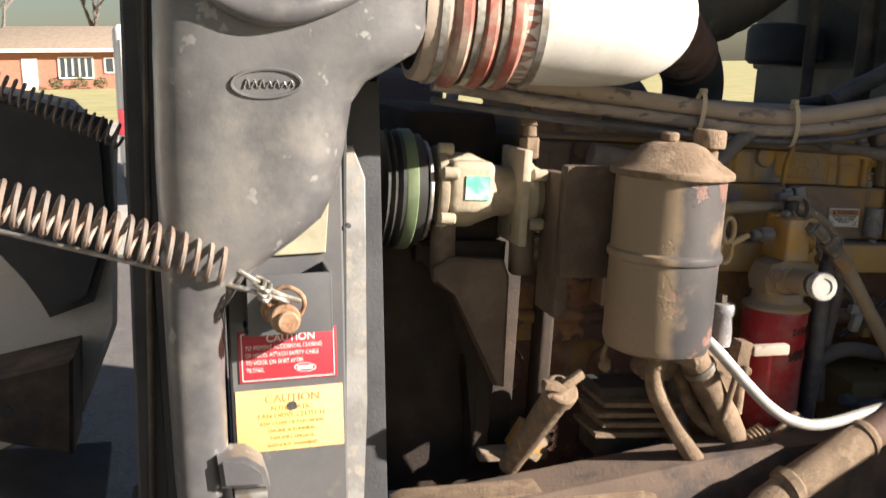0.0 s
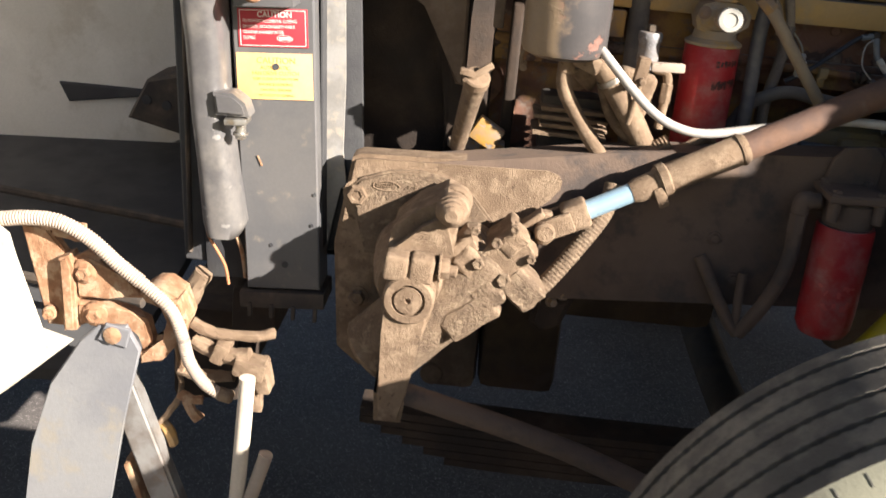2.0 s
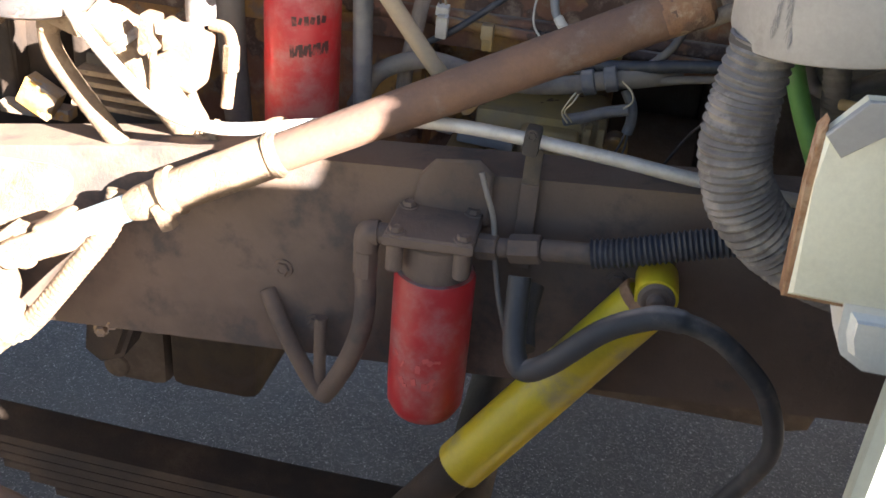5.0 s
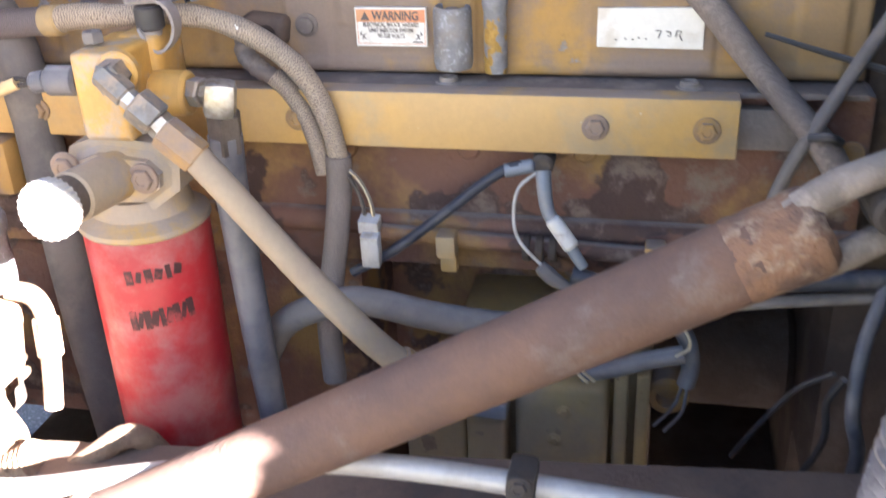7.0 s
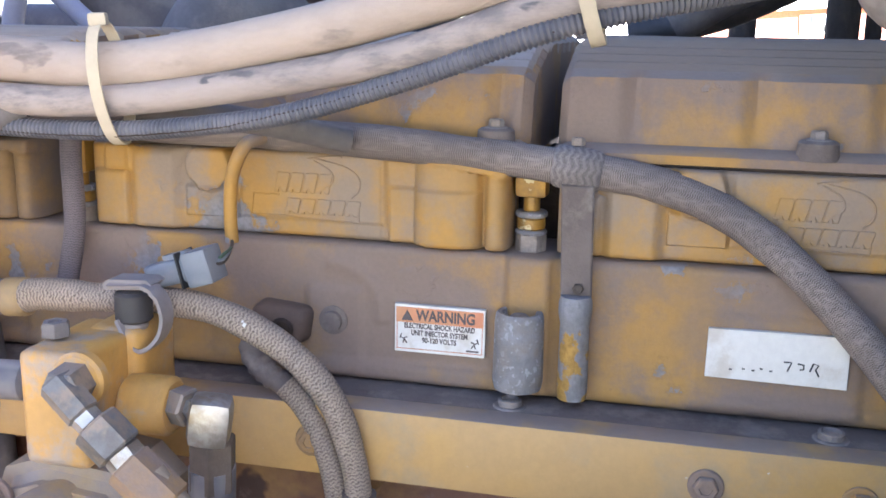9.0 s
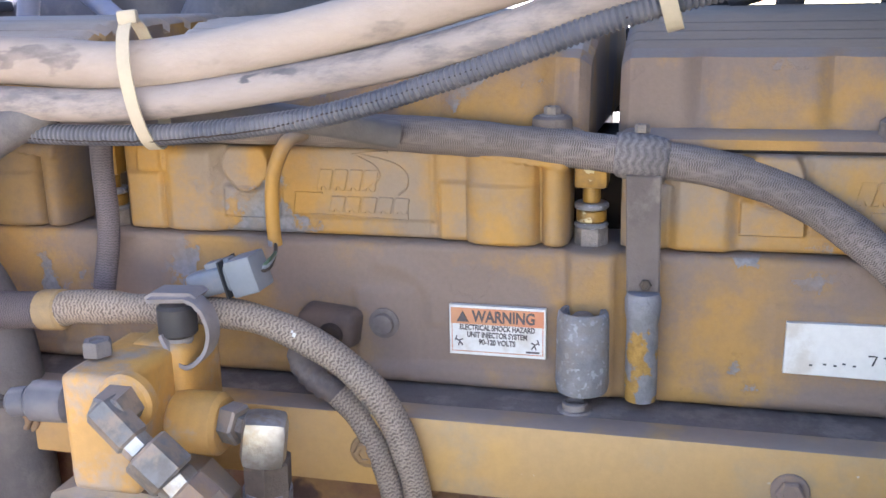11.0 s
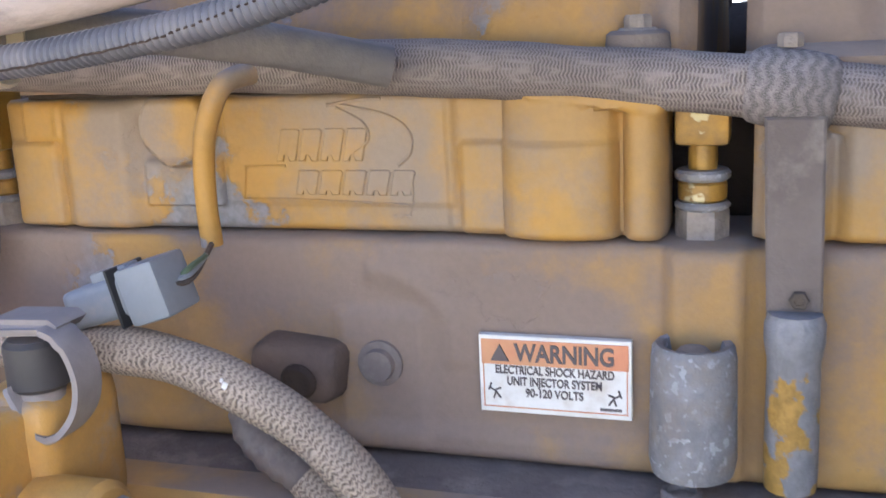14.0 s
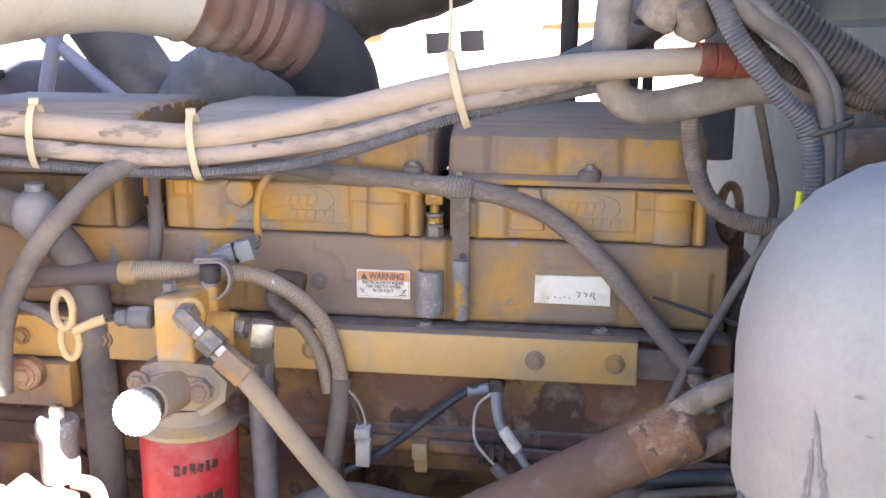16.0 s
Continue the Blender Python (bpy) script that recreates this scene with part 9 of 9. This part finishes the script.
cluster = thing("connector_cluster", "dirty grey wiring plugs bunched above the rear cover", "connectors", (0.55, 0.08, 1.68))
for c, size, turn in (((0.535, 0.075, 1.712), (0.036, 0.045, 0.045), 20), ((0.563, 0.07, 1.700), (0.032, 0.05, 0.040), -25), ((0.585, 0.075, 1.722), (0.030, 0.04, 0.05), 10), ((0.550, 0.072, 1.735), (0.05, 0.05, 0.03), 5)):
    bm = B()
    box(bm, c, size, rot=(15, turn, 12), bev=0.010, seg=3)
    lumpy(bm, 0.003)
    part("plug", bm, cast_dust, cluster)
hose("black_pipe", [(0.37, 0.42, 1.60), (0.42, 0.42, 1.63), (0.50, 0.42, 1.67), (0.60, 0.42, 1.74), (0.66, 0.42, 1.80)], 0.019, grey_hose, "dark grey hose rising behind the valve cover", seg=18)
hose("black_pipe", [(0.33, 0.48, 1.59), (0.42, 0.48, 1.61), (0.52, 0.48, 1.66), (0.62, 0.48, 1.73)], 0.013, black_rubber, "thin dark hose behind the valve cover")
post = thing("water_manifold", "dusty cast manifold body over the rear cover", "manifold", (0.5, 0.3, 1.6))
bm = B()
lathe(bm, (0.545, 0.22, 1.70), (0.52, 0.26, 1.9), [(0.0, 0), (0.03, 0.0), (0.036, 0.008), (0.034, 0.03), (0.026, 0.05), (0.026, 0.10), (0.04, 0.11), (0.04, 0.15), (0.0, 0.15)], 26)
part("body", bm, grey_hose, post)
for x, y, z0, z1, r in ((0.44, 0.62, 1.55, 1.95, 0.014), (0.53, 0.55, 1.55, 1.95, 0.016), (0.56, 0.56, 1.55, 1.95, 0.008), (0.665, 0.55, 1.5, 1.95, 0.026)):
    bm = B()
    cyl(bm, (x, y, z0), (x, y, z1), r, seg=18, bev=0.002)
    part("riser", bm, dark_iron if r < 0.02 else grey_hose, post)
bm = B()
cyl(bm, (0.655, 0.30, 1.665), (0.66, 0.30, 1.80), 0.014, seg=16)
part("red_stub", bm, red_rubber, post, "dull red hose stub")

# ---- filter, shock absorber and hoses on the rail ----
lf = thing("coolant_filter", "red spin-on filter under a square dusty head", "coolant filter", (0.287, -0.20, 0.77))
LX, LY = 0.288, -0.200
bm = B()
lathe(bm, (LX, LY, 0.742), (LX, LY, 2), [(0.0, 0.0), (0.030, 0.0), (0.044, 0.006), (0.052, 0.022), (0.0535, 0.06), (0.0535, 0.22), (0.051, 0.227), (0.0, 0.228)], 44)
low_can = part("can", bm, red_can, lf, "glossy red can with scuffs")
bm = B()
for i in range(14):
    a = radians(random.uniform(225, 300))
    box(bm, (LX + 0.0537 * math.cos(a), LY + 0.0537 * math.sin(a), random.uniform(0.80, 0.88)), (random.uniform(0.003, 0.009), 0.0006, random.uniform(0.003, 0.012)), rot=(0, random.uniform(-40, 40), math.degrees(a) + 90), bev=0)
tagged(part("scuff", bm, mat("pale_scuff", (0.50, 0.10, 0.09), 0.8), low_can), "pale scuffs", kind="stuff")
bm = B()
cyl(bm, (LX, LY, 0.965), (LX, LY, 1.02), 0.046, seg=36, bev=0.006)
part("neck", bm, rail_paint, lf)
bm = B()
slab(bm, [(0.228, -0.258), (0.340, -0.250), (0.338, -0.150), (0.226, -0.158)], 1.022, 1.038, plane="xy", bev=0.003)
plate = part("head_plate", bm, rail_paint, lf, "flat dusty head plate")
for x, y in ((0.242, -0.244), (0.326, -0.238), (0.325, -0.163), (0.241, -0.170)):
    bm = B()
    cyl(bm, (x, y, 0.985), (x, y, 1.024), 0.011, seg=16, bev=0.002)
    hexbolt(bm, (x, y, 1.038), (0, 0, 1), 0.0085, 0.008)
    part("corner_bolt", bm, rail_paint, plate)
bm = B()
slab(bm, [(0.24, 1.02), (0.345, 1.02), (0.345, 1.095), (0.325, 1.112), (0.27, 1.105), (0.25, 1.08)], -0.162, -0.150, bev=0.003)
part("back_bracket", bm, rail_paint, lf)
elbow = thing("filter_feed_hose", "dusty hose with an elbow at the filter head", "hose", (0.16, -0.19, 0.70))
bm = B()
cyl(bm, (0.230, -0.205, 1.012), (0.20, -0.205, 1.010), 0.014, seg=16, bev=0.003)
sweep(bm, [(0.212, -0.205, 1.011), (0.197, -0.205, 1.008), (0.195, -0.205, 0.985)], 0.0165, seg=16)
cyl(bm, (0.195, -0.205, 0.985), (0.195, -0.204, 0.945), 0.0165, seg=6, bev=0.002)
part("elbow", bm, rail_paint, elbow)
bm = B()
sweep(bm, [(0.195, -0.204, 0.955), (0.197, -0.202, 0.905), (0.192, -0.198, 0.855), (0.176, -0.192, 0.800), (0.152, -0.185, 0.745), (0.135, -0.18, 0.715)], 0.0145, seg=16)
sweep(bm, [(0.135, -0.18, 0.715), (0.115, -0.176, 0.735), (0.09, -0.172, 0.775), (0.064, -0.165, 0.82), (0.04, -0.15, 0.86)], 0.0125, seg=14)
part("hose", bm, rail_paint, elbow)
hose("drop_tube", [(0.126, -0.168, 0.84), (0.126, -0.172, 0.79), (0.128, -0.176, 0.73)], 0.009, rail_paint, "short dusty tube below the rail", "tube")
out = thing("filter_outlet_hose", "dusty hose with hex couplings and black corrugated sleeve", "hose", (0.5, -0.21, 1.0))
for (a, b), r, sides in zip((((0.338, -0.205, 1.016), (0.366, -0.208, 1.020)), ((0.366, -0.208, 1.020), (0.380, -0.209, 1.022)), ((0.380, -0.209, 1.022), (0.420, -0.213, 1.030)), ((0.420, -0.213, 1.030), (0.490, -0.219, 1.040))), (0.0165, 0.0125, 0.0185, 0.0135), (6, 20, 6, 20)):
    bm = B()
    cyl(bm, a, b, r, seg=sides, bev=0.002)
    part("coupling", bm, rail_paint, out)
bm = B()
sweep(bm, [(0.482, -0.219, 1.039), (0.53, -0.221, 1.052), (0.59, -0.221, 1.072), (0.66, -0.22, 1.092), (0.76, -0.20, 1.11)], 0.0160, seg=20, ridge=0.0032, pitch=0.0066)
part("corrugated_sleeve", bm, black_loom, out, "black blue corrugated sleeve")
shock = thing("shock_absorber", "yellow shock absorber on the frame rail", "shock absorber", (0.45, -0.22, 0.6))
S0, S1 = Vector((0.558, -0.215, 0.985)), Vector((0.335, -0.245, 0.665))
sd = (S1 - S0).normalized()
bm = B()
lathe(bm, S0, S1, [(0.0, 0), (0.030, 0.0), (0.035, 0.006), (0.036, 0.012), (0.0365, 0.36), (0.0, 0.36)], 36)
part("dust_tube", bm, shock_yellow, shock)
bm = B()
lathe(bm, S0 + sd * 0.355, S1 + sd, [(0.0, 0), (0.029, 0.0), (0.029, 0.17), (0.024, 0.18), (0.012, 0.185), (0.012, 0.21), (0.0, 0.21)], 30)
part("lower_body", bm, grime_shade_black, shock, "grimy lower cylinder")
bm = B()
low_eye = S0 + sd * 0.585
lathe(bm, low_eye + Vector((0, 0.03, 0)), low_eye - Vector((0, 1, 0)), [(0.012, 0), (0.026, 0), (0.026, 0.06), (0.012, 0.06)], 24)
part("lower_eye", bm, grime_shade_black, shock, "grimy lower eye")
bm = B()
lathe(bm, S0, S1, [(0.0305, -0.001), (0.0362, -0.001), (0.0368, 0.010), (0.0362, 0.012)], 36)
part("worn_rim", bm, rust, shock)
bm = B()
lathe(bm, (0.566, -0.245, 1.006), (0.566, -0.1, 1.006), [(0.022, 0), (0.0255, 0), (0.0265, 0.002), (0.0265, 0.056), (0.0255, 0.058), (0.022, 0.058)], 30)
part("eye", bm, shock_yellow, shock)
bm = B()
cyl(bm, (0.566, -0.250, 1.006), (0.566, -0.15, 1.006), 0.0225, seg=28, bev=0.004)
cyl(bm, (0.566, -0.262, 1.006), (0.566, -0.245, 1.006), 0.012, seg=18, bev=0.004)
part("bushing", bm, rail_paint, shock, "dark rubber bushing and bolt")
hose("air_hose", [(0.400, -0.235, 1.0), (0.403, -0.26, 0.955), (0.410, -0.285, 0.918), (0.425, -0.295, 0.905), (0.455, -0.30, 0.926), (0.505, -0.30, 0.980), (0.545, -0.30, 1.006), (0.580, -0.30, 1.016), (0.632, -0.30, 1.004), (0.675, -0.30, 0.972), (0.71, -0.30, 0.93), (0.73, -0.30, 0.86), (0.705, -0.29, 0.78), (0.63, -0.30, 0.66), (0.52, -0.33, 0.53), (0.42, -0.36, 0.42), (0.36, -0.38, 0.36)], lambda f: 0.0145 if f < 0.28 else 0.0122, black_rubber, "black rubber air hose looped over the shock absorber", seg=18, n=10, wobble=0)
hose("air_stub", [(0.415, -0.19, 0.965), (0.412, -0.22, 0.935), (0.418, -0.26, 0.912)], 0.0145, dark_iron, "dark metal stub pipe by the rail", "pipe")
hose("thin_line", [(0.333, -0.19, 1.11), (0.343, -0.195, 1.085), (0.356, -0.20, 1.05), (0.366, -0.20, 0.98), (0.378, -0.205, 0.93), (0.392, -0.21, 0.89)], 0.0036, grey_hose, "thin grey line behind the filter", "line", seg=8)
bm = B()
box(bm, (0.392, -0.157, 1.03), (0.024, 0.008, 0.12), bev=0.002)
solo("rail_strap", bm, rail_paint, "dusty strap bolted to the rail", "strap")
bm = B()
box(bm, (0.10, -0.02, 0.75), (0.05, 0.08, 0.06), rot=(0, 20, 0), bev=0.01)
box(bm, (0.02, 0.05, 0.72), (0.08, 0.10, 0.05), bev=0.01)
solo("spring_hanger", bm, dark_iron, "dark spring hanger under the rail", "hanger")
